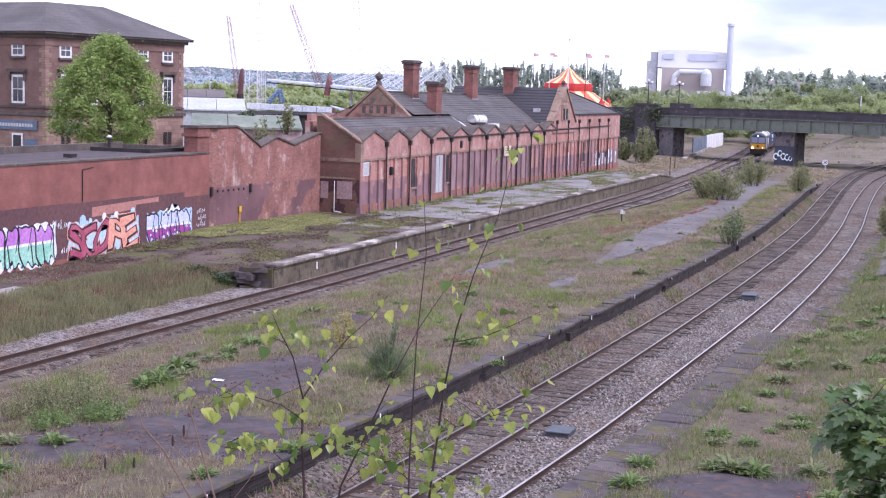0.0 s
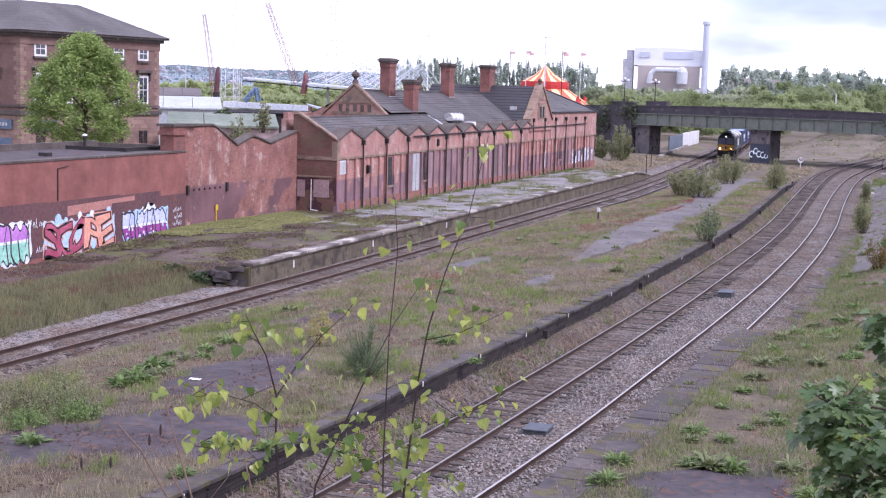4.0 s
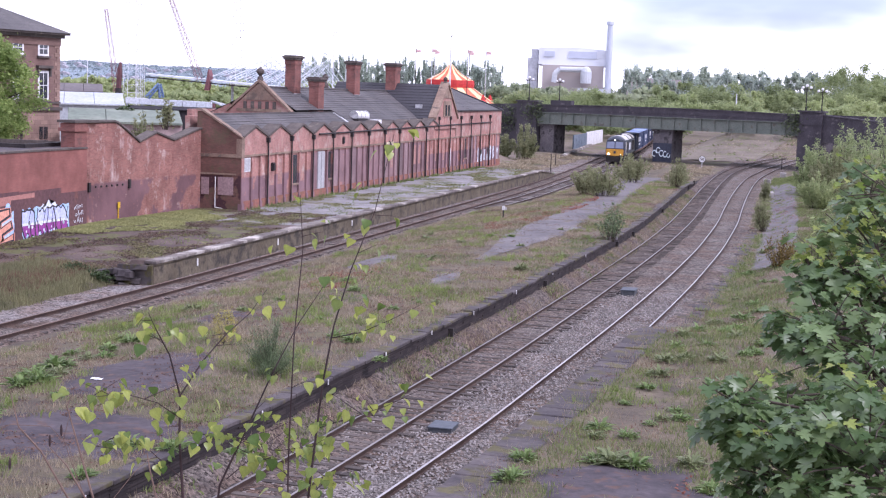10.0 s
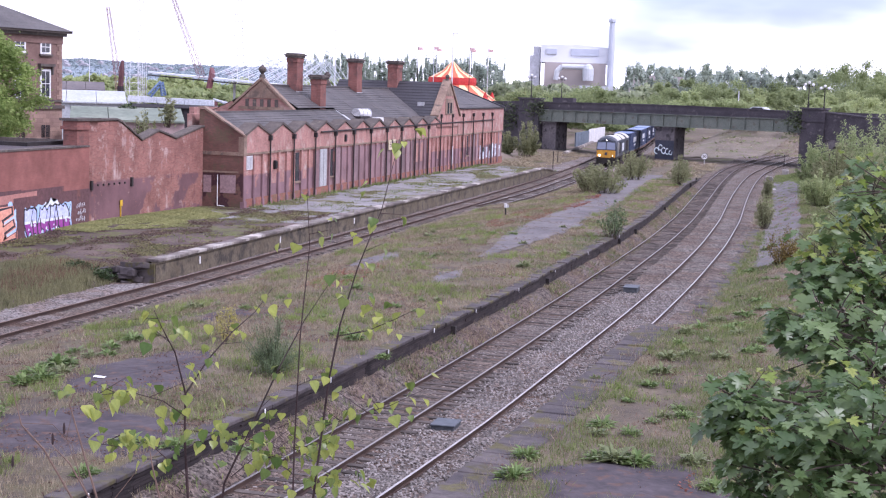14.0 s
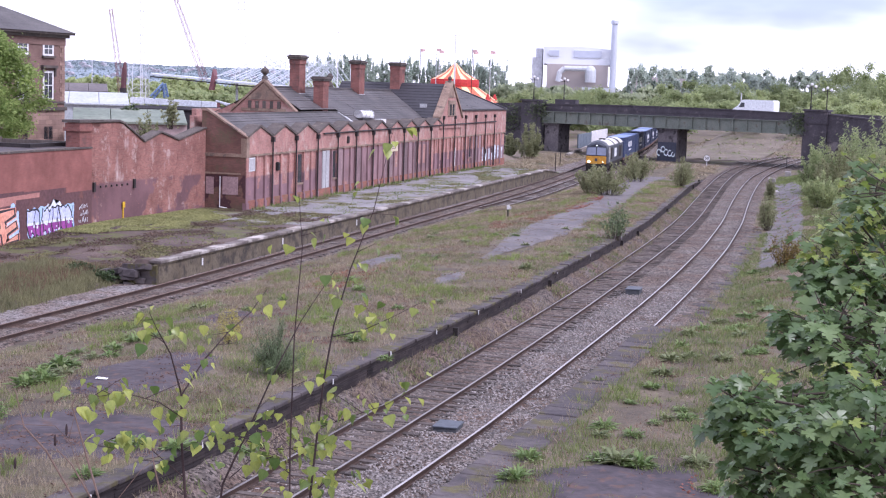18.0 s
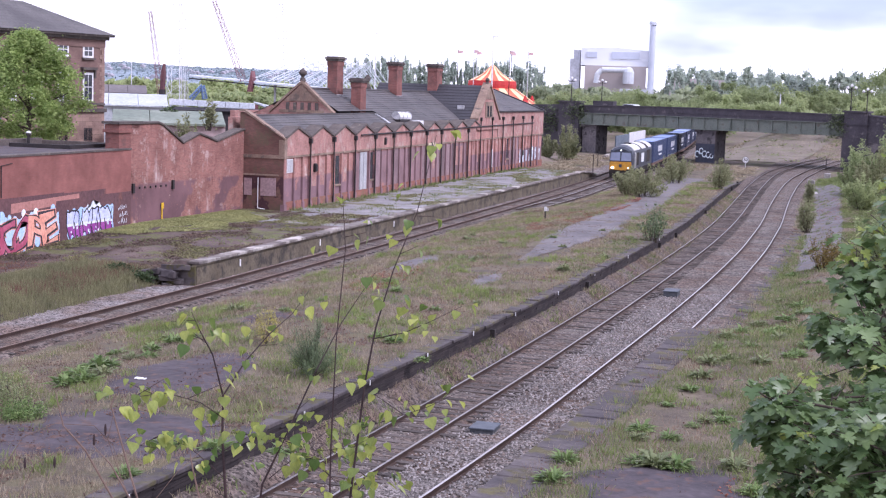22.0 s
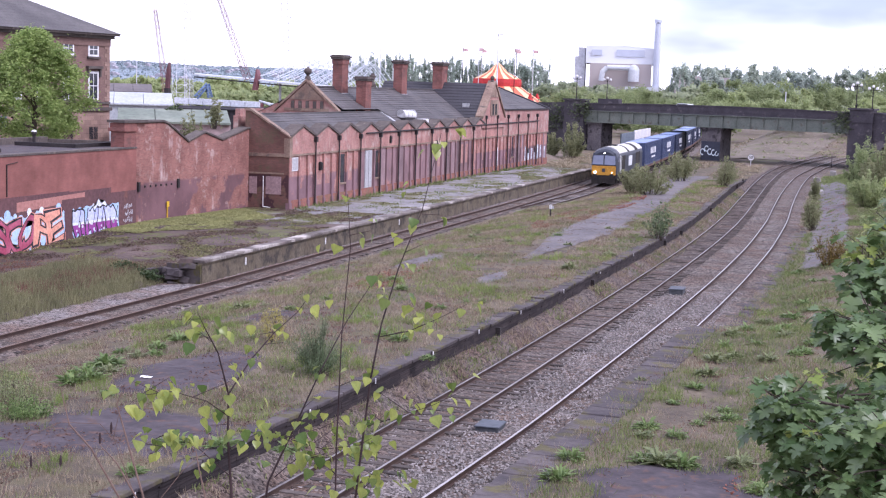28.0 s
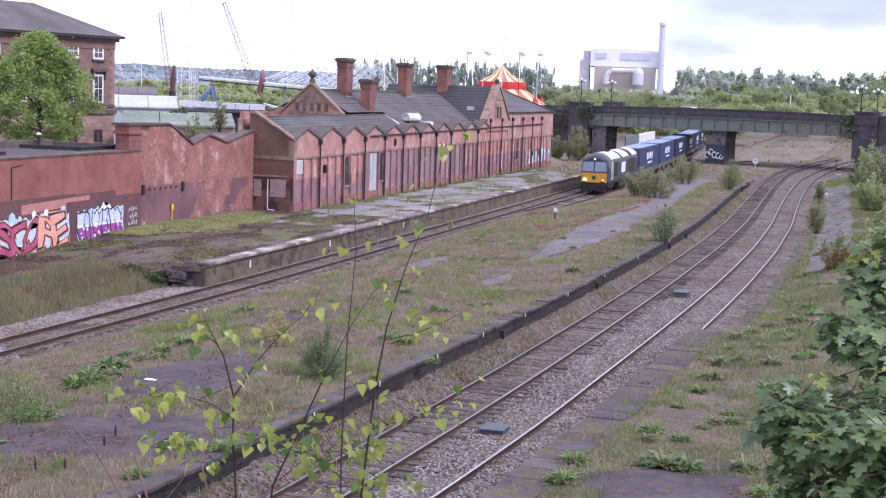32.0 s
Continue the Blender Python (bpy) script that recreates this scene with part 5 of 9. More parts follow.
road_approach()
B_ANG = radians(-22.73)


def on_bridge(u, v, z):
    c, s = math.cos(B_ANG), math.sin(B_ANG)
    return (-41 + u * c - v * s, 232 + u * s + v * c, z)


def lamp_post(u, v, z, h, label, globes=3):
    ob = thing("street_lamp", label, "street lamp", "bridge lamps", at=on_bridge(u, v, z))
    bm = bmesh.new()
    lathe(bm, (0, 0, 0), [(0.14, 0), (0.14, 0.4), (0.08, 0.5), (0.06, h - 0.4), (0.1, h - 0.38), (0.05, h - 0.2)], 8)
    part("column", bm, M["cast_iron"], ob)
    bm = bmesh.new()
    tube(bm, (-0.55, 0, h - 0.5), (0.55, 0, h - 0.5), 0.04)
    part("arm", bm, M["cast_iron"], ob)
    spots = [(-0.55, 0, h - 0.28), (0.55, 0, h - 0.28), (0, 0, h)][:globes]
    for q in spots:
        bm = bmesh.new()
        bmesh.ops.create_uvsphere(bm, u_segments=12, v_segments=8, radius=0.21)
        bmesh.ops.translate(bm, verts=bm.verts, vec=q)
        part("globe", bm, M["white_paint"], ob, "white glass globe")


lamp_post(42.0, 0.2, 8.3, 3.5, "dark lamp post with three white globes on the bridge")
lamp_post(42.6, 4.4, 8.0, 3.4, "dark lamp post with three white globes on the bridge")
lamp_post(-5.2, 0.2, 8.35, 3.6, "dark lamp post with three white globes on the bridge")
lamp_post(-6.8, 11.7, 8.3, 3.6, "dark lamp post with three white globes on the bridge")


# ---- the goods train ----
navy = stuff_mat("navy_paint", (0.034, 0.040, 0.056), (0.048, 0.055, 0.075), 0.5, 6.0, 0.45, bump=0.05, dist=0.003, third=(0.06, 0.06, 0.07), tlo=0.62, thi=0.72)
yellow = stuff_mat("cab_yellow", (0.44, 0.22, 0.025), (0.54, 0.28, 0.04), 1.0, 8.0, 0.5, bump=0, third=(0.35, 0.2, 0.05), tlo=0.64, thi=0.76)
roof_pale = stuff_mat("pale_roof_paint", (0.46, 0.45, 0.44), (0.60, 0.59, 0.57), 0.4, 5.0, 0.65, bump=0.05, dist=0.003, third=(0.30, 0.28, 0.26), tlo=0.58, thi=0.7)
grime = stuff_mat("grime_black", (0.02, 0.018, 0.018), (0.04, 0.034, 0.03), 1.0, 8.0, 0.85, bump=0.2, dist=0.01)
white_logo = stuff_mat("logo_white", (0.6, 0.62, 0.65), (0.7, 0.71, 0.74), 1.0, 8.0, 0.6, bump=0)
# the blue in this glass colour is a painted sky reflection
cab_glass = glass_mat("cab_glass", (0.10, 0.115, 0.17), 0.12)
head_glow = glow_mat("headlamp_glow", (1.0, 0.93, 0.8), 9.0)
LOCO = 22.0


def wheelset(parent, y, half=0.75):
    bm = bmesh.new()
    tube(bm, (-half, y, 0.5), (half, y, 0.5), 0.09)
    ax = part("wheelset", bm, grime, parent)
    for s in (-1, 1):
        bm = bmesh.new()
        tube(bm, (s * half - 0.06, y, 0.5), (s * half + 0.06, y, 0.5), 0.5, n=16)
        part("wheel", bm, grime, ax)


def bogie(parent, y, half):
    bm = bmesh.new()
    for s in (-1, 1):
        prism(bm, [(y - half - 0.4, 0.7), (y - half + 0.5, 0.45), (y + half - 0.5, 0.45), (y + half + 0.4, 0.7), (y + half + 0.4, 0.95), (y - half - 0.4, 0.95)], "x", s * 1.0 - 0.08, s * 1.0 + 0.08)
    box(bm, -0.9, 0.9, y - 0.3, y + 0.3, 0.6, 0.9)
    part("bogie_frame", bm, grime, parent)
    for d in ((-half, 0, half) if half > 1.3 else (-half, half)):
        wheelset(parent, y + d)


def locomotive():
    ob = thing("locomotive", "navy diesel locomotive with yellow nose and pale roof", "locomotive")
    w = 1.32
    # body shell with rounded roof
    def shell(inset, top):
        h = 3.9 - top
        return [(-w + inset, 1.15), (w - inset, 1.15), (w - inset, h - 0.95), (w - inset - 0.1, h - 0.6), (w - inset - 0.42, h - 0.25), (w - inset - 0.85, h - 0.06), (0, h), (-w + inset + 0.85, h - 0.06), (-w + inset + 0.42, h - 0.25), (-w + inset + 0.1, h - 0.6), (-w + inset, h - 0.95)]
    def loft(bm, secs):
        rings = [[bm.verts.new((u, y, v)) for u, v in pts] for y, pts in secs]
        for a, b in zip(rings[:-1], rings[1:]):
            for i in range(len(a)):
                j = (i + 1) % len(a)
                bm.faces.new((a[i], a[j], b[j], b[i]))
        bm.faces.new(rings[0])
        bm.faces.new(rings[-1][::-1])
    bm = bmesh.new()
    loft(bm, [(0.50, shell(0.10, 0.42)), (0.80, shell(0.02, 0.2)), (1.5, shell(0.0, 0.06)), (2.6, shell(0.0, 0.06)), (19.4, shell(0.0, 0.06)), (21.05, shell(0.02, 0.1)), (21.45, shell(0.12, 0.35))])
    part("body", bm, navy, ob)
    # pale roof skin, split by dark grilles
    def roof_arc(a, b, lift):
        prof = [(-w + 0.06, 3.2), (-w + 0.14, 3.34), (-w + 0.42, 3.6), (-w + 0.85, 3.79), (0, 3.86), (w - 0.85, 3.79), (w - 0.42, 3.6), (w - 0.14, 3.34), (w - 0.06, 3.2)]
        bm = bmesh.new()
        r = [[bm.verts.new((u * (1 + lift * 0.02), y, v + lift)) for u, v in prof] for y in (a, b)]
        for i in range(len(prof) - 1):
            bm.faces.new((r[0][i], r[0][i + 1], r[1][i + 1], r[1][i]))
        return bm
    part("roof_panel", roof_arc(2.4, 8.6, 0.03), roof_pale, ob, "pale grey weathered roof")
    part("roof_grille", roof_arc(8.7, 9.9, 0.02), grime, ob)
    part("roof_panel", roof_arc(10.0, 14.6, 0.03), roof_pale, ob)
    part("roof_panel", roof_arc(17.0, 20.9, 0.03), roof_pale, ob)
    part("radiator_grille", roof_arc(14.7, 16.9, 0.02), grime, ob)
    part("exhaust", boxes((-0.35, 0.35, 6.0, 7.2, 3.8, 4.0)), grime, ob)
    # nose
    bm = bmesh.new()
    prism(bm, [(-1.22, 1.05), (1.22, 1.05), (1.22, 2.02), (-1.22, 2.02)], "y", 0.30, 0.62)
    bmesh.ops.bevel(bm, geom=bm.edges[:], offset=0.05, segments=2, affect="EDGES")
    part("nose", bm, yellow, ob, "warning yellow nose panel")
    for s in (-1, 1):
        bm = bmesh.new()
        vs = [bm.verts.new(q) for q in ((s * 0.07, 0.31, 2.14), (s * 1.18, 0.31, 2.14), (s * 1.10, 0.49, 3.02), (s * 0.07, 0.49, 3.08))]
        vs += [bm.verts.new(v.co + Vector((0, 0.1, 0))) for v in vs]
        bm.faces.new(vs[:4])
        bm.faces.new(vs[4:][::-1])
        for i in range(4):
            bm.faces.new((vs[i], vs[(i + 1) % 4], vs[4 + (i + 1) % 4], vs[4 + i]))
        part("windscreen", bm, cab_glass, ob)
    bm = bmesh.new()
    loft(bm, [(0.36, [(-1.26, 2.02), (1.26, 2.02), (1.26, 2.16), (-1.26, 2.16)]), (0.60, [(-1.26, 2.02), (1.26, 2.02), (1.16, 3.3), (-1.16, 3.3)])])
    part("cab_front", bm, navy, ob)
    for s, m, r in ((-1, head_glow, 0.12), (1, head_glow, 0.04)):
        bm = bmesh.new()
        tube(bm, (s * 0.86, 0.22, 1.34), (s * 0.86, 0.32, 1.34), r, n=12)
        part("headlight", bm, m, ob, "lit headlight")
    bm = bmesh.new()
    tube(bm, (0, 0.46, 3.3), (0, 0.75, 3.3), 0.055, n=10)
    part("marker_light", bm, head_glow, ob, "lit high marker light")
    part("badge", boxes((-0.16, 0.16, 0.285, 0.30, 1.4, 1.75)), navy, ob)
    part("buffer_beam", boxes((-1.25, 1.25, 0.35, 0.75, 0.75, 1.12)), grime, ob)
    part("snow_plough", boxes((-1.2, -0.3, 0.3, 0.5, 0.2, 0.75), (0.3, 1.2, 0.3, 0.5, 0.2, 0.75), (-0.3, 0.3, 0.35, 0.5, 0.35, 0.75)), grime, ob)
    for s in (-1, 1):
        bm = bmesh.new()
        tube(bm, (s * 0.87, 0.35, 1.0), (s * 0.87, 0.02, 1.0), 0.09)
        tube(bm, (s * 0.87, 0.02, 1.0), (s * 0.87, -0.05, 1.0), 0.24, n=14)
        part("buffer", bm, grime, ob)
    part("underframe", boxes((-1.3, 1.3, 0.7, 21.3, 0.9, 1.2)), grime, ob)
    part("fuel_tank", boxes((-1.25, 1.25, 8.2, 14.0, 0.35, 0.95)), grime, ob)
    bogie(ob, 4.3, 2.0)
    bogie(ob, 17.7, 2.0)
    for s in (-1, 1):
        e = s * (w + 0.012)
        part("side_window", boxes((min(e, s * w), max(e, s * w), 1.3, 2.2, 2.35, 3.0)), cab_glass, ob)
        part("cab_door", boxes((min(e, s * w), max(e, s * w), 2.5, 3.2, 1.25, 3.05)), roof_pale, ob)
        part("grille", boxes((min(e, s * w), max(e, s * w), 4.0, 6.6, 1.5, 2.95)), grime, ob)
        part("grille", boxes((min(e, s * w), max(e, s * w), 15.0, 18.5, 1.5, 2.95)), grime, ob)
        part("emblem", boxes((min(e, s * w), max(e, s * w), 9.2, 12.0, 1.7, 2.75)), white_logo, ob, "white block emblem")
        bm = bmesh.new()
        tube(bm, (s * (w + 0.06), 3.4, 1.3), (s * (w + 0.06), 3.4, 2.9), 0.03, n=6)
        tube(bm, (s * (w + 0.06), 2.3, 1.3), (s * (w + 0.06), 2.3, 2.9), 0.03, n=6)
        part("handrail", bm, roof_pale, ob)
    return ob


def flat_wagon(length):
    ob = thing("flat_wagon", "grimy brown flat container wagon", "wagon", "train wagons")
    part("frame", boxes((-1.2, -1.0, 0.3, length - 0.3, 0.72, 1.02), (1.0, 1.2, 0.3, length - 0.3, 0.72, 1.02), (-1.0, 1.0, 0.3, 0.6, 0.7, 1.0), (-1.0, 1.0, length - 0.6, length - 0.3, 0.7, 1.0), (-0.25, 0.25, 0.6, length - 0.6, 0.75, 0.95)), stuff_mat("wagon_rust", (0.12, 0.07, 0.05), (0.17, 0.10, 0.075), 0.8, 7, 0.85, bump=0.2, dist=0.01) if "wagon_rust" not in bpy.data.materials else bpy.data.materials["wagon_rust"], ob)
    bogie(ob, 2.6, 0.95)
    bogie(ob, length - 2.6, 0.95)
    for s in (-1, 1):
        bm = bmesh.new()
        tube(bm, (s * 0.87, 0.3, 1.0), (s * 0.87, -0.1, 1.0), 0.1)
        tube(bm, (s * 0.87, -0.1, 1.0), (s * 0.87, -0.16, 1.0), 0.22, n=12)
        part("buffer", bm, grime, ob)
    return ob


def container(length, colour, roof_colour, end_colour, label):
    ob = thing("shipping_container", label, "container", "train containers")
    z0, z1, w = 1.03, 3.72, 1.25
    # ribbed sides
    n = int(length / 0.3)
    for s in (-1, 1):
        bm = bmesh.new()
        for i in range(n):
            y = length * i / n
            d = 0.0 if i % 2 else 0.035
            box(bm, min(s * (w - 0.06), s * (w - d)), max(s * (w - 0.06), s * (w - d)), y, y + length / n, z0 + 0.15, z1 - 0.12)
        part("side_panel", bm, colour, ob)
    part("frame", boxes((-w, w, 0, length, z0, z0 + 0.15), (-w, -w + 0.12, 0, 0.14, z0, z1), (w - 0.12, w, 0, 0.14, z0, z1), (-w, -w + 0.12, length - 0.14, length, z0, z1), (w - 0.12, w, length - 0.14, length, z0, z1), (-w, -w + 0.1, 0, length, z1 - 0.12, z1), (w - 0.1, w, 0, length, z1 - 0.12, z1)), colour, ob)
    part("roof", boxes((-w + 0.1, w - 0.1, 0.02, length - 0.02, z1 - 0.06, z1 - 0.015)), roof_colour, ob)
    part("end_panel", boxes((-w + 0.12, w - 0.12, 0.03, 0.08, z0 + 0.15, z1 - 0.1)), end_colour, ob)
    part("end_panel", boxes((-w + 0.12, w - 0.12, length - 0.08, length - 0.03, z0 + 0.15, z1 - 0.1)), end_colour, ob)
    for s in (-1, 1):
        e0, e1 = sorted((s * (w + 0.002), s * (w + 0.012)))
        for i in range(4):
            y = length * (0.34 + 0.085 * i)
            part("emblem", boxes((e0, e1, y, y + length * 0.055, 2.25, 3.0)), white_logo, ob, "white block emblem")
        part("emblem", boxes((e0, e1, length * 0.40, length * 0.62, 1.75, 1.95)), white_logo, ob)
    return ob


blue_box = stuff_mat("container_blue", (0.05, 0.068, 0.135), (0.068, 0.088, 0.165), 0.4, 5.0, 0.55, bump=0.05, dist=0.003, third=(0.08, 0.09, 0.14), tlo=0.62, thi=0.74)
blue_roof = stuff_mat("container_roof", (0.16, 0.22, 0.40), (0.22, 0.28, 0.46), 0.4, 5.0, 0.6, bump=0)
night_box = stuff_mat("container_night", (0.026, 0.034, 0.07), (0.038, 0.047, 0.09), 0.4, 5.0, 0.55, bump=0.05, dist=0.003)
# near-black copy of the side blue: shade on the end panels, kept as colour
shaded_end = stuff_mat("container_end_shaded", (0.018, 0.022, 0.04), (0.028, 0.03, 0.05), 0.6, 6.0, 0.6, bump=0)
PITCH, CLEN = 21.4, 18.6
loco = locomotive()
wagons, containers = [], []
for i in range(6):
    wagons.append(flat_wagon(PITCH - 0.9))
    containers.append(container(CLEN, blue_box if i < 2 else night_box, blue_roof, shaded_end if i in (2, 4) else blue_box, "dark blue ribbed shipping container with white block emblem" if i < 2 else "blackish blue ribbed shipping container with white block emblem"))


def van():
    ob = thing("van", "tall white panel van driving over the bridge", "van")
    white_van = stuff_mat("van_white", (0.72, 0.75, 0.78), (0.80, 0.82, 0.84), 0.5, 5, 0.35, bump=0)
    side = [(0.0, 0.45), (6.6, 0.45), (6.65, 2.5), (6.4, 2.72), (1.9, 2.74), (1.5, 2.6), (0.95, 1.75), (0.1, 1.35), (-0.05, 0.9)]
    bm = prisms((side, "y", -1.0, 1.0))
    bmesh.ops.bevel(bm, geom=bm.edges[:], offset=0.06, segments=2, affect="EDGES")
    part("body", bm, white_van, ob)
    part("windscreen", prisms(([(0.93, 1.80), (1.42, 2.5), (1.46, 2.47), (0.98, 1.78)], "y", -0.85, 0.85)), M["window_dark"], ob)
    for s in (-1, 1):
        e0, e1 = sorted((s * 0.99, s * 1.008))
        part("side_window", prisms(([(1.05, 1.62), (2.0, 1.62), (2.0, 2.3), (1.5, 2.3)], "y", e0, e1)), M["window_dark"], ob)
        for x in (1.1, 5.3):
            bm = bmesh.new()
            tube(bm, (x, s * 0.8, 0.34), (x, s * 1.0, 0.34), 0.34, n=16)
            part("wheel", bm, grime, ob)
    return ob


the_van = van()


def spread(t, table):
    return float(np.interp(t, [r[0] for r in table], [r[1] for r in table]))


TRAIN_Y = [(t, 253 - 5.154 * t + 0.0493 * t * t) for t in range(0, 33)]


def ride(y0, length):
    """The pose of a vehicle whose front stands at y0 on the diverging line."""
    a = Vector((TRACK_B(y0), y0, 0))
    y1 = y0 + length * 0.985
    b = Vector((TRACK_B(y1), y1, 0))
    ang = math.atan2(-(b.x - a.x), b.y - a.y)
    return pose(a.x, a.y, 0.0, 0, 0, math.degrees(ang))


def motions():
    ts = [t * 0.5 for t in range(0, 65)]
    walk(loco, [(t, ride(spread(t, TRAIN_Y), LOCO)) for t in ts])
    for i, (wg, ct) in enumerate(zip(wagons, containers)):
        off = LOCO + 0.7 + PITCH * i
        walk(wg, [(t, ride(spread(t, TRAIN_Y) + off + 0.3, PITCH - 0.9)) for t in ts])
        walk(ct, [(t, ride(spread(t, TRAIN_Y) + off + 0.3, PITCH - 0.9) @ pose(0, (PITCH - 0.9 - CLEN) / 2, 0)) for t in ts])
    # the van comes over the bridge from the far end and runs off behind the station
    rows = []
    for t in ts:
        u = 43.4 - (t - 17.0) * 14.6
        rows.append((t, pose(*on_bridge(max(-32, min(170, u)), 3.2, 6.64), 0, 0, -22.73)))
    walk(the_van, rows)
    traffic()
    wind()


# ---- leaves, blades and crowns ----
RNG = np.random.default_rng(7)


def cards(centres, size, flat=0.0, rng=RNG):
    """Small four-cornered leaves at the centres, turned at random; flat: 1 lies level."""
    n = len(centres)
    a = rng.normal(size=(n, 3))
    a[:, 2] *= 1 - flat
    a /= np.linalg.norm(a, axis=1)[:, None] + 1e-9
    b = rng.normal(size=(n, 3))
    b -= a * (a * b).sum(1)[:, None]
    b[:, 2] *= 1 - flat * 0.7
    b /= np.linalg.norm(b, axis=1)[:, None] + 1e-9
    s = size * rng.uniform(0.6, 1.3, (n, 1))
    w = s * rng.uniform(0.35, 0.6, (n, 1))
    return np.stack([centres - a * s, centres - b * w + a * s * 0.15, centres + a * s, centres + b * w + a * s * 0.15], axis=1)


def crown_points(c, r, clumps, per, spread=0.28, rng=RNG, low=-0.6):
    """Points in clumps through an uneven rounded crown."""
    out = []
    for i in range(clumps):
        d = rng.normal(size=3)
        d /= np.linalg.norm(d)
        if d[2] < low:
            d[2] = -d[2]
        k = rng.uniform(0.45, 1.0) ** 0.6
        p = np.array(c) + d * k * np.array(r) * rng.uniform(0.85, 1.08)
        out.append(p + rng.normal(size=(per, 3)) * spread * np.array(r) * rng.uniform(0.5, 1.1))
    return np.concatenate(out)


def blades(pts, height, width, lean=0.35, rng=RNG):
    """Grass blades as slim triangles standing on the points."""
    n = len(pts)
    a = rng.uniform(0, 2 * math.pi, n)
    w = width * rng.uniform(0.6, 1.4, n)
    h = height * rng.uniform(0.35, 1.25, n)
    d = np.stack([np.cos(a), np.sin(a), np.zeros(n)], 1)
    l = rng.normal(size=(n, 2)) * lean * h[:, None]
    tip = pts + np.stack([l[:, 0], l[:, 1], h], 1)
    base = pts - np.array([0, 0, 0.03])
    return np.stack([base - d * w[:, None], base + d * w[:, None], tip], axis=1)


def scatter(n, xa, xb, y0, y1, height, keep=None, rng=RNG, power=1.0):
    """n points on a surface between two lines, thinned by keep(x, y)."""
    out = []
    ys = y0 + (y1 - y0) * rng.uniform(0, 1, n) ** power
    us = rng.uniform(0, 1, n)
    for y, u in zip(ys, us):
        a, b = xa(y), xb(y)
        x = a + (b - a) * u
        if keep is None or keep(x, y):
            out.append((x, y, height(x, y)))
    return np.array(out)


def leafy(name, quads, material, label, category, kind="", parent=None):
    ob = np_mesh(name, quads.reshape(-1, 3), quads.shape[1], material)
    if parent:
        ob.parent = parent
        return ob
    return tagged(ob, label, category, "", kind)


G_SPRING = leaf_mat("spring_green_leaves", (0.17, 0.255, 0.075), (0.37, 0.455, 0.165), 0.5, 0.4, 0.6, 0.2)
# distance haze is mixed into this leaf green
G_HAZE = leaf_mat("hazy_green_leaves", (0.29, 0.34, 0.23), (0.40, 0.44, 0.31), 0.6, 0.02, 1.0, 0.0)
G_WOOD = leaf_mat("wood_green_leaves", (0.235, 0.29, 0.15), (0.36, 0.41, 0.22), 0.62, 0.06, 1.0, 0.0)
G_PALE = leaf_mat("pale_green_leaves", (0.33, 0.395, 0.20), (0.46, 0.51, 0.28), 0.65, 0.05, 1.0, 0.0)
G_DARK = leaf_mat("dark_green_leaves", (0.035, 0.06, 0.025), (0.07, 0.10, 0.04), 0.2, 0.1)
G_BUSH = leaf_mat("grey_green_leaves", (0.21, 0.225, 0.125), (0.36, 0.37, 0.225), 0.6, 0.8, 0.9, 0.05)
# both far leaf colours are paled and blued to stand for distance haze
G_FAR = leaf_mat("far_hazed_leaves", (0.42, 0.49, 0.45), (0.53, 0.59, 0.53), 0.6, 0.01, 1.0, 0.0)
G_FARDARK = leaf_mat("far_hazed_dark_leaves", (0.22, 0.25, 0.27), (0.28, 0.31, 0.32), 0.2, 0.01, 1.0, 0.0)

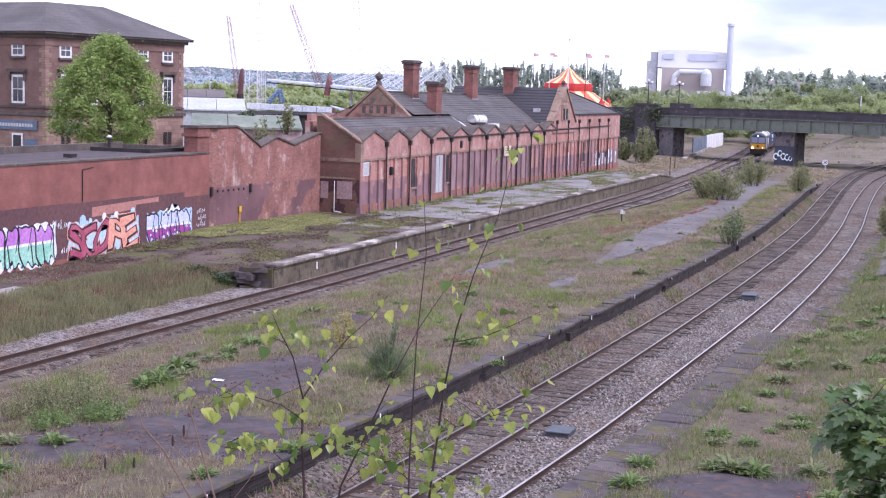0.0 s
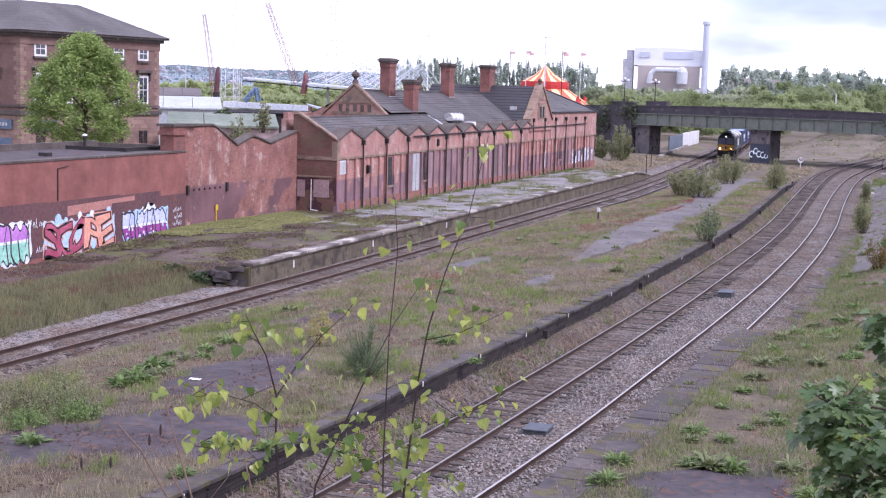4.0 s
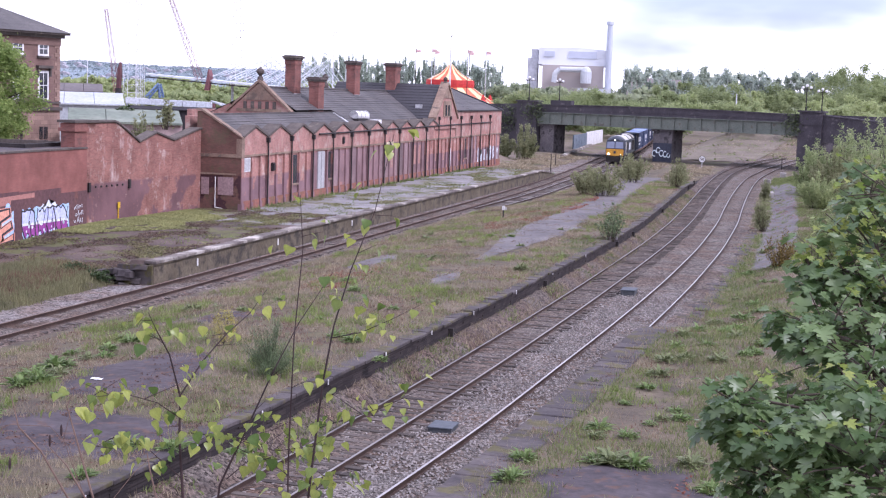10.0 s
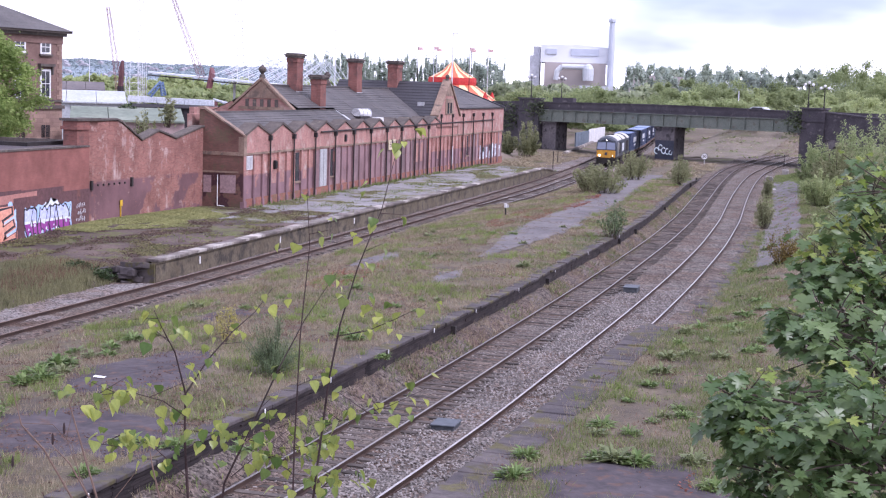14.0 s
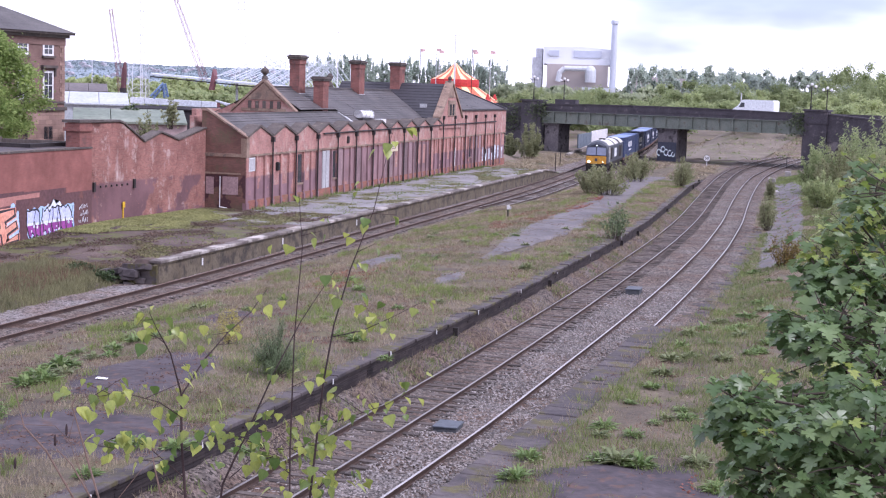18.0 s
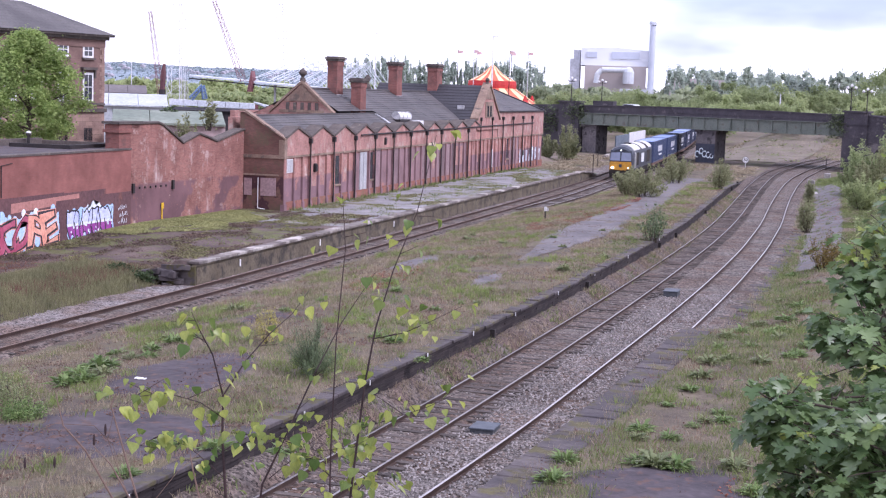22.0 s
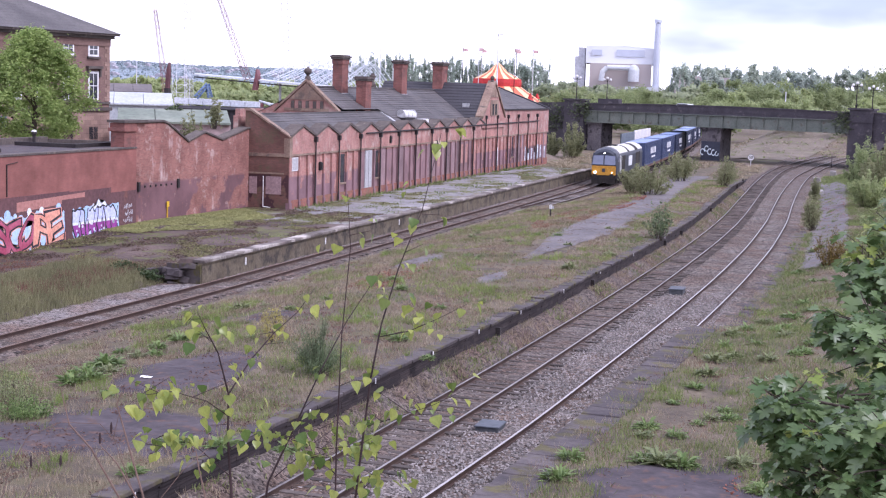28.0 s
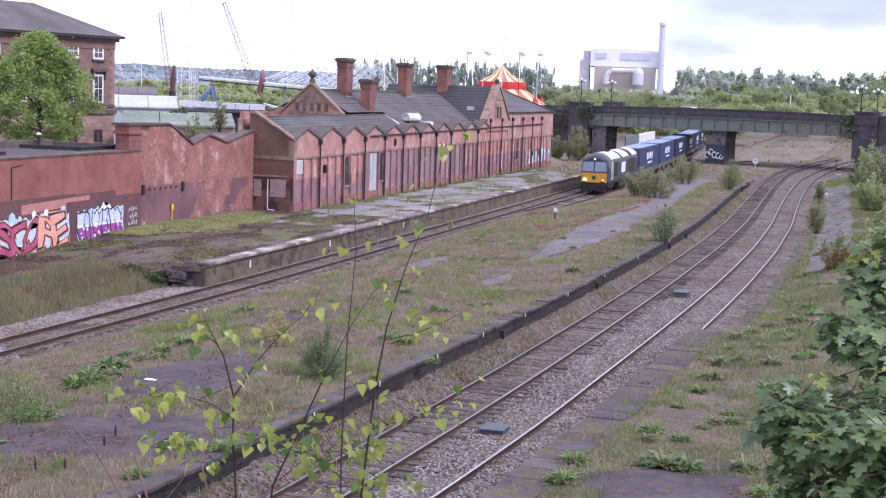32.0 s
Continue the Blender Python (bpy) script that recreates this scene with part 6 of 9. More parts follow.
# ---- distance ----
def hills():
    bm = bmesh.new()
    rows = []
    for i in range(90):
        a = radians(-62 + i * 1.1)
        ring = []
        for d, k in ((1900, 0.0), (2150, 0.55), (2500, 1.0), (2900, 0.8), (3300, 0.0)):
            top = 33 + 11 * noise.noise((a * 4.0, 1.7, 0)) + 9 * noise.noise((a * 17, 0.3, 0))
            top *= 1 - 0.75 * smooth(-0.42, -0.12, a)
            ring.append(bm.verts.new((d * math.sin(a), d * math.cos(a), 1 + top * k)))
        rows.append(ring)
    for r0, r1 in zip(rows[:-1], rows[1:]):
        for i in range(4):
            bm.faces.new((r0[i], r0[i + 1], r1[i + 1], r1[i]))
    # blue-grey slope colour carries the haze of distance
    ob = part("hills", bm, stuff_mat("hazed_hillside", (0.19, 0.235, 0.275), (0.25, 0.29, 0.31), 0.004, 0.03, 0.95, bump=0, third=(0.165, 0.205, 0.25), tlo=0.5, thi=0.6, tscale=0.012))
    tagged(ob, "low wooded hills on the horizon", "hills", "", "structure")
    # trees and houses strewn over the slope
    pts = []
    roofs = []
    for i in range(4200):
        a = radians(RNG.uniform(-40, -12))
        k = RNG.uniform(0, 1)
        d = 1900 + 600 * k
        top = 33 + 11 * noise.noise((a * 4.0, 1.7, 0)) + 9 * noise.noise((a * 17, 0.3, 0))
        top *= 1 - 0.75 * smooth(-0.42, -0.12, a)
        z = 1 + top * float(np.interp(k, [0, 0.42, 1], [0, 0.55, 1]))
        (roofs if RNG.uniform() < 0.045 and 0.15 < k < 0.75 else pts).append((d * math.sin(a), d * math.cos(a), z + 2))
    pts = np.repeat(np.array(pts), 9, axis=0)
    pts = pts + RNG.normal(size=pts.shape) * np.array([7, 7, 1.2]) - np.array([0, 0, 2.0])
    # hillside trees take the same painted haze as the slope
    leafy("far_woods", cards(pts, 1.9, 0.5), leaf_mat("hazed_hillside_leaves", (0.16, 0.205, 0.235), (0.25, 0.295, 0.30), 0.2, 0.01, 1.0, 0.0), "scattered far trees on the hillside", "trees", "stuff")
    bm = bmesh.new()
    for x, y, z in roofs:
        w = RNG.uniform(2.5, 5)
        prism(bm, [(x - w, z - 6), (x + w, z - 6), (x + w, z + 0.5), (x, z + 2.5), (x - w, z + 0.5)], "y", y - 4, y + 4)
    ob = part("far_houses", bm, stuff_mat("far_house_walls", (0.27, 0.25, 0.28), (0.36, 0.35, 0.38), 0.02, 0.2, 0.9, bump=0))
    tagged(ob, "tiny pale houses strewn over the far hillside", "houses", "", "stuff")


hills()


def belt(name, label, trees, material, leaf, per=26, clumps=9):
    """A belt of many trees of given places (x, y, z of foot, height, half width)."""
    pts = []
    for x, y, z, h, w in trees:
        pts.append(crown_points((x, y, z + h * 0.58), (w, w, h * 0.44), clumps, int(per * 1.15), 0.145))
    leafy(name, cards(np.concatenate(pts), leaf), material, label, "trees", "stuff")


def bearing(a, d):
    return d * math.sin(radians(a)), d * math.cos(radians(a))


def row_of(a0, a1, d0, d1, n, h0, h1, w0, w1, z):
    out = []
    for i in range(n):
        a = a0 + (a1 - a0) * (i + RNG.uniform(-0.4, 0.4)) / max(1, n - 1)
        d = RNG.uniform(d0, d1)
        x, y = bearing(a, d)
        out.append((x, y, z, RNG.uniform(h0, h1), RNG.uniform(w0, w1)))
    return out


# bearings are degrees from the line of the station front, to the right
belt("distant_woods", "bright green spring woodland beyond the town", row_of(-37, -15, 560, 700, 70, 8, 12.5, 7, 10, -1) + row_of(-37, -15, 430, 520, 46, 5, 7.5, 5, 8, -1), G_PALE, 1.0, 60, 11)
belt("distant_woods", "green woodland in the middle distance paled for haze", row_of(-18, 8, 900, 1200, 70, 12, 18, 10, 16, -2) + row_of(-12, 9, 470, 560, 50, 7, 10.5, 6, 9, 2), G_HAZE, 1.2, 75, 12)
belt("distant_woods", "mixed green woodland behind the road bridge", row_of(-12.4, -5.5, 300, 350, 24, 5.5, 9.0, 3.6, 6.0, -0.5) + row_of(-12.2, -5.5, 360, 420, 20, 7, 11.5, 4.5, 7, -0.5), G_WOOD, 0.27, 190, 16)
belt("distant_woods", "fresh green trees on the bank behind the bridge", row_of(-5.5, 9, 300, 350, 40, 4.5, 9.0, 3.2, 5.5, 2.0), G_PALE, 0.27, 180, 15)
belt("distant_woods", "tall darker trees above the bank", row_of(-6.0, 9, 370, 430, 30, 8, 12.8, 4.5, 7.5, 2.0) + row_of(0.3, 9, 340, 400, 15, 12, 16.5, 5, 8, 2.0), G_WOOD, 0.30, 190, 16)
belt("distant_poplars", "row of tall slim poplars tinted blue-green for haze", row_of(-19.8, -12.2, 800, 815, 66, 21.5, 26.5, 1.6, 2.3, 0), G_FAR, 0.6, 70, 12)
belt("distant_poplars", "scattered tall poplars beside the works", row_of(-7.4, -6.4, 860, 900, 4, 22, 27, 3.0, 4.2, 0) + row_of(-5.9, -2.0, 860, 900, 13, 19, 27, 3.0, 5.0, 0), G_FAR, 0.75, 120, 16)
# these leaves are lightened again for the haze behind the works
belt("distant_woods", "woods behind the works paled for haze", row_of(-7.2, 4.0, 1050, 1150, 34, 25, 31, 7, 12, 0), leaf_mat("haze_woods", (0.34, 0.40, 0.35), (0.45, 0.50, 0.42), 0.6, 0.02, 1.0, 0.0), 1.6, 60, 12)
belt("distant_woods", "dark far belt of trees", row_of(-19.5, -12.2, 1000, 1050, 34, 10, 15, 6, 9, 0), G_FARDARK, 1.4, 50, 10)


def works():
    """The incinerator works with its stack, pipes and plume vents."""
    d = 900
    ob = thing("works_building", "pale grey industrial works with brown base and steel stack", "factory")
    l, r = (-167.80, 884.22, 26.12), (-124.49, 891.35, 27.25)
    zt = (-168.26, 884.13, 38.30)[2]
    zm = (-167.85, 884.21, 27.48)[2]
    ang = math.atan2(r[1] - l[1], r[0] - l[0])
    ln = math.hypot(r[0] - l[0], r[1] - l[1])
    ob.location = (l[0], l[1], 0)
    ob.rotation_euler = (0, 0, ang)
    pale = stuff_mat("works_cladding", (0.70, 0.73, 0.80), (0.78, 0.80, 0.86), 0.02, 0.005, 0.6, bump=0)
    tan = stuff_mat("works_base", (0.40, 0.36, 0.355), (0.46, 0.41, 0.40), 0.05, 0.005, 0.8, bump=0)
    steel = stuff_mat("works_steel", (0.50, 0.54, 0.64), (0.57, 0.60, 0.70), 0.1, 0.005, 0.5, bump=0)
    part("upper_hall", prisms(([(0, zm), (ln * 0.96, zm), (ln * 0.96, zt - 1.5), (ln * 0.5, zt), (0, zt - 0.5)], "y", 0, 40)), pale, ob)
    part("lower_hall", boxes((ln * 0.06, ln * 0.9, -1, 40, -2, zm)), tan, ob)
    for a, b, c, e in ((0.08, 0.22, 0.45, 0.75), (0.42, 0.80, 0.40, 0.78)):
        part("louvre", boxes((ln * a, ln * b, -0.6, 0, zm + (zt - zm) * c, zm + (zt - zm) * e)), steel, ob)
    bm = bmesh.new()
    zs = (-126.99, 891.00, 54.73)[2]
    lathe(bm, (ln * 0.965, -2, 0), [(2.0, -2), (1.9, zs * 0.6), (1.7, zs - 2.5), (2.3, zs - 2.4), (2.3, zs - 0.8), (1.7, zs)], 14)
    part("shaft", bm, steel, ob, "tall slim steel stack")
    # annex grey is lightened to stand for haze and steam
    part("boiler_annex", boxes((-6.5, -0.4, 2, 30, -2, zt - 7), (-4.5, -0.5, 4, 20, zt - 7, zt - 1.5)), stuff_mat("annex_grey", (0.42, 0.43, 0.48), (0.48, 0.49, 0.54), 0.1, 0.6, 0.7, bump=0), ob)
    zp = (-148.39, 887.68, 24.94)[2]
    bm = bmesh.new()
    tube(bm, (ln * 0.22, -5, zp - 8), (ln * 0.24, -5, zp - 2), 1.6, n=12)
    tube(bm, (ln * 0.24, -5, zp - 2.5), (ln * 0.30, -5, zp), 1.6, n=12)
    tube(bm, (ln * 0.30, -5, zp), (ln * 0.62, -5, zp), 1.6, n=12)
    part("flue_pipe", bm, M["white_steel"], ob, "fat white flue pipe")
    bm = bmesh.new()
    lathe(bm, (ln * 0.66, -5, zp - 8), [(3.2, 0), (3.4, 4), (3.3, 7), (2.4, 9), (0.8, 10)], 14)
    part("tank", bm, M["white_steel"], ob)
    part("outbuilding", boxes((ln * 0.55, ln * 1.0, -8, -4, 0, zp - 11)), M["white_steel"], ob)
    w = thing("warehouse", "long low pinkish grey warehouse among trees", "warehouse")
    a, b = (-127.41, 991.85, 22.82), (-91.27, 995.83, 24.00)
    part("wall", prisms(([(a[0], 0), (b[0], 0), (b[0], b[2] - 2), (a[0], a[2])], "y", a[1], a[1] + 30)), tan, w)


works()


def big_top():
    """The striped circus tent with its flags."""
    c = (-92.68, 368.53, 12.20)
    top = (-92.81, 368.49, 16.36)[2]
    zd = c[2]
    rd = 6.0
    ob = thing("circus_tent", "orange and cream striped circus tent with red trim", "tent", at=(c[0], c[1], 0))
    orange = stuff_mat("tent_orange", (0.60, 0.13, 0.07), (0.66, 0.16, 0.09), 0.3, 2, 0.7, bump=0)
    cream = stuff_mat("tent_cream", (0.78, 0.55, 0.30), (0.84, 0.62, 0.36), 0.3, 2, 0.7, bump=0)
    red = stuff_mat("tent_red", (0.42, 0.035, 0.035), (0.50, 0.05, 0.045), 0.3, 2, 0.7, bump=0)
    flag_cloth = stuff_mat("flag_cloth", (0.62, 0.40, 0.42), (0.72, 0.52, 0.52), 0.3, 2, 0.7, bump=0)
    n = 24
    for i in range(n):
        a0, a1 = 2 * math.pi * i / n, 2 * math.pi * (i + 1) / n
        bm = bmesh.new()
        def ringpt(r, z):
            return [bm.verts.new((r * math.cos(a), r * math.sin(a), z)) for a in (a0, a1)]
        secs = [ringpt(0.25, top), ringpt(rd * 0.45, zd + (top - zd) * 0.42), ringpt(rd, zd)]
        for s0, s1 in zip(secs[:-1], secs[1:]):
            bm.faces.new((s0[0], s0[1], s1[1], s1[0]))
        low = [ringpt(rd * 0.98, zd - 1.7), ringpt(rd * 1.35, zd - 3.2), ringpt(rd * 2.0, zd - 5.8), ringpt(rd * 2.02, zd - 9.5)]
        for s0, s1 in zip(low[:-1], low[1:]):
            bm.faces.new((s0[0], s0[1], s1[1], s1[0]))
        part("tent_panel", bm, orange if i % 2 else cream, ob)
    bm = bmesh.new()
    lathe(bm, (0, 0, 0), [(rd * 1.03, zd - 1.75), (rd * 1.04, zd - 0.9), (rd * 1.02, zd + 0.05)], 32)
    part("valance", bm, red, ob, "red scalloped valance")
    for i in range(8):
        a = 2 * math.pi * (i + 0.5) / 8
        bm = bmesh.new()
        x, y = rd * 1.75 * math.cos(a), rd * 1.75 * math.sin(a)
        lathe(bm, (x, y, zd - 6), [(1.6, 0), (0.7, 1.2), (0.15, 2.6)], 8)
        part("quarter_cap", bm, red, ob)
    k = 0
    for i in range(6):
        a = 2 * math.pi * (i + 0.2) / 6
        x, y = rd * 1.5 * math.cos(a), rd * 1.5 * math.sin(a)
        bm = bmesh.new()
        tube(bm, (x, y, zd - 6), (x, y, top + 3.5), 0.1, n=6)
        pole_ob = part("king_pole", bm, M["cast_iron"] if i % 2 else M["white_steel"], ob)
        bm = bmesh.new()
        prism(bm, [(x, top + 2.6), (x + 1.3, top + 2.7), (x + 1.2, top + 3.3), (x, top + 3.4)], "y", y - 0.05, y + 0.05)
        part("flag", bm, flag_cloth, pole_ob, "faded pink flag")


big_top()


def stayed_roof():
    """White cable-stayed canopy on the building site."""
    ob = thing("stayed_canopy", "white cable-stayed canopy roof under construction", "canopy")
    tip, end = (-143.30, 297.26, 10.71), (-104.77, 312.93, 7.94)
    a, b = Vector(tip), Vector(end)
    d = (b - a)
    bm = bmesh.new()
    back = Vector((-d.y, d.x, 0)).normalized() * 22
    vs = [a, b, b + back + Vector((0, 0, 0.3)), a + back * 0.12 + Vector((0, 0, 0.1))]
    lo = [bm.verts.new(v) for v in vs]
    hi = [bm.verts.new(v + Vector((0, 0, 0.35))) for v in vs]
    bm.faces.new(lo[::-1])
    bm.faces.new(hi)
    for i in range(4):
        bm.faces.new((lo[i], lo[(i + 1) % 4], hi[(i + 1) % 4], hi[i]))
    part("roof_deck", bm, M["white_steel"], ob)
    bm = bmesh.new()
    tube(bm, a + Vector((0, -0.1, -0.4)), b + Vector((0, -0.1, -0.4)), 0.14, n=6)
    part("edge_beam", bm, M["cast_iron"], ob)
    for i in range(16):
        t = 0.58 + 0.026 * i
        foot = a + d * t + back * 0.5
        topz = 15.0 + (0.8 if i % 2 else 0)
        bm = bmesh.new()
        tube(bm, foot, Vector((foot.x, foot.y, topz + 1.6)), 0.09, 0.06, 6)
        part("mast", bm, M["white_steel"], ob)
        hang = Vector((foot.x, foot.y, topz))
        for s, t2 in ((-1, max(0.34, t - 0.30 + 0.008 * i)), (1, min(1.10, t + 0.17 - 0.004 * i))):
            bm = bmesh.new()
            e = a + d * t2 + (Vector((0, 0, 1.1)))
            tube(bm, hang, e, 0.065, n=5)
            part("stay_cable", bm, M["white_steel"], ob)
            bm = bmesh.new()
            tube(bm, hang - Vector((0, 0, 1.2)), a + d * (t2 * 0.7 + t * 0.3) + Vector((0, 0, 0.7)), 0.06, n=5)
            part("stay_cable", bm, M["white_steel"], ob)
    for t in (0.45, 0.55, 0.66, 0.74, 0.84):
        p = a + d * t + back * 0.3
        bm = bmesh.new()
        tube(bm, (p.x, p.y, 0), (p.x, p.y, p.z), 0.3, n=6)
        part("column", bm, M["white_steel"], ob)


stayed_roof()


def lattice(name, label, category, foot, top, w0, w1, material, bars=10, chord=0.12):
    """A square lattice mast or jib from foot to top."""
    ob = thing(name, label, category)
    a, b = Vector(foot), Vector(top)
    d = (b - a).normalized()
    u = d.orthogonal().normalized()
    v = d.cross(u)
    corner = ((1, 1), (1, -1), (-1, -1), (-1, 1))
    def at(t, c):
        w = w0 + (w1 - w0) * t
        return a + (b - a) * t + (u * c[0] + v * c[1]) * w / 2
    for c in corner:
        bm = bmesh.new()
        tube(bm, at(0, c), at(1, c), chord, n=5)
        part("chord", bm, material, ob)
    bm = bmesh.new()
    for i in range(bars):
        for q in range(4):
            c0, c1 = corner[q], corner[(q + 1) % 4]
            tube(bm, at(i / bars, c0), at((i + 1) / bars, c1), chord * 0.6, n=4)
            tube(bm, at(i / bars, c1), at(i / bars, c0), chord * 0.6, n=4)
    part("lacing", bm, material, ob)
    return ob


crane_red = stuff_mat("crane_red", (0.15, 0.06, 0.07), (0.21, 0.09, 0.10), 0.05, 1, 0.6, bump=0)
pale_lattice = stuff_mat("pale_lattice", (0.60, 0.60, 0.66), (0.68, 0.68, 0.74), 0.05, 1, 0.6, bump=0)
blue_steel = stuff_mat("blue_steel", (0.14, 0.21, 0.36), (0.17, 0.25, 0.41), 0.1, 1, 0.5, bump=0)
lattice("crane_jib", "slim red lattice crane jib", "crane", (-148.63, 294.63, 5.86), (-151.00, 293.43, 24.67), 1.2, 0.6, crane_red, 16, 0.055)
lattice("crane_jib", "long red lattice crane jib", "crane", (-132.73, 302.13, 10.14), (-138.69, 299.44, 27.48), 1.3, 0.7, crane_red, 18, 0.06)


def crane_bodies():
    ob = thing("crawler_crane", "red crawler crane body with mast", "crane")
    p = (-132.28, 302.33, 10.16)
    part("cab", boxes((p[0] - 2, p[0] + 2, p[1] - 2, p[1] + 3, 0, p[2] - 5.2)), crane_red, ob)
    part("mast", prisms(([(p[0] + 0.9, p[2] - 2.4), (p[0] + 1.5, p[2] - 2.4), (p[0] + 2.2, p[2] + 0.8), (p[0] + 1.8, p[2] + 2.2), (p[0] + 1.5, p[2] + 0.4)], "y", p[1] - 1, p[1] + 1)), crane_red, ob)
    rig = thing("piling_rig", "dark red piling rig mast", "rig")
    a, b = (-76.50, 151.82, 5.25), (-76.33, 151.90, 11.54)
    part("mast", boxes((a[0] - 0.26, a[0] + 0.26, a[1] - 0.3, a[1] + 0.3, 2.4, a[2] + 3.2)), M["cast_iron"], rig)
    part("leader", prisms(([(a[0] - 0.18, a[2] + 3.2), (a[0] + 0.2, a[2] + 3.2), (a[0] + 0.3, b[2] - 1.2), (a[0] + 0.22, b[2] - 0.2), (a[0] - 0.02, b[2] - 1.0)], "y", a[1] - 0.3, a[1] + 0.3)), stuff_mat("rig_red", (0.085, 0.035, 0.04), (0.13, 0.055, 0.06), 0.3, 2, 0.7, bump=0), rig)
    part("platform", boxes((a[0] - 2.2, a[0] - 0.45, a[1] - 1, a[1] + 1, a[2] + 2.2, a[2] + 2.6)), crane_red, rig)


crane_bodies()
lattice("lattice_tower", "pale lattice tower in the hazy distance", "tower", (-110.55, 224.23, 4.72), (-110.58, 224.21, 26.07), 2.4, 1.4, pale_lattice, 16, 0.04)
lattice("lattice_tower", "pale lattice tower in the hazy distance", "tower", (-113.70, 233.82, 4.59), (-113.98, 233.69, 24.90), 1.2, 1.0, pale_lattice, 16, 0.035)
lattice("lattice_tower", "faint pale lattice pylon", "tower", (-227.15, 555.34, 9.14), (-227.98, 555.00, 47.10), 5.0, 2.2, pale_lattice, 14, 0.12)
lattice("blue_frame", "blue steel frame on the building site", "steel frame", (-99.62, 207.31, 6.87), (-98.04, 208.06, 8.98), 0.6, 0.4, blue_steel, 5, 0.08)
lattice("blue_frame", "blue steel frame on the building site", "steel frame", (-97.72, 208.21, 6.94), (-98.04, 208.06, 8.98), 0.6, 0.4, blue_steel, 5, 0.08)


def gable_shed(name, label, a, b, z_eave, z_ridge, depth, wall, roof):
    """A long shed between two ground places a and b, its long side to the front."""
    ob = thing(name, label, "shed")
    ln = math.hypot(b[0] - a[0], b[1] - a[1])
    ob.location = (a[0], a[1], 0)
    ob.rotation_euler = (0, 0, math.atan2(b[1] - a[1], b[0] - a[0]))
    part("wall", boxes((0, ln, 0, depth, 0, z_eave)), wall, ob)
    n = max(3, int(ln / 6))
    for i in range(n):
        part("roof_sheet", prisms(([(-0.3, z_eave), (depth * 0.5, z_ridge), (depth * 0.5, z_ridge + 0.15), (-0.3, z_eave + 0.15)], "x", ln * i / n + 0.05, ln * (i + 1) / n)), roof, ob)
    part("far_roof", prisms(([(depth + 0.3, z_eave), (depth * 0.5, z_ridge), (depth * 0.5, z_ridge + 0.15), (depth + 0.3, z_eave + 0.15)], "x", 0, ln)), roof, ob)
    return ob


pale_sheet = stuff_mat("pale_sheet", (0.36, 0.385, 0.42), (0.45, 0.47, 0.50), 0.3, 3, 0.55, bump=0)
green_roof = stuff_mat("shed_green", (0.15, 0.18, 0.145), (0.23, 0.255, 0.205), 0.2, 2, 0.7, bump=0)
dull_roof = stuff_mat("dull_shed", (0.11, 0.095, 0.10), (0.15, 0.13, 0.13), 0.2, 2, 0.8, bump=0)
pink_wall = stuff_mat("pink_wall", (0.36, 0.27, 0.27), (0.44, 0.34, 0.33), 0.3, 2, 0.85, bump=0)
gable_shed("shed", "long low white-roofed industrial shed", (-79.70, 138.74, 6.17), (-71.43, 143.17, 6.46), 6.6, 7.75, 16, pale_sheet, pale_sheet)
gable_shed("shed", "pale green sheet-roofed shed behind the wall", (-53.6, 98.2, 6.49), (-46.2, 102.1, 6.77), 6.1, 6.95, 10, pink_wall, green_roof)
gable_shed("shed", "dull grey shed on the far side of the road", (-98.41, 174.12, 7.05), (-91.75, 177.71, 7.29), 7.6, 8.6, 14, dull_roof, dull_roof)
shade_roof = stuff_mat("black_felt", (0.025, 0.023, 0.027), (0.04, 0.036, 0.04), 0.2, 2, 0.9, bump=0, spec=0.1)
gable_shed("shed", "dark low shed under white beams", (-100.01, 201.55, 4.66), (-84.10, 208.69, 5.20), 5.1, 5.45, 12, shade_roof, shade_roof)


def white_beam():
    ob = thing("roof_beam", "long white roof beam on struts", "beam")
    a, b = Vector((-104.78, 210.35, 6.71)), Vector((-92.87, 215.87, 6.35))
    n = 6
    for i in range(n):
        p, q = a + (b - a) * (i / n), a + (b - a) * ((i + 0.97) / n)
        bm = bmesh.new()
        vs = [bm.verts.new(v) for v in (p + Vector((0, 0, -0.9)), q + Vector((0, 0, -0.9)), q, p)]
        vs += [bm.verts.new(v.co + Vector((-1, 3, 0))) for v in vs]
        bm.faces.new(vs[:4])
        bm.faces.new(vs[4:][::-1])
        for k in range(4):
            bm.faces.new((vs[k], vs[(k + 1) % 4], vs[4 + (k + 1) % 4], vs[4 + k]))
        part("beam_panel", bm, M["white_steel"], ob)
        bm = bmesh.new()
        tube(bm, p + Vector((0, 0.5, -0.9)), (p.x, p.y, 2.5), 0.12, n=5)
        tube(bm, p + Vector((0, 0.5, -0.9)), (q.x, q.y, 4.0), 0.08, n=5)
        part("strut", bm, M["white_steel"], ob)
    for s in (-1, 1):
        bm = bmesh.new()
        tube(bm, b + Vector((0, 0, 0.2)), b + Vector((9, 2, -2.4 + s * 0.5)), 0.16, n=6)
        part("brace", bm, M["white_steel"], ob)


white_beam()


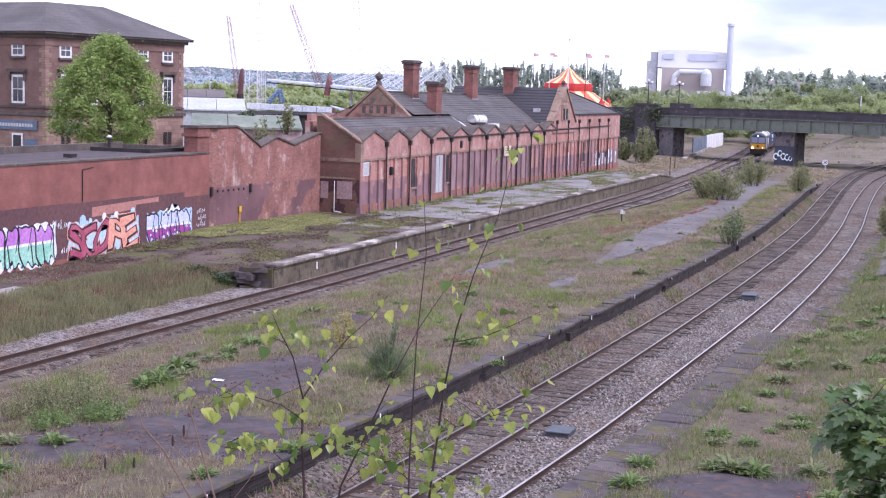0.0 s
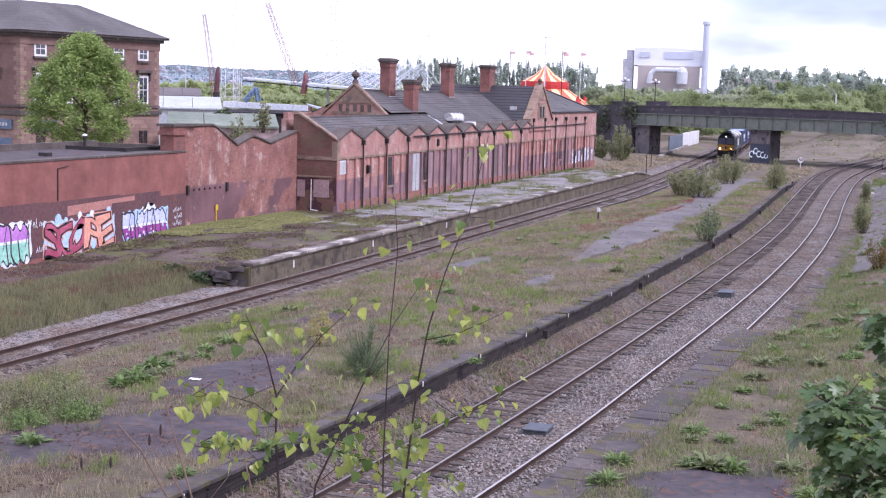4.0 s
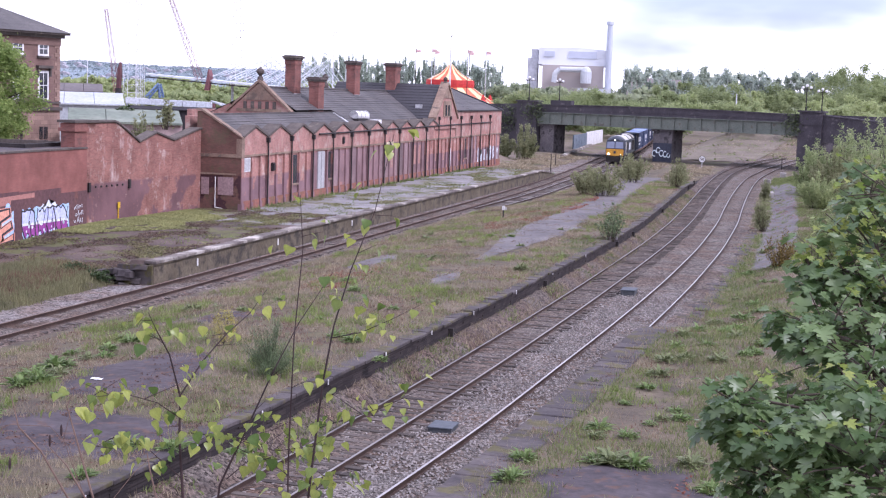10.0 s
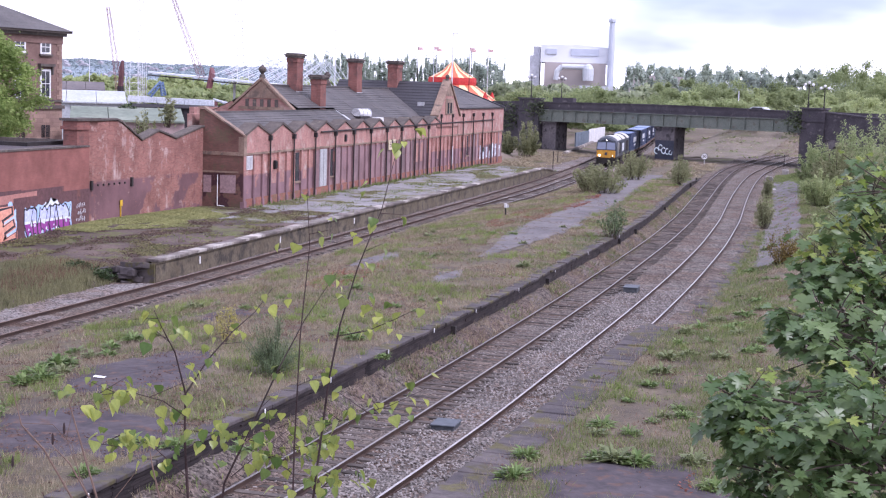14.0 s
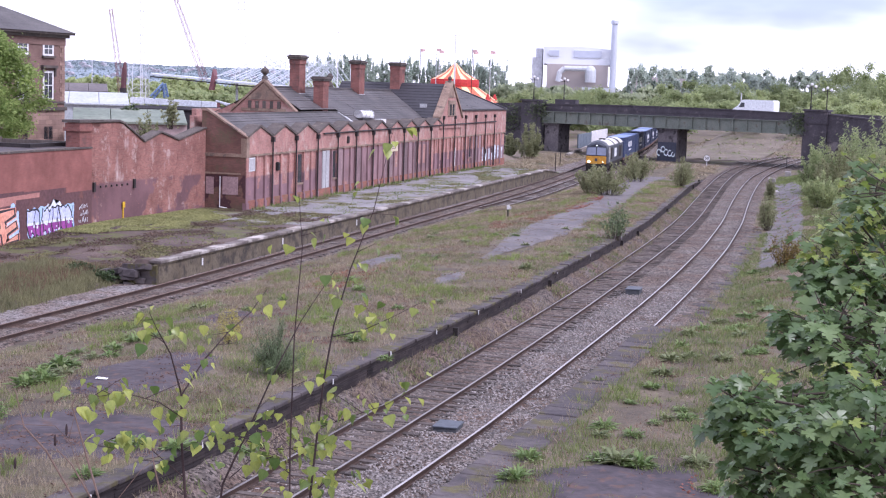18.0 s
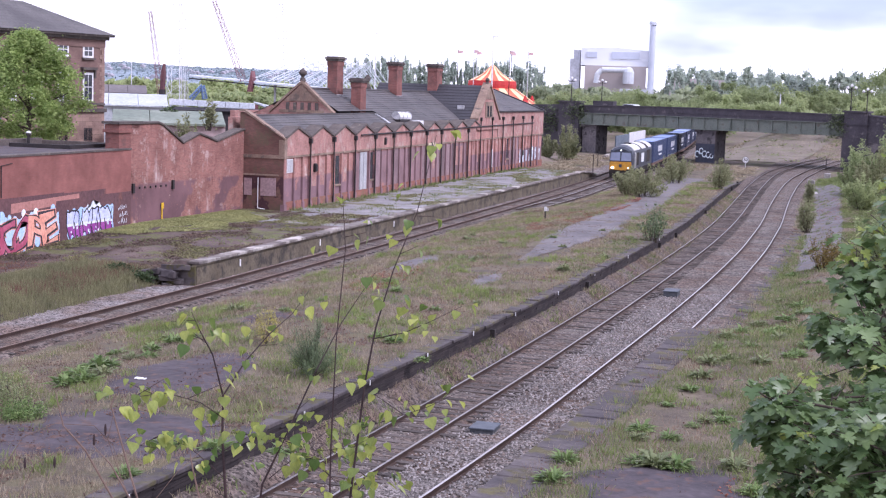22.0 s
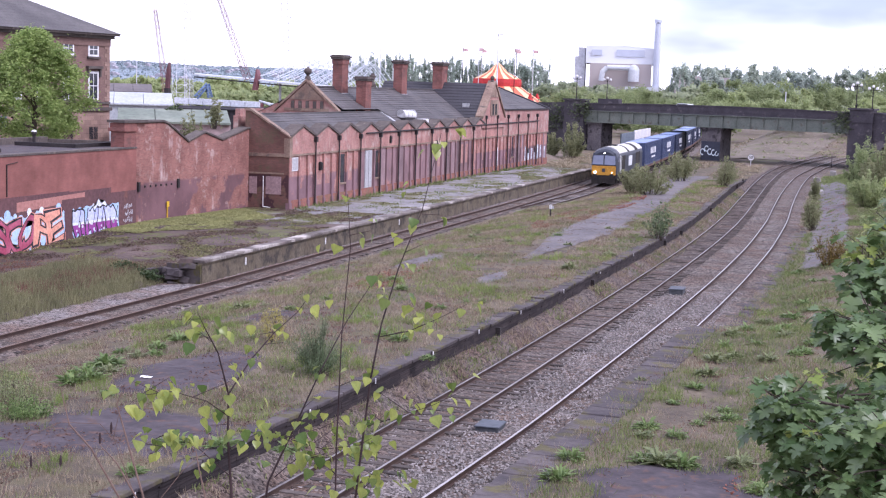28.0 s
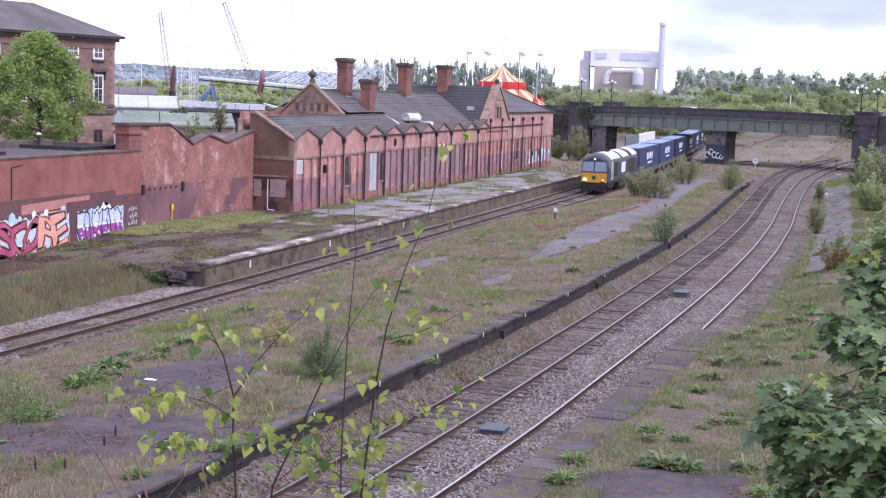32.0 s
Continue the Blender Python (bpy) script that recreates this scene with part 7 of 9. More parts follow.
def light_column(foot, z, label="tall slim grey lighting column"):
    ob = thing("lighting_column", label, "lighting column", "far lighting columns", at=(foot[0], foot[1], 0))
    bm = bmesh.new()
    lathe(bm, (0, 0, 0), [(0.22, -0.5), (0.16, z * 0.5), (0.11, z)], 6)
    part("column", bm, pale_lattice, ob)
    part("lantern", boxes((-0.15, 1.0 if z > 12 else 0.15, -0.12, 0.12, z, z + 0.2)), pale_lattice, ob)


light_column((-121.55, 360.03, 17.17), 23.2)
light_column((-73.25, 290.92, 16.34), 20.4)
light_column((-186.98, 570.12, 21.93), 26.0)
light_column((-280.70, 530.29, 18.12), 22.0)
light_column((-18.19, 329.50, 9.38), 10.6)


def trackside_fence():
    """Pale and blue-grey sheeting beyond the bridge."""
    ob = thing("fence", "pale and blue sheet fence beyond the bridge", "fence")
    a, b = Vector((-41.04, 251.68, 0.34)), Vector((-42.53, 296.97, 1.49))
    n = 12
    blue_sheet = stuff_mat("blue_sheet", (0.12, 0.15, 0.19), (0.16, 0.19, 0.23), 0.5, 3, 0.7, bump=0)
    for i in range(n):
        p, q = a + (b - a) * (i / n), a + (b - a) * ((i + 0.97) / n)
        bm = bmesh.new()
        h = 2.1 if i > 4 else 1.9
        vs = [bm.verts.new(v) for v in ((p.x, p.y, 0), (q.x, q.y, 0), (q.x, q.y, 0.6 + h), (p.x, p.y, 0.6 + h))]
        vs += [bm.verts.new(v.co + Vector((-0.2, 0.1, 0))) for v in vs]
        bm.faces.new(vs[:4])
        bm.faces.new(vs[4:][::-1])
        for k in range(4):
            bm.faces.new((vs[k], vs[(k + 1) % 4], vs[4 + (k + 1) % 4], vs[4 + k]))
        part("fence_sheet", bm, M["white_paint"] if i > 4 else blue_sheet, ob)
    w = thing("low_wall", "pale stone kerb beside the far line", "kerb")
    c, e = (-37.54, 219.91), (-42.02, 277.37)
    bm = bmesh.new()
    tube(bm, (c[0], c[1], 0.1), (e[0], e[1], 0.1), 0.35, n=6)
    part("kerb", bm, M["coping"], w)


trackside_fence()


# ---- trees and bushes ----
def limb(bm, a, b, r0, r1, bends=4, wander=0.06, rng=random):
    """A tapering, slightly crooked limb; returns its end."""
    a, b = Vector(a), Vector(b)
    p = a
    ln = (b - a).length
    for i in range(bends):
        t = (i + 1) / bends
        q = a + (b - a) * t
        if i < bends - 1:
            q += Vector((rng.uniform(-1, 1), rng.uniform(-1, 1), rng.uniform(-0.5, 0.5))) * wander * ln
        tube(bm, p, q, r0 + (r1 - r0) * i / bends, r0 + (r1 - r0) * (i + 1) / bends, 6)
        p = q
    return p


def broadleaf(x, y, z, h, w, label, leaf=0.12, boughs=130, per=250):
    """A street tree: trunk, spreading limbs, and leaves in separate flattened boughs with gaps between."""
    rng = random.Random(int(abs(x * 10)))
    gen = np.random.default_rng(12)
    ob = thing("tree", label, "tree", at=(x, y, z))
    bm = bmesh.new()
    limb(bm, (0, 0, -0.4), (0.15, 0, h * 0.72), 0.27, 0.10, 6, 0.02, rng)
    part("trunk", bm, M["bark"], ob)
    low = h * 0.29
    pts = []
    for i in range(boughs):
        u = (i + 0.5) / boughs
        u = u ** 0.85
        rad = w * float(np.interp(u, [0, 0.14, 0.36, 0.55, 0.75, 0.9, 1.0], [0.55, 0.93, 1.0, 0.86, 0.6, 0.36, 0.08]))
        a = i * 2.39996 + gen.uniform(-0.4, 0.4)
        k = 0.25 + 0.72 * gen.uniform() ** 0.55
        c = np.array([math.cos(a) * rad * k, math.sin(a) * rad * k, low + (h - low) * u * 0.97 - 0.35 * k])
        size = np.array([0.62, 0.62, 0.36]) * gen.uniform(0.7, 1.25)
        p = gen.normal(size=(per, 3)) * size * 0.62
        p[:, 2] -= 0.22 * (p[:, 0] ** 2 + p[:, 1] ** 2)
        pts.append(p + c)
        if i % 5 == 0 and u < 0.85:
            bm = bmesh.new()
            limb(bm, (0.1 * u, 0, h * (0.2 + 0.45 * u)), tuple(c), 0.075 * (1.1 - u), 0.02, 4, 0.05, rng)
            part("limb", bm, M["bark"], ob)
    leafy("crown", cards(np.concatenate(pts), leaf, 0.45, gen), G_SPRING, "", "", parent=ob)
    return ob


broadleaf(-54.05, 87.6, 2.5, 10.2, 3.85, "round-crowned street tree in fresh spring leaf")


def bush(x, y, z, h, w, material, label, leaf=0.09, clumps=22, per=60, stems=7, name="bush", flat=0.2):
    rng = random.Random(int(abs(x * 100 + y * 7)))
    ob = thing(name, label, "bush", at=(x, y, z))
    bm = bmesh.new()
    if h > 1.5:
        # loose upright shrub: leaves along many arching stems
        gen = np.random.default_rng(int(abs(x * 100 + y * 7)))
        rows = []
        n = stems * 4
        for i in range(n):
            a = gen.uniform(0, 6.28)
            k = gen.uniform(0.05, 1.0) ** 0.7
            base = np.array([math.cos(a), math.sin(a), 0]) * w * 0.3 * k
            tip = np.array([math.cos(a) * w * k, math.sin(a) * w * k, h * (1.02 - 0.5 * k * k) * gen.uniform(0.62, 1.12)])
            if i < stems * 2:
                limb(bm, tuple(base - np.array([0, 0, 0.1])), tuple(tip), 0.012 + 0.006 * h, 0.005, 3, 0.05, rng)
            t = gen.uniform(0.12, 1.0, (clumps * per // n, 1)) ** 0.8
            rows.append(base[None] + (tip - base)[None] * t + gen.normal(size=(len(t), 3)) * 0.075 * h ** 0.7 * (1.25 - t * 0.8))
        pts = np.concatenate(rows)
    else:
        for i in range(stems):
            a = rng.uniform(0, 6.28)
            limb(bm, (rng.uniform(-0.1, 0.1) * w, rng.uniform(-0.1, 0.1) * w, -0.08), (math.cos(a) * w * 0.6, math.sin(a) * w * 0.6, h * rng.uniform(0.6, 0.95)), 0.006 + 0.004 * h, 0.003, 3, 0.08, rng)
        pts = crown_points((0, 0, h * 0.52), (w, w, h * 0.46), clumps, per, 0.22, low=-0.95)
    part("branchwork", bm, M["bark"], ob)["kind"] = "stuff"
    pts = pts[pts[:, 2] > 0.02]
    leafy("foliage", cards(pts, leaf, flat), material, "", "", parent=ob)
    return ob


G_WEED = leaf_mat("weed_leaves", (0.115, 0.19, 0.06), (0.235, 0.315, 0.12), 0.35, 1.5)
G_WILLOW = leaf_mat("willow_leaves", (0.20, 0.26, 0.12), (0.40, 0.45, 0.24), 0.5, 0.5, 0.8, 0.1)
G_WEED_PALE = leaf_mat("pale_weed_leaves", (0.17, 0.21, 0.10), (0.25, 0.28, 0.14), 0.35, 1.5)
G_YELLOW = leaf_mat("yellow_flower_leaves", (0.34, 0.31, 0.08), (0.40, 0.36, 0.12), 0.35, 1.5)
G_BROWN = leaf_mat("bronze_leaves", (0.16, 0.10, 0.03), (0.20, 0.16, 0.045), 0.3, 1.0)
G_CONIFER = leaf_mat("needle_leaves", (0.085, 0.13, 0.065), (0.17, 0.22, 0.115), 0.2, 1.5)
G_IVY = leaf_mat("ivy_leaves", (0.055, 0.075, 0.04), (0.11, 0.135, 0.07), 0.2, 0.5)


def at_height(fn, xy):
    return (xy[0], xy[1], fn(xy[0], xy[1]))


# shrubs of the island platform
for xy, h, w, m, lf, nm, lab in (
        ((-17.5, 124.0), 2.7, 2.1, G_BUSH, 0.15, "bush", "wide grey-green willow bush on the old platform"),
        ((-19.3, 126.5), 2.5, 1.9, G_BUSH, 0.15, "bush", "sprawling grey-green bush by the line"),
        ((-17.96, 148.21), 2.8, 2.2, G_BUSH, 0.15, "bush", "wide grey-green willow bush on the old platform"),
        ((-20.3, 162.0), 2.6, 1.9, G_BUSH, 0.15, "bush", "grey-green bush behind others"),
        ((-11.69, 86.31), 2.3, 0.95, G_CONIFER, 0.085, "bush", "upright dark bush at the platform edge"),
        ((-13.03, 140.92), 2.6, 1.2, G_BUSH, 0.12, "bush", "thin straggling bush at the platform edge"),
        ((-14.01, 158.86), 2.0, 1.1, G_BUSH, 0.12, "bush", "thin straggling bush at the platform edge"),
                ((-18.32, 43.88), 1.2, 0.38, G_YELLOW, 0.03, "bush", "tall yellow-flowered weed in grass"),
        ):
    bush(*at_height(island_height, xy), h, w, m, lab, lf * (0.72 if h > 1.5 else 1.0), 40, int(20 + 45 * min(1, w / 1.6)) if h > 1.5 else (150 if w > 0.6 else 34), 8, nm)

def weed(x, y, z, s, material, label):
    """A rosette of arching lance-shaped leaves round a few stems."""
    gen = np.random.default_rng(int(abs(x * 131 + y * 17)))
    ob = thing("weed", label, "weed", at=(x, y, z))
    n = int(70 + 150 * s)
    a = gen.uniform(0, 6.28, n)
    k = gen.uniform(0.15, 1.0, n)
    root = np.stack([np.cos(a) * k * s * 0.55, np.sin(a) * k * s * 0.55, gen.uniform(0.0, 0.25, n) * s], 1)
    root[:, :2] += gen.normal(size=(n, 2)) * s * 0.12
    out = np.stack([np.cos(a + gen.normal(size=n) * 0.5), np.sin(a + gen.normal(size=n) * 0.5), np.zeros(n)], 1)
    ln = s * gen.uniform(0.3, 0.75, n)[:, None]
    rise = gen.uniform(0.4, 1.5, n)[:, None] * (1.25 - k[:, None])
    mid = root + out * ln * 0.5 + np.array([0, 0, 1.0]) * ln * rise * 0.6
    tip = mid + out * ln * 0.6 + np.array([0, 0, 1.0]) * ln * (rise * 0.25 - 0.15)
    w = np.stack([-out[:, 1], out[:, 0], np.zeros(n)], 1) * ln * gen.uniform(0.10, 0.2, n)[:, None]
    quads = np.stack([root, mid - w, tip, mid + w], axis=1)
    quads[:, :, 2] = np.maximum(quads[:, :, 2], 0.01)
    leafy("foliage", quads, material, "", "", parent=ob)
    b = gen.uniform(0, 6.28, 5)
    bm = bmesh.new()
    for q in b:
        tube(bm, (math.cos(q) * s * 0.2, math.sin(q) * s * 0.2, -0.05), (math.cos(q) * s * 0.5, math.sin(q) * s * 0.5, s * gen.uniform(0.4, 0.9)), 0.006, 0.003, 4)
    part("stem_growth", bm, M["dry_twig"], ob)["kind"] = "stuff"
    return ob


# low leafy weeds, each a clump of its own
for i, (xy, s) in enumerate((
        ((-24.07, 54.46), 0.42), ((-21.83, 44.48), 0.36), ((-21.63, 45.38), 0.3), ((-21.79, 42.75), 0.34), ((-21.73, 41.26), 0.3),
        ((-21.88, 39.53), 0.5), ((-21.10, 37.13), 0.42), ((-21.36, 36.62), 0.4), ((-21.14, 38.37), 0.36), ((-23.13, 42.91), 0.3),
        ((-15.04, 30.43), 0.34), ((-19.21, 34.73), 0.22), ((-20.54, 28.98), 0.34), ((-18.93, 26.29), 0.3), ((-19.29, 28.97), 0.36),
        ((-12.38, 30.75), 0.3), ((-13.42, 68.76), 0.4), ((-14.65, 46.04), 0.34), ((-15.48, 46.88), 0.3), ((-14.01, 30.67), 0.32),
        ((-22.90, 46.09), 0.3), ((-21.82, 39.66), 0.4), ((-21.83, 38.19), 0.4), ((-21.26, 41.47), 0.3), ((-12.65, 75.41), 0.32), ((-12.75, 43.12), 0.24), ((-14.73, 27.75), 0.3))):
    weed(*at_height(island_height, xy), s * 1.1, G_WEED if i % 4 else G_WEED_PALE, "low green weed clump with arching leaves" if i % 4 else "low pale green weed clump")
for i, (xy, s) in enumerate((
        ((-4.16, 33.01), 0.42), ((-3.71, 33.02), 0.40), ((-4.56, 33.07), 0.3), ((-2.40, 33.52), 0.34), ((-6.19, 32.60), 0.34), ((-6.11, 30.79), 0.36),
        ((-4.33, 44.34), 0.34), ((-4.41, 42.02), 0.28), ((-3.99, 55.04), 0.34), ((-3.90, 62.94), 0.34), ((-2.70, 62.65), 0.44), ((-2.92, 54.81), 0.3),
        ((-6.07, 42.65), 0.16), ((-1.80, 31.45), 0.34), ((-1.69, 49.75), 0.3), ((-3.77, 47.72), 0.3), ((-3.37, 82.16), 0.36), ((-4.19, 35.77), 0.26), ((-4.92, 35.48), 0.24))):
    weed(*at_height(right_height, xy), s * 1.1, G_WEED if i % 3 else G_WEED_PALE, "low green weed clump with arching leaves" if i % 3 else "low pale green weed clump")
seeds = random.Random(23)
for i in range(34):
    y = 36.0 + 62.0 * seeds.random() ** 1.3
    x = right_edge(y) + 1.6 + seeds.random() * (3.4 if y < 60 else 2.2)
    weed(*at_height(right_height, (x, y)), seeds.uniform(0.2, 0.42), G_WEED if i % 3 else G_WEED_PALE, "small green weed clump in thin grass")
for i in range(24):
    y = 38.0 + 60.0 * seeds.random()
    x = seeds.uniform(-24.0, -14.0)
    weed(*at_height(island_height, (x, y)), seeds.uniform(0.16, 0.36), G_WEED if i % 3 else G_WEED_PALE, "small green weed clump in dry grass")


def thicket(xy, h, w, stems, material, label, dead=0.4):
    """A loose stand of upright stems, the dead ones bare and brown, the live ones hung with small leaves."""
    x, y = xy
    gen = np.random.default_rng(int(abs(x * 77 + y * 13)))
    rng = random.Random(int(abs(x * 77)))
    ob = thing("thicket", label, "thicket", at=at_height(island_height, xy))
    live, dry, pts = bmesh.new(), bmesh.new(), []
    for i in range(stems):
        a, k = gen.uniform(0, 6.28), gen.uniform(0, 1) ** 0.6
        base = Vector((math.cos(a) * w * k, math.sin(a) * w * k, -0.05))
        tip = base + Vector((gen.normal() * 0.22 * h, gen.normal() * 0.22 * h, h * gen.uniform(0.45, 1.1) * (1.1 - 0.4 * k)))
        if gen.uniform() < dead:
            limb(dry, base, tip, 0.005, 0.002, 3, 0.06, rng)
            continue
        limb(live, base, tip, 0.005, 0.002, 3, 0.06, rng)
        t = gen.uniform(0.15, 1.0, (46, 1))
        pts.append(np.array(base)[None] * (1 - t) + np.array(tip)[None] * t + gen.normal(size=(46, 3)) * 0.055)
    part("stem_growth", live, M["twig"], ob)["kind"] = "stuff"
    part("stalk_growth", dry, M["dry_twig"], ob, "bare brown dead stems")["kind"] = "stuff"
    pts = np.concatenate(pts)
    leafy("foliage", cards(pts[pts[:, 2] > 0.02], 0.036, 0.2), material, "", "", parent=ob)


thicket((-21.6, 33.4), 1.15, 1.0, 120, G_WEED_PALE, "loose tangle of grey-green stems and brown dead stalks", 0.45)
thicket((-22.4, 32.7), 1.0, 0.9, 90, G_BUSH, "tangled grey-green nettles and dead stalks")
thicket((-19.8, 31.8), 0.6, 0.55, 60, G_WEED, "dense dark green nettle clump on old asphalt", 0.1)
thicket((-20.6, 30.9), 0.55, 0.6, 50, G_WEED, "dense dark green nettle clump on old asphalt", 0.2)


# shrubs on the far side of the double track
for xy, h, w, m, lf, lab in (
        ((-3.78, 110.22), 2.6, 0.75, G_BUSH, 0.10, "slender grey-green bush beside the track"),
        ((-4.76, 143.75), 2.0, 0.6, G_BUSH, 0.12, "slender grey-green bush beside the track"),
        ((-1.72, 82.65), 2.0, 1.1, G_BROWN, 0.07, "bronze-leaved bush with yellow tips"),
        ((0.17, 129.78), 3.0, 2.0, G_PALE, 0.17, "tall loose grey-green willow bush"),
        ((3.92, 160.60), 6.0, 3.6, G_PALE, 0.2, "tall pale willow bush before the bridge wall"),
        ((1.86, 145.51), 4.8, 3.0, G_BUSH, 0.18, "tall loose grey-green willow bush"),
        ((3.80, 114.39), 5.5, 3.2, G_BUSH, 0.17, "tall loose grey-green willow bush"),
        ((-0.37, 177.32), 3.4, 1.9, G_PALE, 0.18, "pale green young tree by the bridge pier"),
        ((6.72, 123.67), 7.5, 4.0, G_WOOD, 0.2, "tall green bush on the bank"),
        ((-0.2, 152.0), 5.0, 2.2, G_WILLOW, 0.17, "tall loose grey-green willow bush"),
        ((2.6, 150.0), 6.6, 2.8, G_WILLOW, 0.18, "tall loose grey-green willow bush"),
        ((5.6, 146.0), 8.0, 3.2, G_WILLOW, 0.19, "tall loose grey-green willow bush"),
        ((1.48, 89.45), 3.4, 2.2, G_WILLOW, 0.12, "green bush on the bank")):
    bush(*at_height(right_height, xy), h, w, m, lab, lf * 0.72, 46, int(20 + 90 * min(1, w / 2.0)), 9)
# by the left pier and on the walls
bush(-40.5, 205.0, 0.2, 4.8, 2.2, G_BUSH, "grey-green bush by the bridge pier", 0.14, 50, 110)
bush(-43.5, 205.5, 0.2, 3.2, 1.6, G_BUSH, "grey-green bush by the bridge pier", 0.14, 40, 90)
bush(-31.9, 61.7, -0.05, 0.6, 0.5, G_DARK, "dark bramble over the platform end", 0.06, 18, 60)
bush(-33.2, 61.9, 0.2, 0.5, 0.8, G_DARK, "dark bramble over the platform end", 0.06, 18, 60)
bush(-42.6, 91.5, 6.2, 1.9, 0.75, G_BUSH, "self-sown young tree on the old wall top", 0.13, 12, 40)
bush(-43.5, 89.8, 4.6, 2.6, 0.9, G_BUSH, "self-sown bush behind the old wall", 0.13, 14, 40)
bush(-52.0, 104.5, 6.4, 0.9, 0.8, G_DARK, "small dark bush on the shed roof", 0.13, 10, 40)
for i, u in enumerate((-55.0, -57.5, -60.0, -62.5)):
    bush(u, 97.0 + i * 0.3, 2.6, 1.7, 1.3, G_WOOD, "clipped green hedge bush before the hotel", 0.14, 16, 60)


def ivy(c, r, n, label):
    pts = RNG.normal(size=(n, 3)) * np.array(r) + np.array(c)
    ob = leafy("ivy", cards(pts, 0.22, 0.1), G_IVY, label, "ivy")
    return ob


ivy(on_bridge(-3.5, -0.5, 6.6), (1.0, 0.3, 0.9), 420, "dark ivy hanging over the bridge parapet")
ivy(on_bridge(41.0, -0.5, 6.3), (1.1, 0.3, 1.0), 420, "dark ivy hanging over the bridge parapet")
ivy(on_bridge(-8.5, -0.3, 5.2), (1.8, 0.25, 1.2), 600, "dark ivy on the bridge approach wall")

# grass on the bank beyond the bridge
belt("distant_scrub", "low green scrub on the bank beyond the bridge", row_of(-4.4, 3, 276, 292, 22, 1.2, 2.3, 2.0, 3.2, 3.5), G_PALE, 0.3, 60, 8)

# ---- grasses ----
def grass_mat(name, a, b):
    return leaf_mat(name, a, b, 0.3, 0.5, 0.8)


DRY = grass_mat("dry_grass", (0.20, 0.165, 0.115), (0.40, 0.34, 0.25))
GREEN = grass_mat("green_grass", (0.115, 0.155, 0.055), (0.22, 0.26, 0.105))
RED = grass_mat("dead_red_stalks", (0.13, 0.068, 0.055), (0.22, 0.125, 0.095))
LAWN = grass_mat("lawn_grass", (0.16, 0.18, 0.06), (0.27, 0.28, 0.11))
STRAW = grass_mat("bank_grass", (0.155, 0.155, 0.08), (0.28, 0.27, 0.16))


def thick(x, y, seed, size=0.35, lo=-0.05):
    return noise.noise((x * size, y * size * 0.7, seed)) + 0.5 * noise.noise((x * size * 3.1, y * size * 2.4, seed + 9)) > lo


PATCHES = ((-18.6, 38.6, 2.1, 3.3), (-16.8, 31.5, 2.3, 2.7), (-19.5, 29.0, 2.1, 1.8), (-21.2, 50.5, 1.0, 1.4), (-21.5, 71.0, 0.9, 4.0), (-16.0, 64.0, 0.6, 2.0), (-3.7, 31.0, 1.9, 2.2), (-1.6, 29.5, 1.6, 2.4))


def off_patch(x, y):
    if y > 74 and x < -10 and abs(x - PATH(y)) < 1.35 + 0.5 * noise.noise((x * 1.1, y * 0.8, 6.0)):
        return False
    if x > -6 and 84 < y < 172 and side_path(y, -0.9) < x < side_path(y, 0.9):
        return noise.noise((x * 1.6, y * 0.9, 4.0)) > 0.28
    k = 0.75 + (0.75 if y < 60 else 0.3) * noise.noise((x * 1.7, y * 1.3, 2.0))
    return all(((x - a) / c) ** 2 + ((y - b) / d) ** 2 > k for a, b, c, d in PATCHES)


isl_a = lambda y: island_left(y) + 0.6
isl_b = lambda y: ISLAND_EDGE(y) - 0.36


def grass(name, label, n, xa, xb, y0, y1, hf, h, w, material, seed, lo, lean=0.4, power=1.25, clump=6, spread=0.12):
    pts = scatter(n, xa, xb, y0, y1, hf, lambda x, y: off_patch(x, y) and thick(x, y, seed, lo=lo), power=power)
    if not len(pts):
        return
    pts = np.repeat(pts, clump, axis=0)
    pts[:, :2] += RNG.normal(size=(len(pts), 2)) * spread
    grow = (0.8 + pts[:, 1:2] / 110.0)
    b = blades(pts, h, w, lean)
    mid = b.mean(axis=1, keepdims=True)
    mid[:, :, 2] = b[:, :1, 2]
    b[:, :, :2] = mid[:, :, :2] + (b[:, :, :2] - mid[:, :, :2]) * grow[:, None, :]
    leafy(name, b, material, label, "grass", "stuff")


grass("grass", "dry straw-coloured grass over the old platform", 38000, isl_a, isl_b, 22, 150, island_height, 0.15, 0.0085, DRY, 1.0, -0.25)
grass("grass", "green grass tufts over the old platform", 32000, isl_a, isl_b, 22, 160, island_height, 0.13, 0.010, GREEN, 5.0, 0.1)
grass("dead_stalks", "reddish dead stalks over the old platform", 17000, isl_a, isl_b, 22, 140, island_height, 0.10, 0.008, RED, 11.0, 0.08, 0.9)
ver_a = lambda y: right_edge(y) + 0.42
grass("grass", "dry grass over the disused side platform", 20000, ver_a, lambda y: 7.0, 23, 150, right_height, 0.16, 0.008, DRY, 21.0, -0.2)
grass("grass", "green grass over the disused side platform", 46000, lambda y: ver_a(y) + 0.5, lambda y: 7.0, 23, 190, right_height, 0.17, 0.011, GREEN, 25.0, -0.3)
grass("dead_stalks", "reddish dead stalks on the side platform", 6000, ver_a, lambda y: 4.0, 23, 120, right_height, 0.11, 0.010, RED, 31.0, 0.1, 0.9)
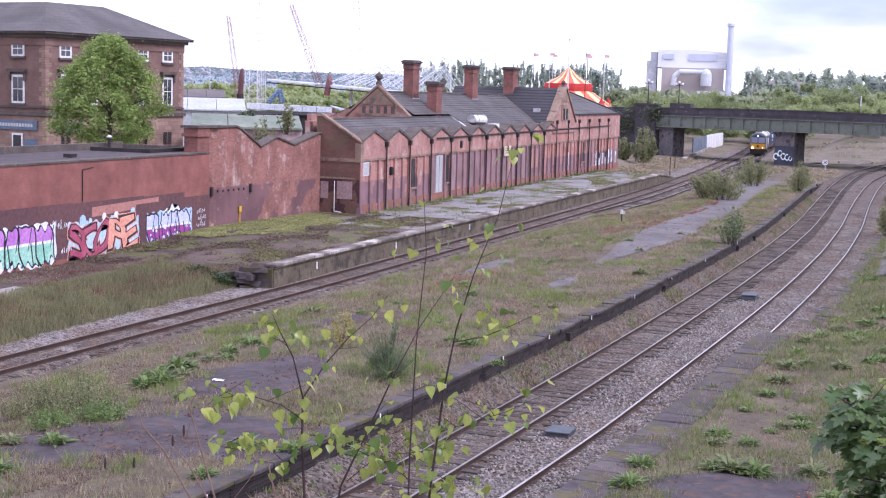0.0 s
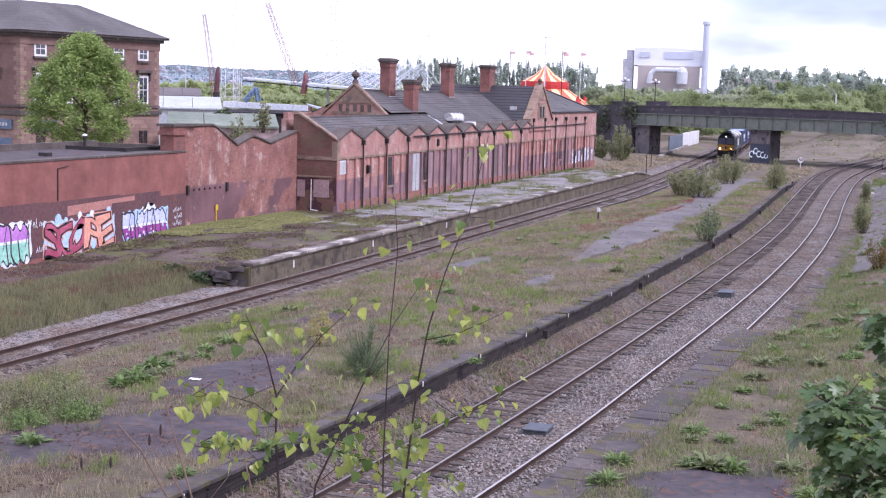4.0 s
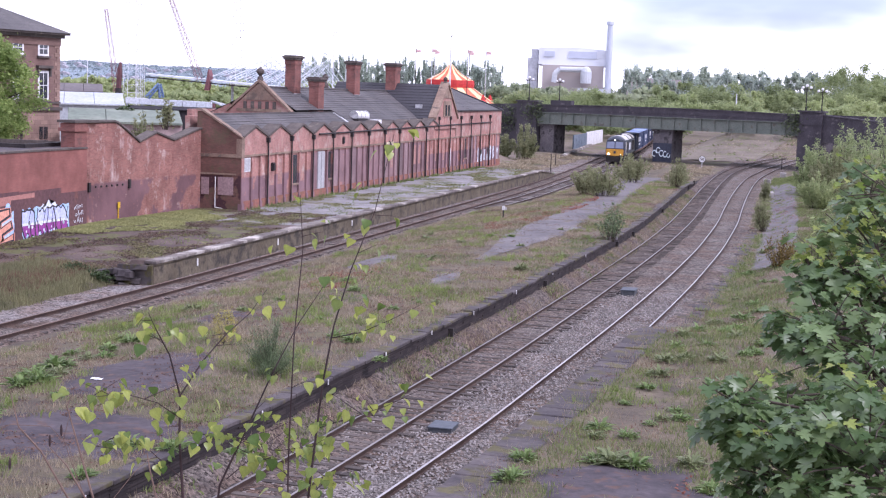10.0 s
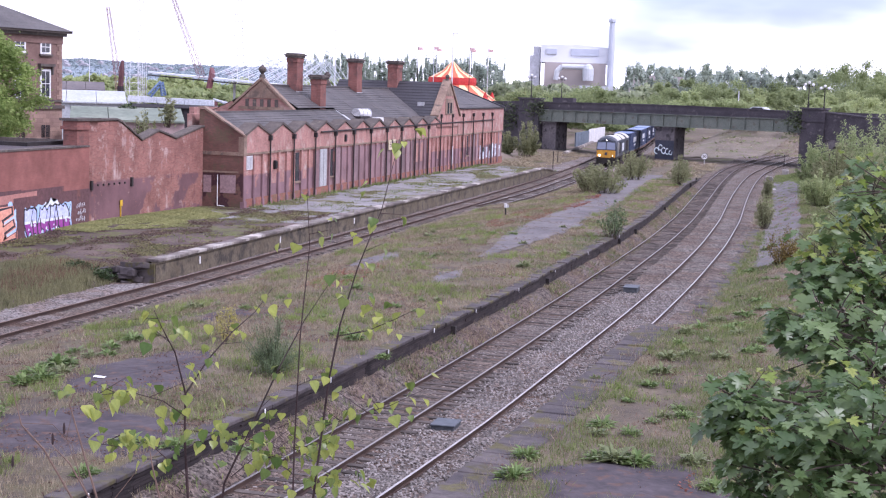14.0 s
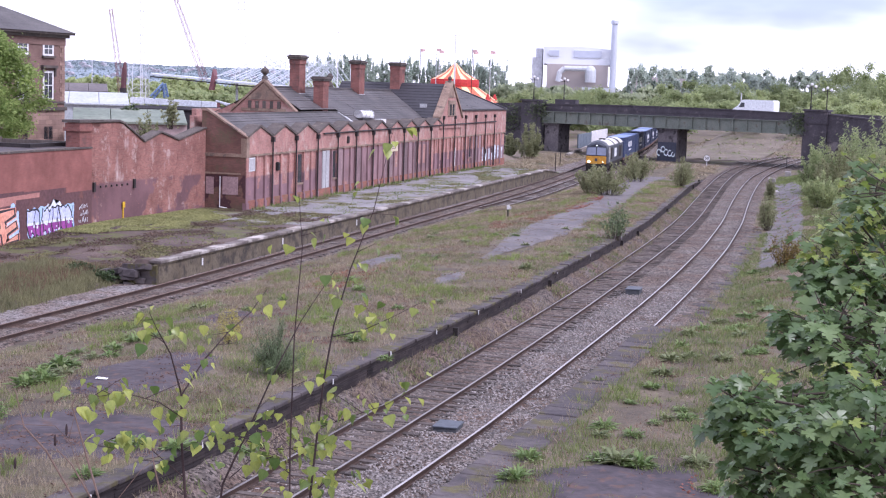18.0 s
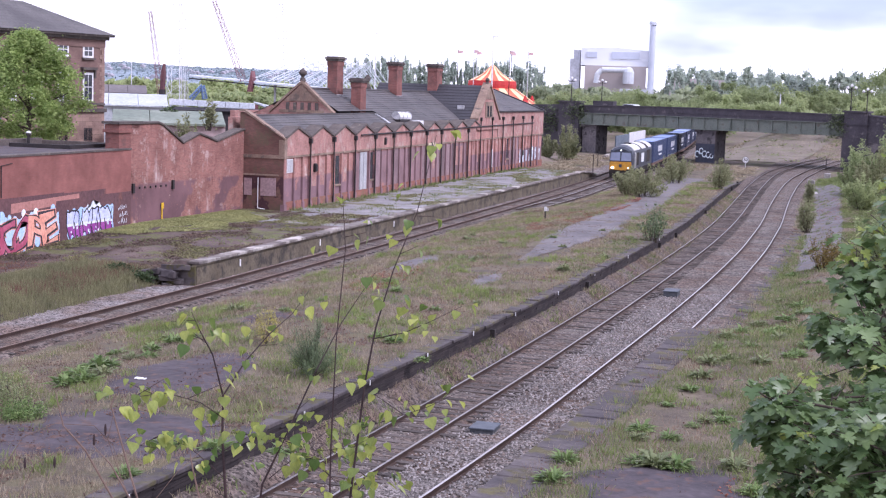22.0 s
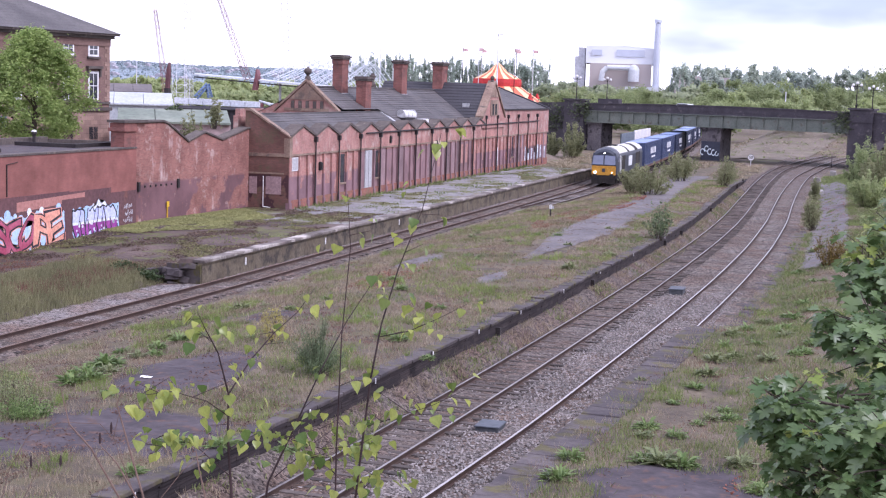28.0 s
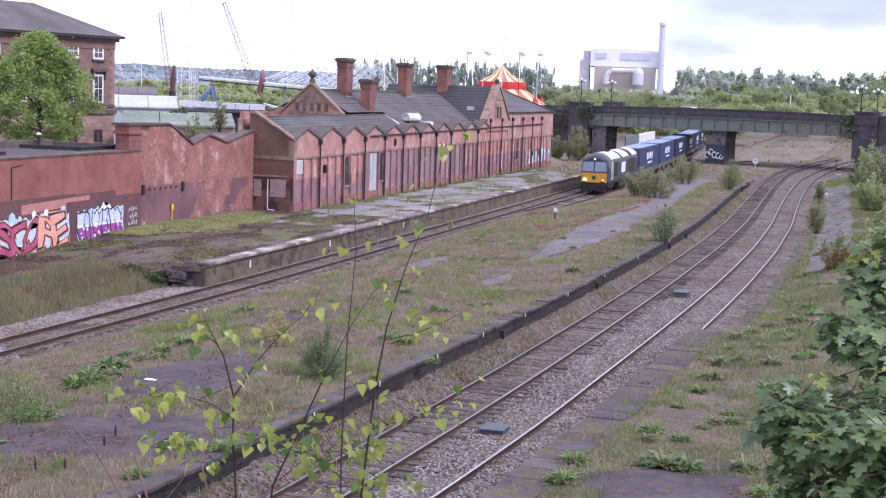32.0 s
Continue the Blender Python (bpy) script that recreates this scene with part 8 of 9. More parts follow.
grass("grass", "tall pale grass on the line-side bank", 15000, lambda y: -36.6, lambda y: -31.6, 26, 63.5, bank_height, 0.27, 0.013, STRAW, 41.0, -0.6, 0.25, 1.0, 7)
grass("grass", "dead brown stems on the line-side bank", 4200, lambda y: -36.6, lambda y: -32.5, 26, 63.5, bank_height, 0.34, 0.012, RED, 43.0, 0.0, 0.2, 1.0, 5)
plat_z = lambda x, y: (0.9 - 0.85 * smooth(160, 174, y)) * (smooth(61.5, 78, y) if x < -31.2 else 1.0) + 0.38 * (1 - (smooth(61.5, 78, y) if x < -31.2 else 1.0))
grass("grass", "grass tufts on the station platform", 5000, lambda y: -37.0 if y > 92 else -41.0, lambda y: PE - 0.6, 66, 172, plat_z, 0.10, 0.02, GREEN, 51.0, 0.12, 0.5, 1.0, 5, 0.25)
grass("grass", "bright lawn grass below the old wall", 400, lambda y: -41.0, lambda y: -37.6, 76, 91.5, plat_z, 0.09, 0.02, LAWN, 55.0, -0.2, 0.5, 1.0, 5, 0.2)
grass("grass", "weeds along the foot of the station", 420, lambda y: -37.12, lambda y: -36.6, 92, 173, plat_z, 0.25, 0.03, GREEN, 57.0, -0.2, 0.5, 1.0, 5, 0.15)
grass("grass", "sparse grass in the ballast by the platform wall", 2200, lambda y: ISLAND_EDGE(y) + 0.08, lambda y: ISLAND_EDGE(y) + 0.95, 24, 150, wall_bank, 0.17, 0.010, DRY, 61.0, -0.15, 0.5, 1.1, 6)
grass("grass", "green weeds in the stones by the platform wall", 1500, lambda y: ISLAND_EDGE(y) + 0.08, lambda y: ISLAND_EDGE(y) + 0.9, 24, 150, wall_bank, 0.16, 0.012, GREEN, 63.0, 0.1, 0.5, 1.1, 7)
grass("grass", "rough grass beyond the platforms", 3600, lambda y: -24.0, lambda y: -13.5, 150, 215, lambda x, y: -0.1, 0.25, 0.025, DRY, 71.0, 0.1, 0.5, 1.0, 5, 0.3)
grass("grass", "rough grass by the far line", 2400, lambda y: -42.0, lambda y: -33.5, 176, 228, lambda x, y: 0.0, 0.25, 0.025, DRY, 75.0, 0.0, 0.5, 1.0, 5, 0.3)


def moss_mats():
    """Low mats of moss, grass and dead stalks spread over the station platform and below the old wall."""
    def mats(label, n, xa, xb, y0, y1, seed, lo, size, a, b, scale=0.45):
        pts = scatter(n, xa, xb, y0, y1, plat_z, lambda x, y: noise.noise((x * scale, y * scale * 0.5, seed)) + 0.5 * noise.noise((x * scale * 3, y * scale * 1.6, seed + 5)) > lo and (seed < 2 or x > -36.5 or not 74 < y < 90))
        pts = np.repeat(pts, 4, axis=0)
        pts[:, :2] += RNG.normal(size=(len(pts), 2)) * 0.12
        pts[:, 2] += 0.03 + RNG.uniform(0, 0.03, len(pts))
        leafy("moss", cards(pts, size, 0.75), leaf_mat(label.replace(" ", "_"), a, b, 0.3, 0.6, 0.9, 0.1), label, "moss", "stuff")
    mats("olive moss and short grass spreading over the platform", 26000, lambda y: -37.0, lambda y: PE - 0.5, 92, 172, 3.3, 0.24, 0.06, (0.17, 0.165, 0.095), (0.27, 0.26, 0.155))
    mats("olive moss over bare earth at the platform end", 17000, lambda y: -40.9, lambda y: PE - 0.7, 64, 92, 6.1, 0.16, 0.06, (0.14, 0.135, 0.07), (0.25, 0.24, 0.13))
    mats("brown dead stalks and leaf mould on bare earth", 22000, lambda y: -40.9, lambda y: PE - 0.7, 63, 92, 9.4, 0.05, 0.05, (0.085, 0.062, 0.053), (0.20, 0.15, 0.125), 0.6)
    mats("pale olive lawn below the old wall", 30000, lambda y: -40.95, lambda y: -36.2 + 0.7 * math.sin(y * 0.9) - 2.0 * smooth(84, 90, y) - 2.5 * smooth(77, 73, y), 73.5, 90, 1.2, -0.42, 0.07, (0.25, 0.26, 0.115), (0.36, 0.36, 0.18))


moss_mats()


def needle_shrub(xy, h, w, label):
    """A feathery shrub: arching stems set with fine needles."""
    x, y = xy
    rng = np.random.default_rng(17)
    ob = thing("bush", label, "bush", at=(x, y, island_height(x, y)))
    bm = bmesh.new()
    pts = []
    for i in range(44):
        a = rng.uniform(0, 6.28)
        k = rng.uniform(0.05, 1.0)
        tip = np.array([math.cos(a) * w * k, math.sin(a) * w * k, h * (1.0 - 0.5 * k * k) * rng.uniform(0.35, 1.1)])
        tube(bm, (0, 0, -0.05), tuple(tip), 0.012, 0.004, 4)
        t = rng.uniform(0.3, 1.0, (170, 1))
        pts.append(tip[None] * t + rng.normal(size=(170, 3)) * 0.065)
    part("branchwork", bm, M["bark"], ob)
    pts = np.concatenate(pts)
    pts = pts[pts[:, 2] > 0.03]
    leafy("needles", blades(pts, 0.085, 0.006, 0.9, rng), G_CONIFER, "", "", parent=ob)


needle_shrub((-15.08, 39.75), 1.75, 0.9, "feathery dark green needle-leaved shrub among grass")


def tufts():
    """Bright tufts of longer grass, and brown leaf litter strewn in drifts."""
    c = []
    for xa, xb, hf, n, seed, y1 in ((isl_a, isl_b, island_height, 4200, 3.0, 150), (ver_a, lambda y: 8.0, right_height, 1600, 8.0, 150)):
        p = scatter(n, xa, xb, 23, y1, hf, lambda x, y: off_patch(x, y) and thick(x, y, seed, 0.3, 0.18), power=1.35)
        c.append(p)
    p = np.repeat(np.concatenate(c), 34, axis=0)
    s = RNG.uniform(0.05, 0.2, (len(p) // 34, 1)).repeat(34, axis=0)
    p[:, :2] += RNG.normal(size=(len(p), 2)) * s
    leafy("grass", blades(p, 0.26, 0.010, 0.45), grass_mat("tuft_grass", (0.14, 0.20, 0.055), (0.27, 0.33, 0.11)), "bright green tussocks scattered over both old platforms", "grass", "stuff")
    c = []
    for xa, xb, hf, n, seed in ((isl_a, isl_b, island_height, 85000, 13.0), (ver_a, lambda y: 5.0, right_height, 16000, 18.0)):
        c.append(scatter(n, xa, xb, 24, 120, hf, lambda x, y: thick(x, y, seed, 0.6, 0.05), power=1.5))
    p = np.concatenate(c) + np.array([0, 0, 0.035])
    leafy("leaf_litter", cards(p, 0.036, 0.8), grass_mat("brown_litter", (0.085, 0.05, 0.045), (0.20, 0.125, 0.10)), "red-brown leaf litter drifted over old asphalt", "litter", "stuff")


tufts()


grass("dead_stalks", "low brown dead stalks over bare earth by the wall", 9000, lambda y: -40.9, lambda y: -36.4, 30, 78, lambda x, y: bank_height(x, y), 0.07, 0.018, RED, 81.0, -0.05, 0.9, 1.0, 5, 0.2)
grass("grass", "thin dry grass over bare earth by the wall", 3000, lambda y: -40.9, lambda y: -36.4, 30, 78, lambda x, y: bank_height(x, y), 0.09, 0.014, DRY, 83.0, 0.15, 0.6, 1.0, 5, 0.2)
grass("grass", "pale dry grass beyond the road bridge", 3600, lambda y: -27.0, lambda y: 2.0, 240, 300, lambda x, y: land(x, y), 0.16, 0.03, DRY, 85.0, -0.3, 0.5, 1.0, 5, 0.5)
grass("grass", "green growth beyond the road bridge", 700, lambda y: -27.0, lambda y: 2.0, 240, 300, lambda x, y: land(x, y), 0.4, 0.06, GREEN, 87.0, 0.35, 0.5, 1.0, 5, 0.6)


def moss_drift():
    """Rust-red stonecrop spreading over the old surfacing."""
    c = []
    for cx, cy, rx, ry, n in ((-19.4, 98.0, 1.6, 9.0, 5200), (-17.9, 113.0, 0.8, 10.0, 3800), (-20.6, 62.0, 1.4, 6.0, 2200), (-2.6, 128.0, 1.6, 16.0, 2600), (-1.0, 31.6, 1.6, 1.6, 700)):
        p = RNG.uniform(-1, 1, (n, 2))
        p = p[(p ** 2).sum(1) < 1] * np.array([rx, ry]) + np.array([cx, cy])
        hf = island_height if cx < -10 else right_height
        c.append(np.array([(x, y, hf(x, y) + 0.05) for x, y in p if noise.noise((x * 0.9, y * 0.35, 7.7)) > -0.02]))
    leafy("stonecrop", cards(np.concatenate(c), 0.05, 0.8), grass_mat("red_stonecrop", (0.16, 0.06, 0.045), (0.30, 0.12, 0.085)), "rust-red stonecrop creeping over old asphalt", "plants", "stuff")


moss_drift()


def loose_stones():
    """Loose stones on the near ballast."""
    n = 30000
    y = 27 + 45 * RNG.uniform(0, 1, n) ** 1.4
    x = np.array([ISLAND_EDGE(v) + 0.3 + RNG.uniform(0, 1) * (right_edge(v) - ISLAND_EDGE(v) - 0.5) for v in y])
    bare = np.array([abs(a - TRACK_C(v)) > 1.1 or RNG.uniform() < 0.25 for a, v in zip(x, y)])
    x, y = x[bare], y[bare]
    n = len(x)
    c = np.stack([x, y, np.full(n, -0.15)], 1)
    s = RNG.uniform(0.014, 0.034, (n, 1, 1))
    tet = np.array([[1, 1, 1], [-1, -1, 1], [-1, 1, -1], [1, -1, -1]], float)
    tet = tet[None] + RNG.normal(size=(n, 4, 3)) * 0.35
    v = c[:, None, :] + tet * s * np.array([1, 1, 0.7])
    f = v[:, [0, 1, 2, 0, 3, 1, 0, 2, 3, 1, 3, 2]].reshape(-1, 3)
    m = leaf_mat("loose_stone", (0.08, 0.072, 0.072), (0.30, 0.275, 0.275), 0.0, 1.0, 0.9)
    ob = np_mesh("loose_stones", f, 3, m)
    tagged(ob, "loose grey and pale ballast stones", "stones", "", "stuff")


loose_stones()


# ---- nearest foliage: birch saplings and a sycamore on the slope below the viewpoint ----
BIRCH = leaf_mat("birch_leaf", (0.085, 0.15, 0.04), (0.42, 0.46, 0.12), 0.5, 3.0, 0.28)
SYC = leaf_mat("sycamore_leaf", (0.07, 0.13, 0.046), (0.165, 0.24, 0.095), 0.4, 2.0, 0.36, 0.5)
SYC_NEW = leaf_mat("sycamore_young_leaf", (0.20, 0.28, 0.06), (0.32, 0.36, 0.10), 0.45, 2.0, 0.4)


def leaf_mesh(name, outline, fold, material):
    """A leaf blade in the xy plane, stalk at the origin, folded along its midrib."""
    me = bpy.data.meshes.new(name)
    n = len(outline)
    vs = [(x, y, abs(x) * fold - 0.12 * y * y / (outline[n // 2][1] if n else 1)) for x, y in outline]
    mid = (0.0, outline[n // 2][1] * 0.45, 0.0)
    vs.append(mid)
    fs = [(i, (i + 1) % n, n) for i in range(n)]
    me.from_pydata(vs, [], fs)
    me.materials.append(material)
    for poly in me.polygons:
        poly.use_smooth = True
    return me


half = [(0.0, 0.0), (0.35, 0.05), (0.5, 0.22), (0.46, 0.42), (0.3, 0.66), (0.12, 0.86), (0.0, 1.05)]
BIRCH_LEAF = leaf_mesh("leaf", half + [(-x, y) for x, y in half[-2:0:-1]], 0.25, BIRCH)
lobes = [(0.0, 0.04), (0.2, -0.04), (0.44, -0.08), (0.42, 0.07), (0.62, 0.12), (0.80, 0.34), (0.60, 0.40), (0.44, 0.42), (0.54, 0.60), (0.60, 0.82), (0.40, 0.80), (0.25, 0.72), (0.22, 0.92), (0.0, 1.14)]
outline = lobes + [(-x, y) for x, y in lobes[-2:0:-1]]
SYC_LEAF = leaf_mesh("leaf", outline, 0.22, SYC)
SYC_LEAF_NEW = leaf_mesh("leaf", outline, 0.22, SYC_NEW)


def leaf_at(me, parent, p, aim, size, rng, droop=0.6):
    """Hang one leaf at p, pointing towards aim and drooping."""
    d = Vector((aim.x, aim.y, aim.z - droop)).normalized()
    q = d.to_track_quat("Y", "Z")
    m = Matrix.Translation(p) @ q.to_matrix().to_4x4() @ pose(0, 0, 0, rng.uniform(-20, 20), rng.uniform(-40, 40), rng.uniform(-20, 20))
    ob = new("leaf", me)
    ob.parent = parent
    ob.matrix_basis = m @ Matrix.Diagonal((size, size, size, 1))
    return ob


def cane(bm, pts, r0, r1, n=6):
    """One unbroken tapering stem through the points."""
    pts = [Vector(p) for p in pts]
    m = len(pts) - 1
    rings = []
    for i, p in enumerate(pts):
        d = (pts[min(m, i + 1)] - pts[max(0, i - 1)]).normalized()
        u = d.cross(Vector((0, 1, 0))).normalized()
        v = d.cross(u)
        r = r0 + (r1 - r0) * i / m
        rings.append([bm.verts.new(p + (u * math.cos(6.2832 * k / n) + v * math.sin(6.2832 * k / n)) * r) for k in range(n)])
    for a, b in zip(rings[:-1], rings[1:]):
        for k in range(n):
            bm.faces.new((a[k], a[(k + 1) % n], b[(k + 1) % n], b[k]))
    bm.faces.new(rings[0][::-1])
    bm.faces.new(rings[-1])


def sapling(label, base, stems, leaves, seed, leaf=0.05):
    """A young birch: stems as lines of (x, y, z) relative to its base, thin twigs and hanging leaves."""
    rng = random.Random(seed)
    ob = thing("birch_sapling", label, "sapling", "young birches", at=base)
    b0 = Vector(base)
    for pts, r0, r1, share in stems:
        bm = bmesh.new()
        ps = [Vector(p) - b0 for p in pts]
        n = len(ps) - 1
        cane(bm, ps, 0.6 * r0, 0.6 * r1, 7)
        st = part("stem", bm, M["twig"], ob)
        count = int(leaves * share)
        for k in range(count):
            t = rng.uniform(0.12, 1.0) * n
            i = min(n - 1, int(t))
            p = ps[i] + (ps[i + 1] - ps[i]) * (t - i)
            a = rng.uniform(0, 6.28)
            out = Vector((math.cos(a), math.sin(a), rng.uniform(-0.3, 0.6)))
            tip = p + out * rng.uniform(0.02, 0.10)
            if rng.random() < 0.2:
                bm = bmesh.new()
                tip = p + out * rng.uniform(0.05, 0.12)
                tube(bm, p, tip, 0.0016, 0.0008, 4)
                part("twig", bm, M["twig"], ob)
            for q in range(rng.choice((1, 1, 2))):
                leaf_at(BIRCH_LEAF, ob, tip + Vector((rng.uniform(-1, 1), rng.uniform(-1, 1), rng.uniform(-1, 1))) * 0.015, out, leaf * rng.choice((0.45, 0.62, 0.8, 0.95, 1.12)), rng, rng.uniform(0.9, 2.6))
    return ob


SAPLINGS = [
    sapling("young birch sapling with forked dark stem and fresh leaves", (-1.86, 4.21, 6.80), [
        (((-1.86, 4.21, 6.80), (-1.88, 4.20, 7.57), (-1.88, 4.20, 7.97), (-1.89, 4.19, 8.16), (-1.89, 4.19, 8.30)), 0.010, 0.006, 0.10),
        (((-1.89, 4.19, 8.30), (-1.90, 4.13, 8.44), (-1.92, 4.07, 8.53), (-1.94, 4.06, 8.58)), 0.005, 0.0015, 0.14),
        (((-1.89, 4.19, 8.30), (-1.85, 4.27, 8.40), (-1.80, 4.34, 8.48), (-1.75, 4.41, 8.54), (-1.72, 4.48, 8.61)), 0.005, 0.0015, 0.10),
        (((-1.89, 4.19, 8.23), (-1.91, 4.07, 8.30), (-1.96, 3.94, 8.35), (-2.02, 3.85, 8.35), (-2.04, 3.79, 8.32)), 0.0035, 0.001, 0.22),
        (((-1.88, 4.20, 8.03), (-1.94, 4.06, 8.16), (-2.00, 3.98, 8.21), (-2.03, 3.90, 8.19)), 0.003, 0.001, 0.22),
        (((-1.89, 4.20, 8.12), (-1.83, 4.28, 8.16), (-1.75, 4.36, 8.14), (-1.66, 4.45, 8.16)), 0.003, 0.001, 0.22)], 150, 1, 0.037),
    sapling("slender birch sapling with few leaves", (-1.83, 4.54, 6.64), [
        (((-1.83, 4.54, 6.64), (-1.92, 4.51, 7.65), (-1.89, 4.52, 7.93), (-1.80, 4.56, 8.15), (-1.73, 4.58, 8.32), (-1.67, 4.66, 8.48), (-1.58, 4.74, 8.65)), 0.009, 0.0015, 0.13),
        (((-1.82, 4.55, 8.08), (-1.70, 4.54, 8.06), (-1.57, 4.53, 8.09), (-1.49, 4.56, 8.14)), 0.003, 0.001, 0.35),
        (((-1.87, 4.53, 7.95), (-1.77, 4.52, 8.04), (-1.68, 4.50, 8.03), (-1.62, 4.52, 7.96)), 0.003, 0.001, 0.3)], 95, 2, 0.037),
    sapling("tall slender birch sapling bending over the line", (-1.55, 4.44, 6.74), [
        (((-1.55, 4.44, 6.74), (-1.61, 4.42, 7.72), (-1.61, 4.42, 8.10), (-1.60, 4.42, 8.47), (-1.58, 4.43, 8.76), (-1.59, 4.42, 8.93)), 0.007, 0.0012, 0.11),
        (((-1.52, 4.45, 7.14), (-1.55, 4.44, 7.91), (-1.51, 4.45, 8.32), (-1.48, 4.46, 8.51), (-1.44, 4.50, 8.69), (-1.38, 4.55, 8.88), (-1.34, 4.61, 9.13)), 0.008, 0.0012, 0.15),
        (((-1.49, 4.46, 8.47), (-1.38, 4.44, 8.50), (-1.28, 4.42, 8.55), (-1.19, 4.44, 8.60)), 0.003, 0.001, 0.10),
        (((-1.53, 4.45, 8.17), (-1.41, 4.43, 8.22), (-1.29, 4.42, 8.27), (-1.18, 4.45, 8.33)), 0.003, 0.001, 0.14),
        (((-1.54, 4.44, 7.95), (-1.47, 4.41, 8.02), (-1.39, 4.39, 8.03)), 0.003, 0.001, 0.14)], 150, 3, 0.038)]


def dead_stems():
    ob = thing("dead_stems", "bare pale dead weed stems leaning together", "dead stems")
    for pts in (((-1.90, 3.52, 8.13), (-1.97, 3.48, 8.28), (-2.02, 3.45, 8.35), (-2.04, 3.44, 8.45)), ((-1.86, 3.54, 8.13), (-1.91, 3.51, 8.24), (-1.95, 3.49, 8.29)), ((-1.89, 3.64, 8.09), (-1.93, 3.62, 8.25), (-1.96, 3.60, 8.38), (-1.95, 3.61, 8.41)), ((-1.78, 3.80, 8.07), (-1.80, 3.79, 8.17), (-1.81, 3.79, 8.22))):
        bm = bmesh.new()
        p = [Vector(q) for q in pts]
        cane(bm, [p[0] + Vector((0.05, -0.1, -0.9))] + p, 0.0045, 0.0014, 6)
        part("stem", bm, M["dry_twig"], ob)
    # arching dark stems with dry catkins
    for pts in (((-2.28, 3.52, 8.07), (-2.26, 3.54, 8.18), (-2.22, 3.57, 8.27), (-2.14, 3.61, 8.31), (-2.05, 3.67, 8.30), (-2.00, 3.69, 8.24), (-1.98, 3.70, 8.14)), ((-2.29, 3.64, 8.04), (-2.24, 3.67, 8.17), (-2.16, 3.72, 8.22), (-2.09, 3.76, 8.20)), ((-1.98, 3.76, 8.06), (-2.02, 3.74, 8.18), (-2.04, 3.73, 8.25), (-2.02, 3.74, 8.35)), ((-1.95, 3.83, 8.04), (-1.88, 3.86, 8.14), (-1.82, 3.90, 8.20))):
        bm = bmesh.new()
        p = [Vector(q) for q in pts]
        cane(bm, p, 0.0012, 0.0008, 5)
        part("stem", bm, M["dry_twig"], ob)
    for q in ((-2.02, 3.68, 8.29), (-2.05, 3.67, 8.26), (-2.21, 3.57, 8.20), (-2.14, 3.61, 8.20)):
        bm = bmesh.new()
        lathe(bm, Vector(q) - Vector((0, 0, 0.018)), [(0.001, 0), (0.0035, 0.006), (0.004, 0.02), (0.0025, 0.03), (0.0008, 0.034)], 7)
        part("catkin", bm, M["twig"], ob, "dark dry catkin")


dead_stems()


